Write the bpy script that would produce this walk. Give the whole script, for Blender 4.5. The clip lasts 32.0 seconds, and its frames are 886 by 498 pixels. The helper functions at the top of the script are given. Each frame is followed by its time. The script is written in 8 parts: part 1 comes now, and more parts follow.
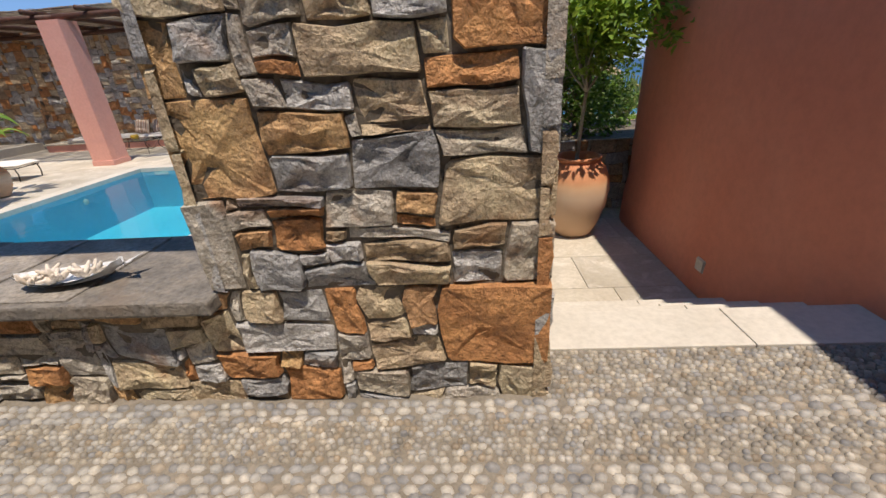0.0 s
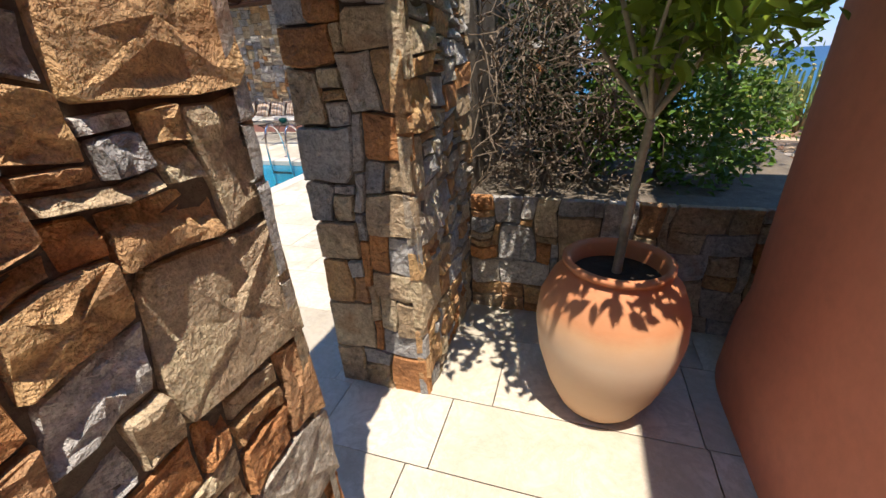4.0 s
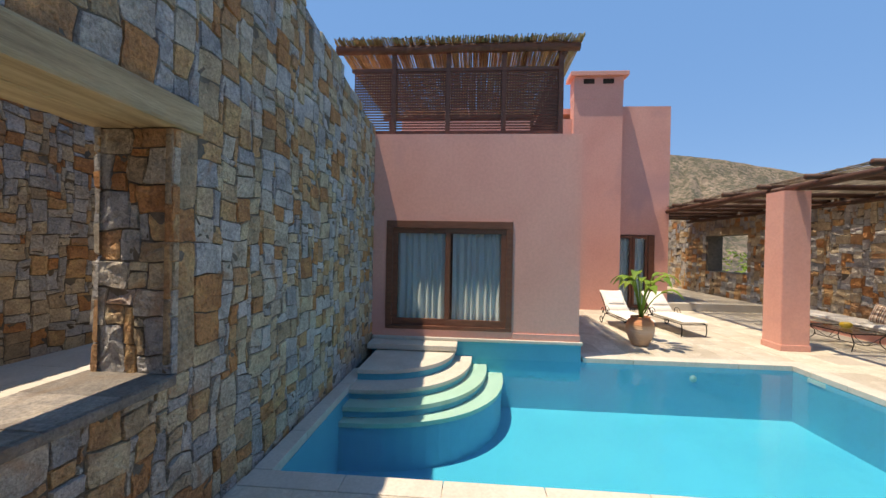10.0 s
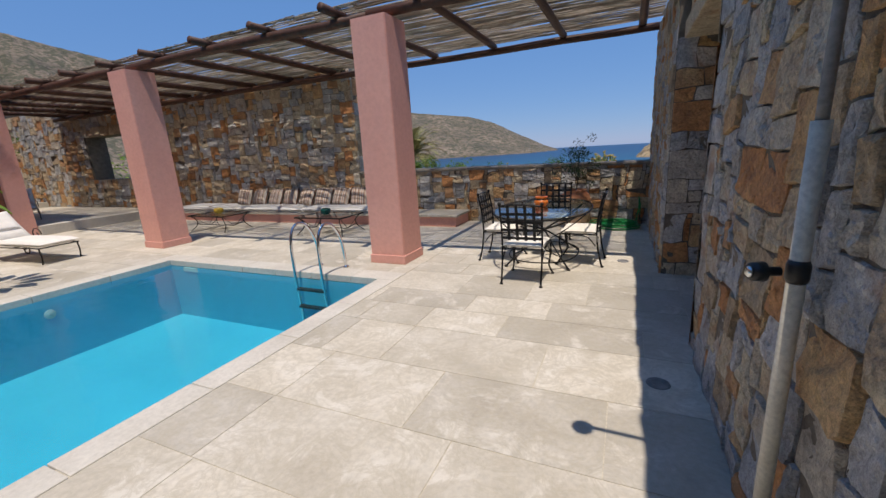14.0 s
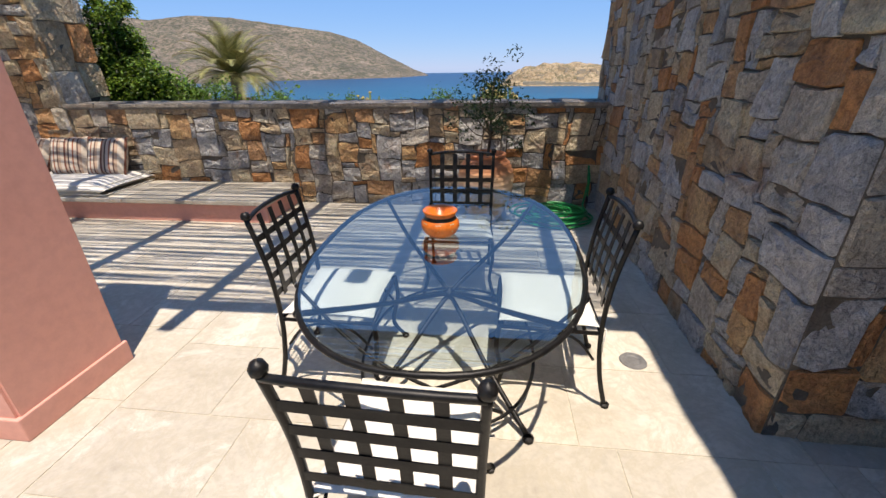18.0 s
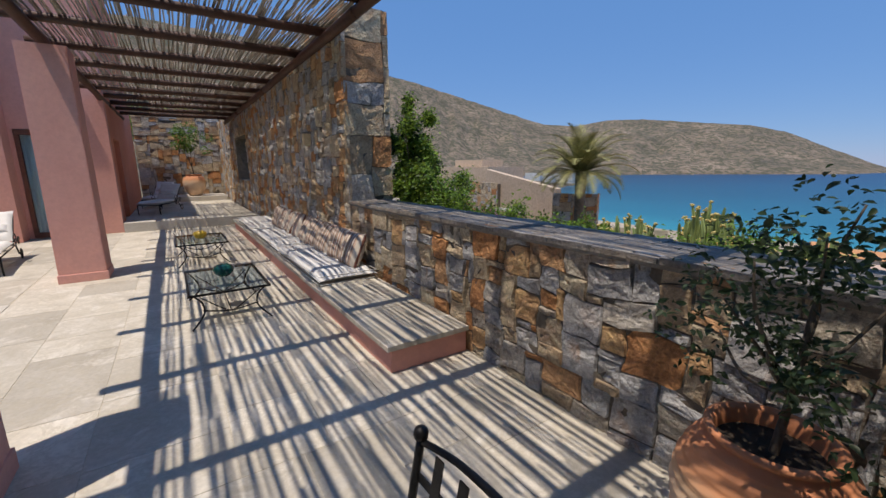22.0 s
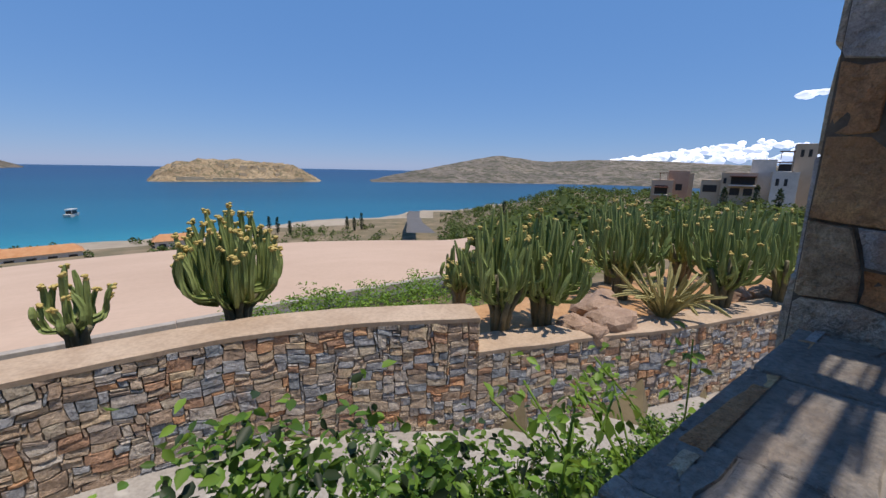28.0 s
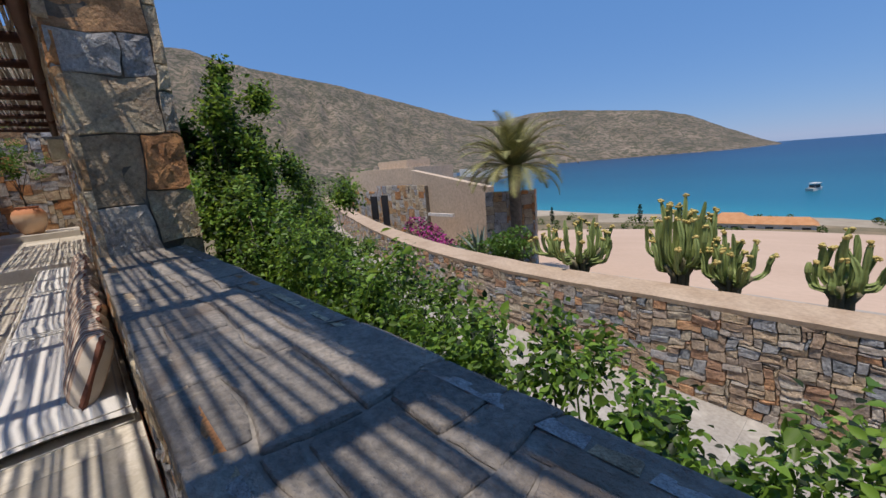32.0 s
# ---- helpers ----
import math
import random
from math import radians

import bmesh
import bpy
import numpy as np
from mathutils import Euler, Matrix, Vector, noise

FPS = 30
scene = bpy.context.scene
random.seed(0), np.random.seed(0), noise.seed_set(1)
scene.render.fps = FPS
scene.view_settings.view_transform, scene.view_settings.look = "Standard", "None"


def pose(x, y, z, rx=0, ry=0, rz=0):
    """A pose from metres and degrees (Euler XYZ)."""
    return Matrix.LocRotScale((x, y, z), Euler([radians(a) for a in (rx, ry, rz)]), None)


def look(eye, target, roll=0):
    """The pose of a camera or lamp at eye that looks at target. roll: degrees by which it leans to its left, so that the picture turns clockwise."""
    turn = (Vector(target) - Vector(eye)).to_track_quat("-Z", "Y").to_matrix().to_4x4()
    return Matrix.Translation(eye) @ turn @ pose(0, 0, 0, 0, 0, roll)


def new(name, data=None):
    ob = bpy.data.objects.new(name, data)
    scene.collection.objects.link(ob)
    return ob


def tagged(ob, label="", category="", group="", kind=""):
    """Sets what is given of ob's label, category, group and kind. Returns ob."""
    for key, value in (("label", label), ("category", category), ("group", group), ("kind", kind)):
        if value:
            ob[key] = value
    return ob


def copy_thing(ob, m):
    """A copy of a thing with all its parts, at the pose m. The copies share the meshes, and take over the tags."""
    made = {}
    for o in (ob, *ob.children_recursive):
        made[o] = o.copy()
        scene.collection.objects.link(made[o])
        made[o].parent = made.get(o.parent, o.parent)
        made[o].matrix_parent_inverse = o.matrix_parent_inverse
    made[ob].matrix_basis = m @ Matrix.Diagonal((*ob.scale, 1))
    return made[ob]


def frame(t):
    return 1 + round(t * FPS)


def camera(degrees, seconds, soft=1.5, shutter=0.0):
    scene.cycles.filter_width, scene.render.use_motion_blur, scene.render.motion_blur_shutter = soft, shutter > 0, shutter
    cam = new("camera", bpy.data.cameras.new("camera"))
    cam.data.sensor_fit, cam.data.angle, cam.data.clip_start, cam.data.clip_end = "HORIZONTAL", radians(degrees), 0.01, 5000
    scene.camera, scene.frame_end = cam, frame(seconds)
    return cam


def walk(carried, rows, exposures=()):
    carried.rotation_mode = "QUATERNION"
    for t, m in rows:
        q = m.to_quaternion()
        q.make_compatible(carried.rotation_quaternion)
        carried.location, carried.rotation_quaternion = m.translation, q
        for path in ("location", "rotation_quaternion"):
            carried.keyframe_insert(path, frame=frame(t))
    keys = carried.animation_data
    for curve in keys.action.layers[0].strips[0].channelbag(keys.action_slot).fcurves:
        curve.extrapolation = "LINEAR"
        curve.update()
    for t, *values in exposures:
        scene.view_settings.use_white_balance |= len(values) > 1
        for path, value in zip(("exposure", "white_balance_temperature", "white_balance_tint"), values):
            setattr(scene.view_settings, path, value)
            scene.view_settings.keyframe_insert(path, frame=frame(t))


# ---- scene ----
cam = camera(95.4, 32.0)
PATH = [
    (0, (-0.288, 0.939, 1.846), (-0.414, 2.757, 1.021), -3.8),
    (0.5, (-0.053, 1.268, 1.85), (0.049, 3.069, 0.988), -2.9),
    (1, (0.074, 1.669, 1.797), (0.324, 3.442, 0.906), -0.5),
    (1.5, (0.289, 2.01, 1.87), (0.562, 3.754, 0.928), 1.0),
    (2, (0.554, 2.342, 1.914), (0.716, 4.098, 0.97), 0.7),
    (2.5, (0.722, 2.741, 1.959), (0.702, 4.499, 1.004), -0.8),
    (4.5, (0.662, 3.695, 1.647), (-0.101, 5.35, 0.824), -1.7),
    (5, (0.647, 3.917, 1.506), (-0.271, 5.482, 0.665), -0.3),
    (5.5, (0.516, 4.12, 1.407), (-0.522, 5.625, 0.596), -0.1),
    (6, (0.329, 4.341, 1.347), (-1.057, 5.561, 0.579), 0.6),
    (6.5, (0.219, 4.407, 1.443), (-1.451, 5.271, 0.762), 0.4),
    (7, (-0.022, 4.462, 1.557), (-1.888, 4.916, 1.001), 1.1),
    (7.5, (-0.224, 4.561, 1.604), (-2.178, 4.534, 1.178), -0.2),
    (8, (-0.273, 4.544, 1.684), (-2.202, 4.094, 1.406), -1.1),
    (8.5, (-0.295, 4.461, 1.798), (-2.168, 3.765, 1.71), -1.2),
    (9, (-0.360, 4.446, 1.906), (-2.242, 3.77, 1.968), -0.5),
    (9.5, (-0.447, 4.531, 2.007), (-2.382, 4.035, 2.112), 0.3),
    (10, (-0.519, 4.688, 2.024), (-2.513, 4.533, 2.018), 1.1),
    (10.5, (-0.59, 4.685, 1.973), (-2.569, 4.947, 1.861), 1.1),
    (11, (-0.627, 4.689, 1.898), (-2.513, 5.323, 1.689), 0.5),
    (11.5, (-0.651, 4.761, 1.698), (-2.378, 5.712, 1.363), 0.2),
    (12, (-0.644, 4.812, 1.566), (-2.159, 6.031, 1.1), -0.5),
    (12.5, (-0.794, 5.125, 1.603), (-2.116, 6.549, 1.131), -3.2),
    (13, (-0.893, 5.451, 1.657), (-2.045, 7.026, 1.217), -4.8),
    (13.5, (-1.068, 5.775, 1.669), (-2.051, 7.458, 1.217), -4.9),
    (14, (-1.086, 6.226, 1.599), (-1.895, 7.993, 1.124), -3.3),
    (14.5, (-1.149, 6.768, 1.609), (-1.759, 8.609, 1.123), -0.8),
    (15, (-1.342, 7.245, 1.562), (-1.732, 9.144, 1.07), 2.1),
    (15.5, (-1.436, 7.743, 1.541), (-1.619, 9.671, 1.041), 3.3),
    (17.5, (-1.959, 9.666, 1.523), (-1.941, 11.514, 0.759), 1.2),
    (18, (-1.918, 10.065, 1.546), (-2.131, 11.878, 0.728), -0.8),
    (18.5, (-1.766, 10.441, 1.559), (-2.161, 12.223, 0.741), -2.1),
    (19, (-1.63, 10.822, 1.564), (-2.176, 12.584, 0.791), -2.5),
    (19.5, (-1.521, 11.126, 1.583), (-2.337, 12.827, 0.918), -2.9),
    (20, (-1.425, 11.431, 1.615), (-2.605, 12.959, 1.091), -3.0),
    (20.5, (-1.432, 11.719, 1.741), (-2.941, 12.982, 1.381), -2.8),
    (21, (-1.443, 12.037, 1.683), (-3.14, 13.045, 1.361), -3.0),
    (21.5, (-1.404, 12.337, 1.676), (-3.098, 13.332, 1.301), -1.6),
    (22, (-1.523, 12.696, 1.678), (-3.159, 13.774, 1.277), -0.4),
    (22.5, (-1.693, 13.094, 1.676), (-3.295, 14.214, 1.253), -0.1),
    (23, (-1.909, 13.485, 1.698), (-3.49, 14.623, 1.246), 0.1),
    (23.5, (-2.28, 13.847, 1.69), (-3.807, 15.048, 1.218), 0.4),
    (24, (-2.622, 14.156, 1.687), (-4.006, 15.51, 1.186), 0.6),
    (24.5, (-2.91, 14.70, 1.6), (-4.07, 16.27, 1.15), 0.4),
    (26.5, (-3.035, 15.235, 1.637), (-2.852, 17.141, 1.061), 0.7),
    (27, (-3.043, 15.058, 1.719), (-2.41, 16.872, 1.161), 2.2),
    (27.5, (-2.922, 14.945, 1.784), (-1.943, 16.621, 1.304), 2.4),
    (28, (-2.705, 15.04, 1.786), (-1.513, 16.596, 1.389), 1.2),
    (28.5, (-2.733, 14.993, 1.866), (-1.573, 16.572, 1.462), -0.7),
    (29, (-2.88, 14.928, 1.962), (-1.965, 16.62, 1.415), -1.2),
    (29.5, (-2.951, 14.979, 1.95), (-2.31, 16.768, 1.328), -0.9),
    (30, (-3.087, 14.965, 1.947), (-2.766, 16.839, 1.326), -1.3),
    (30.5, (-3.049, 15.019, 1.861), (-3.15, 16.931, 1.285), -2.3),
    (31, (-3.091, 15.044, 1.764), (-3.663, 16.885, 1.232), -3.4),
    (31.5, (-3.136, 14.934, 1.746), (-4.16, 16.58, 1.255), -4.0),
    (32, (-3.158, 14.74, 1.698), (-4.622, 16.038, 1.286), -4.7),
]
walk(cam, [(t, look(eye, target, roll)) for t, eye, target, roll in PATH],
     exposures=((0, 0.71, 7400, 15), (1, 0.73, 7400, 15), (2, 1.32, 7400, 15), (2.5, 1.3, 7400, 15), (4.5, 1.24, 7400, 15), (5, 1.14, 7400, 15), (6, 0.98, 7400, 15), (7, 0.83, 7500, 15), (8.5, 1.2, 9300, 15), (10, 0.94, 8700, 15), (11, 0.64, 7700, 15), (12, 0.46, 7100, 15), (13.5, 0.36, 7100, 15), (15.5, 0.68, 7200, 15), (18, 0.95, 7400, 15), (20, 0.64, 7300, 15), (21, 0.5, 7200, 15), (24, 0.42, 7000, 15), (27, 0.38, 7000, 15), (32, 0.36, 7000, 15)))

# ---- light ----
SUN = Vector((0.11, -0.26, 1.0)).normalized()
sun = new("sun", bpy.data.lights.new("sun", "SUN"))
sun.data.energy, sun.data.angle, sun.data.color = 3.1, radians(0.53), (1.0, 0.955, 0.88)
sun.matrix_world = look(SUN * 50, (0, 0, 0))
world = bpy.data.worlds.new("sky")
scene.world = world
world.use_nodes = True
wt = world.node_tree
wt.nodes.clear()
sky = wt.nodes.new("ShaderNodeTexSky")
sky.sky_type = "NISHITA"
sky.sun_disc = False
sky.sun_elevation = math.asin(SUN.z)
sky.sun_rotation = math.atan2(SUN.x, SUN.y)
sky.altitude, sky.air_density, sky.dust_density, sky.ozone_density = 200, 1.0, 0.0, 3.5
back = wt.nodes.new("ShaderNodeBackground")
back.inputs["Strength"].default_value = 0.115
wout = wt.nodes.new("ShaderNodeOutputWorld")
clear = wt.nodes.new("ShaderNodeMix")
clear.data_type = "RGBA"
clear.inputs[0].default_value = 0.78
clear.inputs[7].default_value = (0.5, 1.68, 4.25, 1)          # even clear blue, which takes the glare off the horizon
wt.links.new(sky.outputs[0], clear.inputs[6])
wt.links.new(clear.outputs[2], back.inputs["Color"])
wt.links.new(back.outputs[0], wout.inputs["Surface"])


# ---- materials ----
def ramp(nt, cols, fac, constant=False):
    n = nt.nodes.new("ShaderNodeValToRGB")
    n.color_ramp.interpolation = "CONSTANT" if constant else "LINEAR"
    el = n.color_ramp.elements
    while len(el) < len(cols):
        el.new(0.5)
    for e, (p, c) in zip(el, sorted(cols)):
        e.position, e.color = p, (*c, 1)
    nt.links.new(fac, n.inputs["Fac"])
    return n.outputs["Color"]


def mixed(nt, how, fac, a, b):
    n = nt.nodes.new("ShaderNodeMix")
    n.data_type, n.blend_type = "RGBA", how
    for sock, v in ((n.inputs[0], fac), (n.inputs[6], a), (n.inputs[7], b)):
        if hasattr(v, "is_linked"):
            nt.links.new(v, sock)
        else:
            sock.default_value = v if isinstance(v, float) else (*v, 1)
    return n.outputs[2]


def noise_out(nt, vec, scale, detail=4.0, rough=0.6, warp=0.0):
    n = nt.nodes.new("ShaderNodeTexNoise")
    n.inputs["Scale"].default_value, n.inputs["Detail"].default_value = scale, detail
    n.inputs["Roughness"].default_value, n.inputs["Distortion"].default_value = rough, warp
    nt.links.new(vec, n.inputs["Vector"])
    return n.outputs["Fac"]


def surface(name, cols, scale=3.0, fine=40.0, rough=0.8, bump=0.3, dist=0.02, pick=None, palette=None, grain=0.35,
            metal=0.0, stretch=(1, 1, 1), spec=0.4, stain=None, per_thing=0.0, pits=0.0):
    """A worn surface: broad patches through cols, fine grain, relief; a palette is picked piece by piece."""
    m = bpy.data.materials.new(name)
    m.use_nodes = True
    nt = m.node_tree
    b = nt.nodes["Principled BSDF"]
    tc = nt.nodes.new("ShaderNodeTexCoord")
    mp = nt.nodes.new("ShaderNodeMapping")
    mp.inputs["Scale"].default_value = stretch
    nt.links.new(tc.outputs["Object"], mp.inputs["Vector"])
    vec = mp.outputs["Vector"]
    broad = noise_out(nt, vec, scale, 5.0, 0.6, 0.4)
    small = noise_out(nt, vec, fine, 4.0, 0.65)
    col = ramp(nt, cols, broad)
    rnd = None
    if pick == "thing":
        rnd = nt.nodes.new("ShaderNodeObjectInfo").outputs["Random"]
    elif pick == "island":
        rnd = nt.nodes.new("ShaderNodeNewGeometry").outputs["Random Per Island"]
    if palette:
        base = ramp(nt, palette, rnd, True)
        col = mixed(nt, "MIX", 0.45, base, mixed(nt, "MULTIPLY", 1.0, base, col))
        col = mixed(nt, "OVERLAY", 0.55, col, ramp(nt, [(0.25, (0.2, 0.2, 0.2)), (0.75, (0.8, 0.78, 0.75))], broad))
    if rnd is not None and per_thing:
        k = nt.nodes.new("ShaderNodeMapRange")
        nt.links.new(rnd, k.inputs[0])
        k.inputs[3].default_value, k.inputs[4].default_value = 1 - per_thing, 1 + per_thing
        hv = nt.nodes.new("ShaderNodeHueSaturation")
        nt.links.new(k.outputs[0], hv.inputs["Value"])
        nt.links.new(col, hv.inputs["Color"])
        col = hv.outputs["Color"]
    col = mixed(nt, "MULTIPLY", grain, col, ramp(nt, [(0.3, (0.35, 0.35, 0.35)), (0.62, (1.15, 1.15, 1.15))], small))
    if pits:
        speck = noise_out(nt, vec, fine * 4.5, 3.0, 0.7)
        col = mixed(nt, "MULTIPLY", pits, col, ramp(nt, [(0.36, (0.3, 0.29, 0.28)), (0.52, (1.0, 1.0, 1.0)), (0.7, (1.25, 1.25, 1.25))], speck))
        pocks = noise_out(nt, vec, fine * 0.45, 2.0, 0.5, 1.2)
        col = mixed(nt, "MULTIPLY", pits, col, ramp(nt, [(0.34, (0.45, 0.44, 0.43)), (0.42, (1.0, 1.0, 1.0)), (0.72, (1.12, 1.12, 1.12))], pocks))
    if stain:
        s = noise_out(nt, vec, stain[1], 3.0, 0.5, 0.8)
        col = mixed(nt, "MIX", ramp(nt, [(stain[2], (0, 0, 0)), (stain[2] + (stain[3] if len(stain) > 3 else 0.16), (0.75, 0.75, 0.75))], s), col, stain[0])
    nt.links.new(col, b.inputs["Base Color"])
    b.inputs["Roughness"].default_value, b.inputs["Metallic"].default_value = rough, metal
    b.inputs["Specular IOR Level"].default_value = spec
    if bump:
        add = nt.nodes.new("ShaderNodeMath")
        add.operation = "MULTIPLY_ADD"
        nt.links.new(small, add.inputs[0])
        add.inputs[1].default_value = 0.8
        nt.links.new(noise_out(nt, vec, scale * 4, 6.0, 0.65, 0.6), add.inputs[2])
        bp = nt.nodes.new("ShaderNodeBump")
        bp.inputs["Strength"].default_value, bp.inputs["Distance"].default_value = bump, dist
        nt.links.new(add.outputs[0], bp.inputs["Height"])
        nt.links.new(bp.outputs["Normal"], b.inputs["Normal"])
    return m


ROCKS = [(0.0, (0.47, 0.475, 0.48)), (0.13, (0.55, 0.545, 0.54)), (0.25, (0.56, 0.5, 0.41)), (0.34, (0.6, 0.48, 0.33)),
         (0.46, (0.62, 0.52, 0.37)), (0.56, (0.58, 0.28, 0.12)), (0.66, (0.62, 0.39, 0.2)), (0.75, (0.4, 0.405, 0.415)),
         (0.82, (0.56, 0.52, 0.46)), (0.9, (0.47, 0.36, 0.24)), (0.95, (0.55, 0.32, 0.17))]
GREYISH = [(0.25, (0.78, 0.77, 0.76)), (0.5, (1.0, 1.0, 1.0)), (0.75, (1.2, 1.16, 1.1))]
M = {}
M["stone"] = surface("rubble stone", GREYISH, 5, 38, 0.85, 1.0, 0.035, "thing", ROCKS, 0.5, pits=0.4, stain=((0.4, 0.2, 0.09), 3.1, 0.6))
M["stone_far"] = surface("rubble stone rest", GREYISH, 5, 38, 0.85, 1.0, 0.035, "island", ROCKS, 0.5, pits=0.4, stain=((0.4, 0.2, 0.09), 3.1, 0.6))
M["flag_joint"] = surface("grey pointing", [(0.3, (0.2, 0.18, 0.16)), (0.7, (0.3, 0.275, 0.24))], 6, 50, 0.9, 0.6, 0.01)
M["flag"] = surface("grey flagstone", [(0.25, (0.18, 0.165, 0.15)), (0.5, (0.27, 0.245, 0.215)), (0.75, (0.37, 0.325, 0.27))], 7, 45, 0.8, 0.9, 0.02, "thing", None, 0.6, per_thing=0.22, stain=((0.2, 0.15, 0.11), 2.6, 0.55))
# backing seen between stones; its colour holds the shade of deep, dry-laid joints
M["mortar"] = surface("joint earth darkened for deep gaps", [(0.3, (0.11, 0.092, 0.072)), (0.7, (0.2, 0.17, 0.135))], 8, 60, 0.95, 0.6)
M["slab"] = surface("pale limestone slab", [(0.25, (0.41, 0.37, 0.3)), (0.5, (0.51, 0.47, 0.395)), (0.75, (0.59, 0.555, 0.49))], 1.9, 25, 0.7, 0.15, 0.01,
                    "thing", None, 0.22, per_thing=0.22, stain=((0.4, 0.365, 0.3), 1.3, 0.56))
M["slab_white"] = surface("white limestone", [(0.3, (0.5, 0.47, 0.41)), (0.7, (0.6, 0.57, 0.51))], 2, 30, 0.7, 0.12, 0.01, None, None, 0.2)
M["grout"] = surface("pale joint mortar", [(0.3, (0.5, 0.45, 0.35)), (0.7, (0.58, 0.53, 0.43))], 6, 50, 0.9, 0.3)
M["pink"] = surface("salmon pink render", [(0.2, (0.64, 0.3, 0.24)), (0.5, (0.7, 0.35, 0.285)), (0.8, (0.74, 0.39, 0.32))], 0.55, 18, 0.85, 0.12, 0.01, None, None, 0.12,
                    stain=((0.5, 0.27, 0.25), 0.4, 0.58))
M["terracotta_and_shaded_pink"] = surface("terracotta render", [(0.2, (0.6, 0.205, 0.125)), (0.5, (0.68, 0.25, 0.155)), (0.8, (0.72, 0.3, 0.195))], 0.7, 14, 0.85, 0.15, 0.012, None, None, 0.12)
M["wood_dark"] = surface("dark brown stained wood", [(0.3, (0.125, 0.044, 0.026)), (0.7, (0.21, 0.082, 0.048))], 4, 40, 0.55, 0.25, 0.008, stretch=(1, 1, 6))
M["wood_beam"] = surface("reddish brown pole wood", [(0.3, (0.054, 0.022, 0.012)), (0.7, (0.102, 0.043, 0.024))], 3, 40, 0.6, 0.3, 0.01, stretch=(3, 1, 3))
M["wood_old"] = surface("weathered pine beam", [(0.25, (0.2, 0.145, 0.085)), (0.5, (0.44, 0.34, 0.2)), (0.75, (0.55, 0.44, 0.27))], 3, 30, 0.75, 0.6, 0.02, stretch=(0.35, 5, 5))
M["reed"] = surface("dry golden reed", [(0.3, (0.3, 0.22, 0.11)), (0.7, (0.52, 0.41, 0.23))], 3, 30, 0.7, 0.2, 0.005, "island", None, 0.25, per_thing=0.3)
M["reed_grey"] = surface("weathered grey reed", [(0.3, (0.27, 0.235, 0.18)), (0.7, (0.46, 0.4, 0.32))], 3, 30, 0.75, 0.2, 0.005, "island", None, 0.25, per_thing=0.3)
M["iron"] = surface("black wrought iron", [(0.3, (0.012, 0.012, 0.013)), (0.7, (0.03, 0.029, 0.028))], 12, 90, 0.45, 0.15, 0.004, metal=0.6)
M["cushion"] = surface("off-white canvas", [(0.3, (0.7, 0.68, 0.63)), (0.7, (0.8, 0.78, 0.73))], 5, 220, 0.9, 0.2, 0.004, None, None, 0.15)
M["pot"] = surface("terracotta clay", [(0.25, (0.5, 0.22, 0.11)), (0.5, (0.6, 0.32, 0.18)), (0.75, (0.66, 0.47, 0.32))], 2.2, 40, 0.75, 0.12, 0.006, None, None, 0.2, stretch=(1, 1, 3.0))
M["soil"] = surface("potting soil", [(0.3, (0.02, 0.015, 0.01)), (0.7, (0.05, 0.038, 0.028))], 20, 90, 0.95, 0.6)


def weathered(m):
    """Bleached patches and grey-green veins over a limestone slab."""
    nt = m.node_tree
    bs = nt.nodes["Principled BSDF"]
    col = bs.inputs["Base Color"].links[0].from_socket
    tc, oi, mu, ad = nt.nodes.new("ShaderNodeTexCoord"), nt.nodes.new("ShaderNodeObjectInfo"), nt.nodes.new("ShaderNodeMath"), nt.nodes.new("ShaderNodeVectorMath")
    mu.operation, ad.operation = "MULTIPLY", "ADD"
    nt.links.new(oi.outputs["Random"], mu.inputs[0])
    mu.inputs[1].default_value = 40.0
    nt.links.new(tc.outputs["Object"], ad.inputs[0])
    nt.links.new(mu.outputs[0], ad.inputs[1])
    vec = ad.outputs[0]
    pale = ramp(nt, [(0.54, (0, 0, 0)), (0.64, (0.7, 0.7, 0.7))], noise_out(nt, vec, 2.4, 6.0, 0.7, 0.6))
    vein = ramp(nt, [(0.44, (0, 0, 0)), (0.495, (0.55, 0.55, 0.55)), (0.55, (0, 0, 0))], noise_out(nt, vec, 3.4, 7.0, 0.72, 1.4))
    col = mixed(nt, "MIX", pale, col, (0.65, 0.615, 0.545))
    col = mixed(nt, "MIX", vein, col, (0.41, 0.37, 0.29))
    nt.links.new(col, bs.inputs["Base Color"])


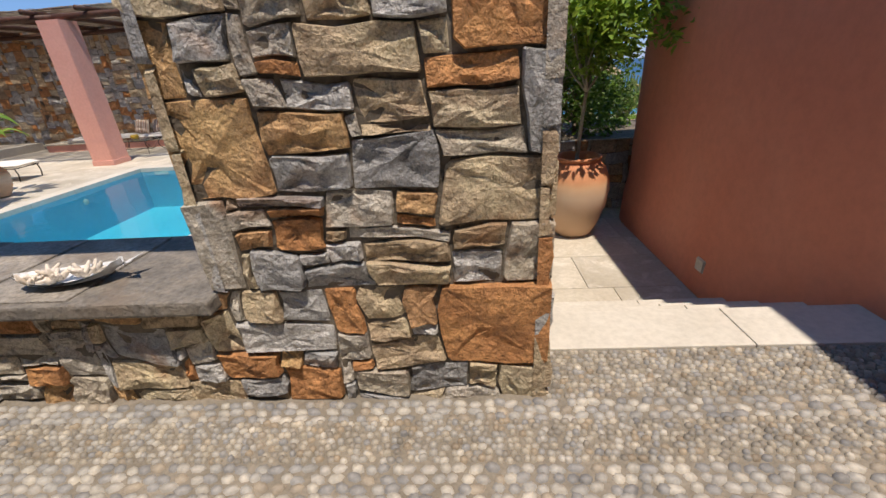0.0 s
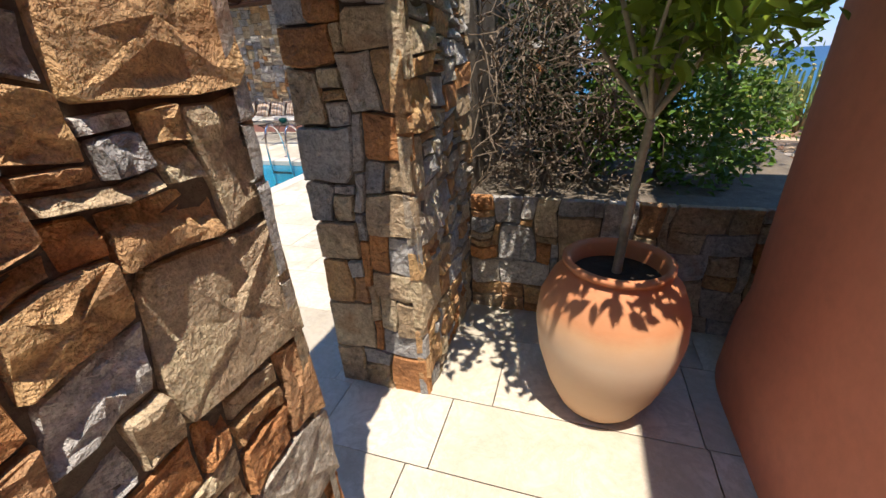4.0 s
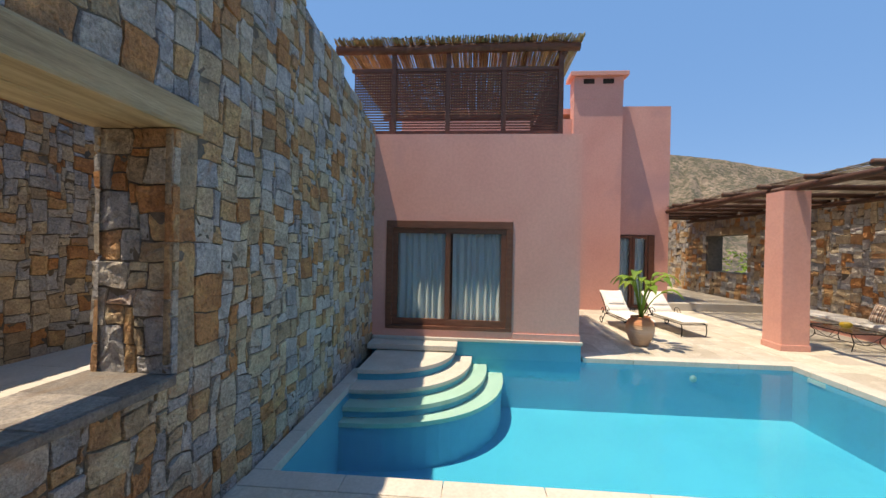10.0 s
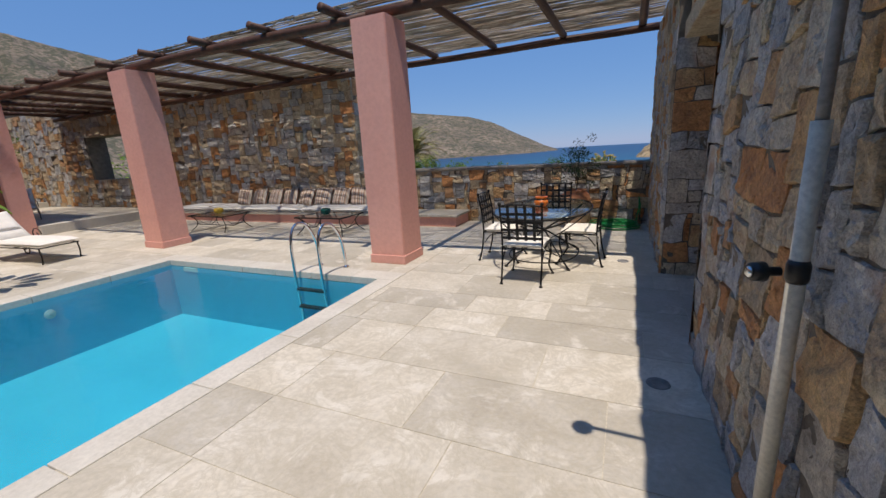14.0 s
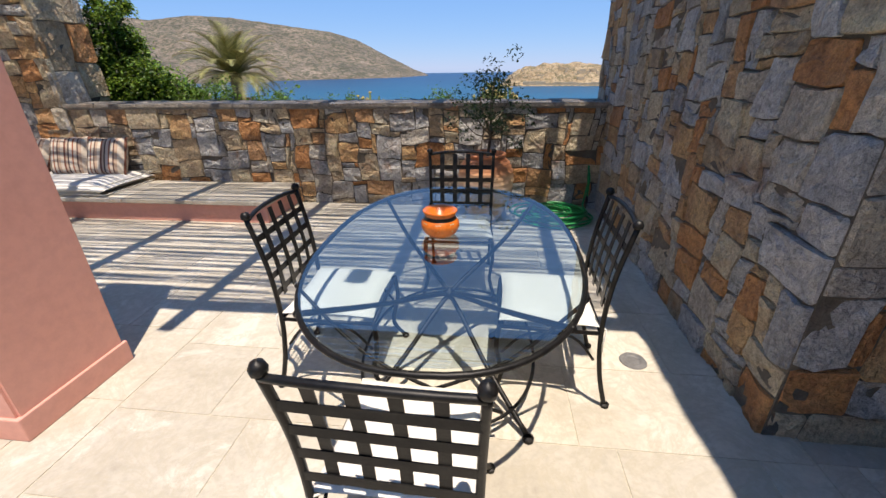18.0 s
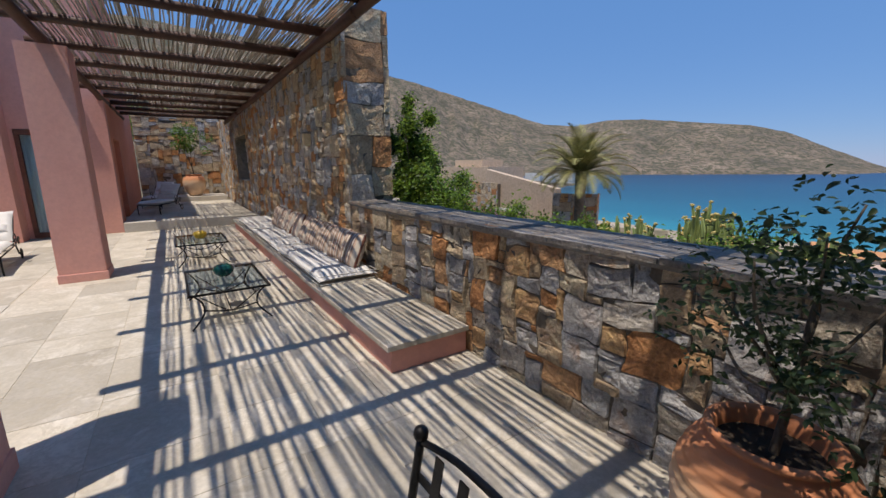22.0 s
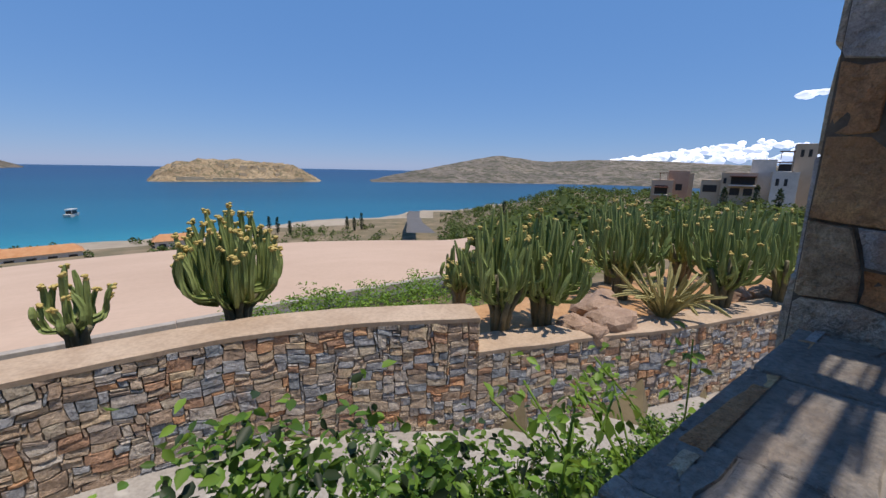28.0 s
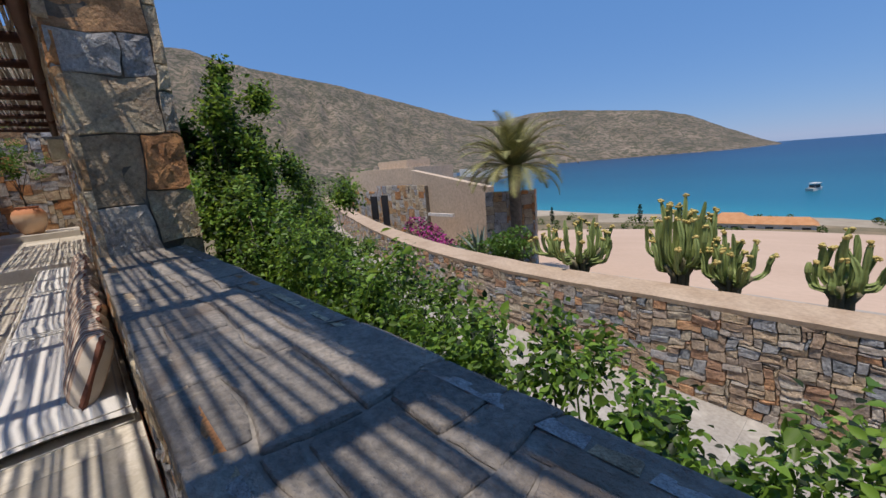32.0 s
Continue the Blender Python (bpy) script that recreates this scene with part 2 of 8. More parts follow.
def banded_clay(m):
    """Firing bands up a jar: pinkish foot, pale belly, orange shoulder and rim."""
    nt = m.node_tree
    bs = nt.nodes["Principled BSDF"]
    old = bs.inputs["Base Color"].links[0].from_socket
    tc, sp, ad = nt.nodes.new("ShaderNodeTexCoord"), nt.nodes.new("ShaderNodeSeparateXYZ"), nt.nodes.new("ShaderNodeMath")
    nt.links.new(tc.outputs["Generated"], sp.inputs[0])
    ad.operation = "MULTIPLY_ADD"
    nt.links.new(noise_out(nt, tc.outputs["Object"], 2.5, 4.0), ad.inputs[0])
    ad.inputs[1].default_value = 0.16
    nt.links.new(sp.outputs[2], ad.inputs[2])
    band = ramp(nt, [(0.1, (0.6, 0.41, 0.27)), (0.4, (0.64, 0.46, 0.31)), (0.62, (0.72, 0.57, 0.42)), (0.76, (0.66, 0.43, 0.26)), (0.84, (0.6, 0.27, 0.13)), (1.0, (0.54, 0.2, 0.09))], ad.outputs[0])
    nt.links.new(mixed(nt, "MIX", 0.85, old, band), bs.inputs["Base Color"])


banded_clay(M["pot"])
weathered(M["slab"])
M["leaf"] = surface("glossy green leaf", [(0.3, (0.055, 0.13, 0.018)), (0.7, (0.11, 0.22, 0.035))], 3, 30, 0.45, 0.0, pick="island", per_thing=0.45, grain=0.15)
M["leaf_light"] = surface("fresh green leaf", [(0.3, (0.1, 0.2, 0.025)), (0.7, (0.2, 0.34, 0.05))], 3, 30, 0.5, 0.0, pick="island", per_thing=0.45, grain=0.15)
M["leaf_dark"] = surface("dark grey-green leaf", [(0.3, (0.018, 0.04, 0.016)), (0.7, (0.045, 0.075, 0.03))], 3, 30, 0.5, 0.0, pick="island", per_thing=0.5, grain=0.15)
M["leaf_far"] = surface("shrub foliage", [(0.3, (0.05, 0.085, 0.02)), (0.7, (0.11, 0.16, 0.04))], 0.15, 3, 0.7, 0.0, pick="island", per_thing=0.5, grain=0.2)
M["bark"] = surface("grey-brown bark", [(0.3, (0.09, 0.07, 0.05)), (0.7, (0.2, 0.16, 0.12))], 8, 50, 0.9, 0.6, 0.01)
M["bark_pale"] = surface("pale grey citrus bark", [(0.3, (0.2, 0.19, 0.13)), (0.7, (0.42, 0.4, 0.32))], 8, 50, 0.9, 0.4, 0.006)
M["twig"] = surface("dry grey twig", [(0.3, (0.12, 0.09, 0.065)), (0.7, (0.25, 0.2, 0.155))], 8, 50, 0.9, 0.0)
M["concrete"] = surface("pale driveway concrete", [(0.3, (0.31, 0.275, 0.235)), (0.7, (0.42, 0.375, 0.32))], 0.8, 14, 0.9, 0.2, 0.01, None, None, 0.25, stain=((0.47, 0.425, 0.37), 2.2, 0.55))
M["cap"] = surface("sandy wall cap", [(0.3, (0.4, 0.29, 0.2)), (0.7, (0.52, 0.4, 0.29))], 2, 20, 0.9, 0.25, 0.015, None, None, 0.3)
M["asphalt"] = surface("grey asphalt", [(0.3, (0.1, 0.1, 0.1)), (0.7, (0.16, 0.155, 0.15))], 0.6, 20, 0.95, 0.1)


def thin_leaf(m, share):
    """Lets sunlight through a leaf."""
    nt = m.node_tree
    b, out = nt.nodes["Principled BSDF"], nt.nodes["Material Output"]
    tl, mx = nt.nodes.new("ShaderNodeBsdfTranslucent"), nt.nodes.new("ShaderNodeMixShader")
    mx.inputs[0].default_value = share
    hs = nt.nodes.new("ShaderNodeHueSaturation")
    hs.inputs["Hue"].default_value, hs.inputs["Value"].default_value = 0.47, 1.5
    nt.links.new(b.inputs["Base Color"].links[0].from_socket, hs.inputs["Color"])
    nt.links.new(hs.outputs["Color"], tl.inputs["Color"])
    nt.links.new(b.outputs[0], mx.inputs[1])
    nt.links.new(tl.outputs[0], mx.inputs[2])
    nt.links.new(mx.outputs[0], out.inputs["Surface"])


for key in ("leaf", "leaf_light", "leaf_dark", "leaf_far"):
    thin_leaf(M[key], 0.4)
thin_leaf(M["reed_grey"], 0.3)



# ---- building tools ----
def mesh_of(name, verts, faces, mat, smooth=False):
    me = bpy.data.meshes.new(name)
    me.from_pydata(verts, [], faces)
    if mat:
        me.materials.append(mat)
    if smooth:
        me.shade_smooth()
    return me


def thing(name, label, category, kind="", group="", at=None):
    """An Empty at the base of a thing, which parents its parts."""
    ob = new(name)
    ob.empty_display_size = 0.1
    if at is not None:
        ob.matrix_basis = at
    return tagged(ob, label, category, group, kind)


def solid(name, verts, faces, mat, parent=None, label="", smooth=False, category="", kind=""):
    ob = new(name, mesh_of(name, verts, faces, mat, smooth))
    ob.parent = parent
    return tagged(ob, label, category, "", kind)


def part(name, bm, material, parent, label="", smooth=False):
    me = bpy.data.meshes.new(name)
    bm.to_mesh(me)
    bm.free()
    me.materials.append(material)
    if smooth:
        me.shade_smooth()
    ob = new(name, me)
    ob.parent = parent
    return tagged(ob, label)


def box_bm(x0, y0, z0, x1, y1, z1, bevel=0.0, bm=None):
    own = bm is None
    bm = bm or bmesh.new()
    vs = [bm.verts.new((x, y, z)) for z in (z0, z1) for x, y in ((x0, y0), (x1, y0), (x1, y1), (x0, y1))]
    fs = [bm.faces.new([vs[i] for i in f]) for f in ((3, 2, 1, 0), (4, 5, 6, 7), (0, 1, 5, 4), (1, 2, 6, 5), (2, 3, 7, 6), (3, 0, 4, 7))]
    if bevel:
        edges = list({e for f in fs for e in f.edges})
        bmesh.ops.bevel(bm, geom=edges, offset=bevel, segments=2, profile=0.6, affect="EDGES")
    return bm


def box(name, x0, y0, z0, x1, y1, z1, mat, parent=None, bevel=0.0, label="", category="", kind=""):
    ob = part(name, box_bm(x0, y0, z0, x1, y1, z1, bevel), mat, parent, label)
    return tagged(ob, "", category, "", kind)


def tube(path, radius, sides=8, closed=False, ends=True):
    """Vertices and faces of a round bar along a path; radius may be a list."""
    n = len(path)
    pts = [Vector(p) for p in path]
    rad = radius if isinstance(radius, (list, tuple)) else [radius] * n
    verts, faces = [], []
    side = None
    for i, p in enumerate(pts):
        a = pts[(i - 1) % n] if closed or i else p
        b = pts[(i + 1) % n] if closed or i < n - 1 else p
        d = (b - a).normalized()
        if side is None or abs(side.dot(d)) > 0.95:
            side = d.orthogonal().normalized()
        side = (side - d * side.dot(d)).normalized()
        up = d.cross(side)
        for k in range(sides):
            an = 2 * math.pi * k / sides
            verts.append(tuple(p + (side * math.cos(an) + up * math.sin(an)) * rad[i]))
    for i in range(n if closed else n - 1):
        j = (i + 1) % n
        for k in range(sides):
            l = (k + 1) % sides
            faces.append((i * sides + k, i * sides + l, j * sides + l, j * sides + k))
    if ends and not closed:
        faces.append(tuple(range(sides))[::-1])
        faces.append(tuple(range((n - 1) * sides, n * sides)))
    return verts, faces


def bar(name, path, radius, mat, parent, sides=8, closed=False, label=""):
    v, f = tube(path, radius, sides, closed)
    return solid(name, v, f, mat, parent, label, True)


def gather(pieces):
    verts, faces = [], []
    for v, f in pieces:
        o = len(verts)
        verts += v
        faces += [tuple(i + o for i in q) for q in f]
    return verts, faces


def lathe(profile, sides=32, wobble=0.0):
    verts, faces = [], []
    for i, (r, z) in enumerate(profile):
        for k in range(sides):
            an = 2 * math.pi * k / sides
            rr = r * (1 + wobble * math.sin(3 * an + i))
            verts.append((rr * math.cos(an), rr * math.sin(an), z))
    for i in range(len(profile) - 1):
        for k in range(sides):
            l = (k + 1) % sides
            faces.append((i * sides + k, i * sides + l, (i + 1) * sides + l, (i + 1) * sides + k))
    return verts, faces


def arc(cx, cy, z, r, a0, a1, n=12, axis="z"):
    out = []
    for i in range(n + 1):
        a = radians(a0 + (a1 - a0) * i / n)
        c, s = r * math.cos(a), r * math.sin(a)
        out.append({"z": (cx + c, cy + s, z), "x": (z, cx + c, cy + s), "y": (cx + c, z, cy + s)}[axis])
    return out


def curve_through(points, n=6):
    """A smooth line through points (Catmull-Rom)."""
    p = [Vector(points[0])] + [Vector(q) for q in points] + [Vector(points[-1])]
    out = []
    for i in range(1, len(p) - 2):
        for k in range(n):
            t = k / n
            out.append(0.5 * ((2 * p[i]) + (p[i + 1] - p[i - 1]) * t + (2 * p[i - 1] - 5 * p[i] + 4 * p[i + 1] - p[i + 2]) * t * t
                              + (3 * p[i] - p[i - 1] - 3 * p[i + 1] + p[i + 2]) * t ** 3))
    out.append(p[-2])
    return [tuple(q) for q in out]


def split(u0, v0, u1, v1, size, rng, out, quoins=""):
    """Fills a rectangle with interlocking stones of mixed sizes, as random rubble is laid, small spalls in the leftover gaps;
    along the edges named in quoins (L, R) large squared blocks alternate long and short."""
    nu, nv = max(1, round((u1 - u0) / (size * 0.26))), max(1, round((v1 - v0) / (size * 0.26)))
    du, dv = (u1 - u0) / nu, (v1 - v0) / nv
    used = [[False] * nu for _ in range(nv)]
    kinds = [(4, 4), (5, 4), (4, 3), (3, 3), (5, 5), (3, 4), (6, 4), (3, 2), (2, 2), (5, 3), (4, 5), (4, 2), (2, 1), (3, 3)] if size >= 0.17 else [(5, 4), (4, 3), (5, 3), (4, 3), (3, 3), (4, 2), (5, 3), (5, 2), (4, 2), (6, 3), (2, 2), (3, 2), (7, 3), (3, 1), (2, 1), (4, 1)]

    def take(i, j, w, h):
        for b in range(j, j + h):
            for a in range(i, i + w):
                used[b][a] = True
        out.append((u0 + i * du, v0 + j * dv, u0 + (i + w) * du, v0 + (j + h) * dv))
    for side in quoins:
        j, long = 0, rng.random() < 0.5
        while j < nv:
            h = min(max(2, round(rng.uniform(0.14, 0.34) / dv)), nv - j)
            if nv - j - h < 2:
                h = nv - j
            w = max(1, min(round((rng.uniform(0.27, 0.4) if long else rng.uniform(0.13, 0.2)) / du), nu // 2))
            take(0 if side == "L" else nu - w, j, w, h)
            j, long = j + h, not long
    for j in range(nv):
        for i in range(nu):
            if used[j][i]:
                continue
            w, h = rng.choice(kinds)
            if nu <= 3:
                w, h = nu, rng.choice((2, 3, 4))
            free = 0
            while i + free < nu and free < w + 1 and not used[j][i + free]:
                free += 1
            w = max(1, min(w if free > w + 1 else free, free))
            h = min(h, nv - j)
            if nv - j - h == 1:
                h += 1
            while h > 1 and any(used[j + h - 1][a] for a in range(i, i + w)):
                h -= 1
            take(i, j, w, h)


def stone_piece(r, place, rng, joint, proud, warp, fine, edge):
    """One quarry-faced stone: a sunk rim, a crisp knocked-off arris, chipped corners and a flat, slightly tilted split face."""
    u0, v0, u1, v1 = r
    cu, cv, hw, hh = (u0 + u1) / 2, (v0 + v1) / 2, (u1 - u0) / 2, (v1 - v0) / 2
    small = min(hw, hh)
    ph = rng.uniform(0, 90)
    line = []
    for k, (a, b) in enumerate(((1, 1), (-1, 1), (-1, -1), (1, -1))):
        c = rng.choice((0.03, 0.05, 0.08, 0.14, 0.24)) * small
        p, q = (a * hw, b * (hh - c * rng.uniform(0.5, 1.0))), (a * (hw - c * rng.uniform(0.5, 1.0)), b * hh)
        line += [p, q] if k % 2 == 0 else [q, p]
    ring = []
    for (a, b), (c, d) in zip(line, line[1:] + line[:1]):
        n = max(1, min(3 if fine else 2, int(math.hypot(c - a, d - b) / (0.05 if fine else 0.09)) + 1))
        ring += [(a + (c - a) * k / n, b + (d - b) * k / n) for k in range(n)]
    n = len(ring)

    def field(u, v):
        k = edge(u, v) * warp
        return (k * (noise.noise((u * 2.3, v * 2.3, 3.1)) + 0.38 * noise.noise((u * 6.5, v * 6.5, 9.0))),
                k * (noise.noise((u * 2.3 + 31, v * 2.3, 5.7)) + 0.38 * noise.noise((u * 6.5 + 9, v * 6.5, 1.0))))
    lean = min(1.0, 0.07 / max(hw, hh))
    lean_u, lean_v = rng.uniform(-0.13, 0.13) * lean, rng.uniform(-0.11, 0.11) * lean
    d0 = proud * rng.uniform(0.35, 1.0)
    tu, tv = rng.uniform(-0.3, 0.3) * proud, rng.uniform(-0.3, 0.3) * proud
    cut, drop, ca = rng.uniform(-0.8, 0.8), proud * rng.choice((0.0, 0.0, 0.0, 0.25, 0.4)), rng.uniform(-1, 1)
    gap = min(0.3 * small, joint * rng.uniform(0.3, 0.9) + 0.001)
    chamfer = min(0.3 * small, rng.uniform(0.002, 0.005))
    levels = [(gap * 0.4, -0.03), (gap, 0.3), (gap + chamfer, 1.0)] + ([(0.35, 1.0), (0.7, 1.0)] if fine else [(0.55, 1.0)])
    verts, faces = [], []
    for lv, (s, f) in enumerate(levels):
        for a, b in ring:
            if lv < 3:
                x, y = a * (1 - s / hw), b * (1 - s / hh)
            else:
                x, y = a * (1 - s), b * (1 - s)
            e = edge(cu + a, cv + b)
            fu, fv = field(cu + x, cv + y)
            jt = 0.005 * e * noise.noise((cu * 31 + a * 40, cv * 31 + b * 40, ph))
            u, v = cu + x + e * lean_u * y + fu + jt, cv + y + e * lean_v * x + fv - jt
            u, v = min(max(u, EDGES[0]), EDGES[2]), min(max(v, EDGES[1]), EDGES[3])
            if f > 0:
                d = d0 + tu * a / hw + tv * b / hh + proud * (0.3 * noise.noise((u * 8, v * 8, ph)) + 0.4 * noise.noise((u * 24, v * 24, ph)) + (0.3 * noise.noise((u * 60, v * 60, ph)) if fine else 0))
                if a / hw * ca + b / hh > cut:
                    d -= drop
                d *= f
            else:
                d = f
            verts.append(place(u, v, d))
    u, v = cu + field(cu, cv)[0], cv + field(cu, cv)[1]
    verts.append(place(u, v, d0 + proud * 0.25 * noise.noise((u * 8, v * 8, ph))))
    deep = len(levels)
    for k in range(deep - 1):
        for i in range(n):
            faces.append((k * n + i, k * n + (i + 1) % n, (k + 1) * n + (i + 1) % n, (k + 1) * n + i))
    for i in range(n):
        faces.append(((deep - 1) * n + i, (deep - 1) * n + (i + 1) % n, deep * n))
    return verts, faces


EDGES = [0.0, 0.0, 1.0, 1.0]


def stone_face(parent, areas, place, size=0.27, seed=1, joint=0.007, proud=0.022, warp=0.05, near=None, limit=300, name="stone", mats=("stone", "stone_far")):
    """Lays rubble over areas (u0, v0, u1, v1[, size]) of a face; place(u, v, d) gives the world. Stones inside near() are parts of
    their own; the rest is one joined part."""
    rng = random.Random(seed)
    rest = []
    made = 0
    for ar in areas:
        u0, v0, u1, v1 = ar[:4]
        out = []
        split(u0, v0, u1, v1, ar[4] if len(ar) > 4 else size, rng, out, ar[5] if len(ar) > 5 else "")

        EDGES[:] = u0, v0, u1, v1

        def edge(u, v):
            return min(1.0, max(0.0, min(u - u0, u1 - u, v - v0, v1 - v) / 0.05))
        for r in out:
            own = near is not None and made < limit and near((r[0] + r[2]) / 2, (r[1] + r[3]) / 2)
            v, f = stone_piece(r, place, rng, joint, proud, warp, own, edge)
            if own:
                solid(name, v, f, M[mats[0]], parent)
                made += 1
            else:
                rest.append((v, f))
    if rest:
        v, f = gather(rest)
        tagged(solid("stonework", v, f, M[mats[1]], parent), kind="stuff")
    return made


def along(x0, y0, dx, dy, nx, ny):
    """A wall face that starts at (x0, y0), runs along (dx, dy) and looks along (nx, ny)."""

    def place(u, v, d):
        return (x0 + dx * u + nx * d, y0 + dy * u + ny * d, v)
    return place


def leaf_mesh(name, centres, size, mat, parent, label="", droop=0.2, seed=3, wide=0.5, kind=""):
    """Many small folded leaves, each at its centre and turned its own way."""
    rs = np.random.RandomState(seed)
    c = np.asarray(centres, float)
    n = len(c)
    s = size * rs.uniform(0.6, 1.35, n)[:, None]
    d = rs.normal(size=(n, 3))
    d[:, 2] = d[:, 2] * 0.6 - droop
    d /= np.linalg.norm(d, axis=1)[:, None]
    up = rs.normal(size=(n, 3)) * 0.6 + (0, 0, 1)
    side = np.cross(d, up)
    side /= np.linalg.norm(side, axis=1)[:, None] + 1e-9
    nor = np.cross(side, d)
    w = wide * 0.5
    rows = [c, c + d * s * 0.28 + side * s * w * 0.85 + nor * s * 0.1, c + d * s * 0.62 + side * s * w * 0.8 + nor * s * 0.1, c + d * s - nor * s * 0.08,
            c + d * s * 0.62 - side * s * w * 0.8 + nor * s * 0.1, c + d * s * 0.28 - side * s * w * 0.85 + nor * s * 0.1]
    verts = np.stack(rows, 1).reshape(-1, 3)
    me = bpy.data.meshes.new(name)
    me.vertices.add(6 * n)
    me.vertices.foreach_set("co", verts.ravel())
    me.loops.add(8 * n)
    me.polygons.add(2 * n)
    idx = (np.array([0, 3, 2, 1, 0, 5, 4, 3])[None] + 6 * np.arange(n)[:, None]).ravel()
    me.loops.foreach_set("vertex_index", idx.astype(np.int32))
    me.polygons.foreach_set("loop_start", (4 * np.arange(2 * n)).astype(np.int32))
    me.update(calc_edges=True)
    me.validate()
    me.materials.append(mat)
    ob = new(name, me)
    ob.parent = parent
    return tagged(ob, label, kind=kind)


def clumps(rs, centres, radius, per, squash=0.8):
    out = []
    for c in centres:
        d = rs.normal(size=(per, 3))
        d /= np.linalg.norm(d, axis=1)[:, None]
        d *= radius * rs.uniform(0.35, 1.0, (per, 1)) ** 0.5
        d[:, 2] *= squash
        out.append(np.asarray(c) + d)
    return np.concatenate(out)


# ---- terrace structure ----
HX, PE, PS, PN = -8.28, -4.0, 2.92, 10.48      # house front, pool's east, south and north edges

# rubble wall between path and pool, with its window
south = thing("wall_south", "tall rubble stone wall of grey, ochre and rust stones", "stone wall", "structure")
TOPW, TOPE = 4.3, 4.85
WX0, WX1, WZ0, WZ1 = -3.0, -1.22, 1.15, 2.78     # window in it


def core(name, x0, y0, z0, x1, y1, z1, parent):
    return box(name, x0, y0, z0, x1, y1, z1, M["mortar"], parent)


core("core", HX - 0.3, 2.18, -0.6, WX0 - 0.03, 2.70, 4.25, south)
core("core", WX1 + 0.03, 2.18, -0.6, -0.03, 2.70, 4.8, south)
core("core", WX0 - 0.03, 2.18, -0.6, WX1 + 0.03, 2.70, WZ0 - 0.03, south)
core("core", WX0 - 0.03, 2.18, WZ1 + 0.22, WX1 + 0.03, 2.70, 4.8, south)
v = [(HX - 0.3, 2.18, 4.25), (WX0 - 0.03, 2.18, 4.25), (-4.8, 2.18, 4.8), (HX - 0.3, 2.70, 4.25), (WX0 - 0.03, 2.70, 4.25), (-4.8, 2.70, 4.8),
     (WX0 - 0.03, 2.18, 4.8), (WX0 - 0.03, 2.70, 4.8)]
solid("core", v, [(0, 1, 6, 2), (3, 5, 7, 4), (0, 2, 5, 3), (2, 6, 7, 5), (1, 4, 7, 6)], M["mortar"], south)

# terrace side of it (u runs west from the east end)
north_side = along(0, 2.70, -1, 0, 0, 1)
stone_face(south, [(0.27, -0.05, 1.22, WZ0), (0.27, WZ0, 0.92, 4.85), (0.92, WZ0, 1.22, WZ1, 0.42), (0.92, WZ1, 1.22, 4.85),
                   (1.22, -0.05, 3.0, WZ0), (1.22, WZ1 + 0.2, 3.0, 4.85), (3.0, WZ0, 3.24, WZ1, 0.5), (3.0, -0.05, 3.24, WZ0), (3.0, WZ1, 3.24, 4.85),
                   (3.24, -0.05, 5.0, 4.85), (5.0, -0.05, 8.3, 4.35), (5.0, 4.35, 6.4, 4.72), (6.4, 4.35, 7.4, 4.52)],
           north_side, 0.19, 11, near=lambda u, v: u < 5.4 and v < 3.4, limit=300)
# path side
south_side = along(0, 2.18, -1, 0, 0, -1)
stone_face(south, [(0, 0.5, 3.0, WZ0, 0.165, "L"), (0, WZ0, 1.22, 3.4, 0.165, "LR"), (1.22, WZ1 + 0.2, 3.0, 3.4), (3.0, 0.5, 4.6, 3.4)],
           south_side, 0.22, 5, proud=0.026, near=lambda u, v: u < 3.0 and v < 3.0, limit=280)
# window jambs
for x, s in ((WX0, 1), (WX1, -1)):
    stone_face(south, [(0, WZ0, 0.58, WZ1, 0.24, "LR")], along(x - 0.03 * s, 2.15, 0, 1, s, 0), 0.4, 7 + s, near=lambda u, v: True)
sill = box("window_sill", WX0 - 0.02, 2.10, WZ0 - 0.06, WX1 + 0.02, 2.76, WZ0, M["flag"], south, 0.012, "flagged grey-ochre stone sill")
for i, x in enumerate((-2.62, -2.2, -1.75)):
    box("sill_slab", x - 0.42, 2.11 + 0.01 * i, WZ0 - 0.004, x + 0.0, 2.75 - 0.012 * i, WZ0 + 0.008, M["flag"], south, 0.006)
lintel = thing("lintel", "weathered yellow pine beam over the window opening", "lintel", "structure")
for y0, y1 in ((2.13, 2.43), (2.44, 2.755)):
    box("beam", WX0 - 0.25, y0, WZ1, WX1 + 0.25, y1, WZ1 + 0.2, M["wood_old"], lintel, 0.02)

# rubble wall with the passage, along the stairs and the terrace's east side
east = thing("wall_east", "tall rubble stone wall along the terrace", "stone wall", "structure")
EW, EE, EH = -0.57, 0.0, 3.45
core("core", -0.24, 2.70, -0.6, EE - 0.03, 4.24, EH, east)
core("core", EW + 0.03, 3.9, 2.25, EE - 0.03, 5.16, EH, east)
core("core", EW + 0.03, 5.16, -0.6, EE - 0.03, 9.66, EH, east)
core("core", EW + 0.03, 9.66, 2.62, EE + 0.5, 11.53, EH, east)
core("core", EW - 0.07, 11.55, -0.6, EE + 0.1, 15.42, EH, east)
core("core", EE + 0.25, 9.5, -0.6, EE + 0.6, 11.9, 2.7, east)
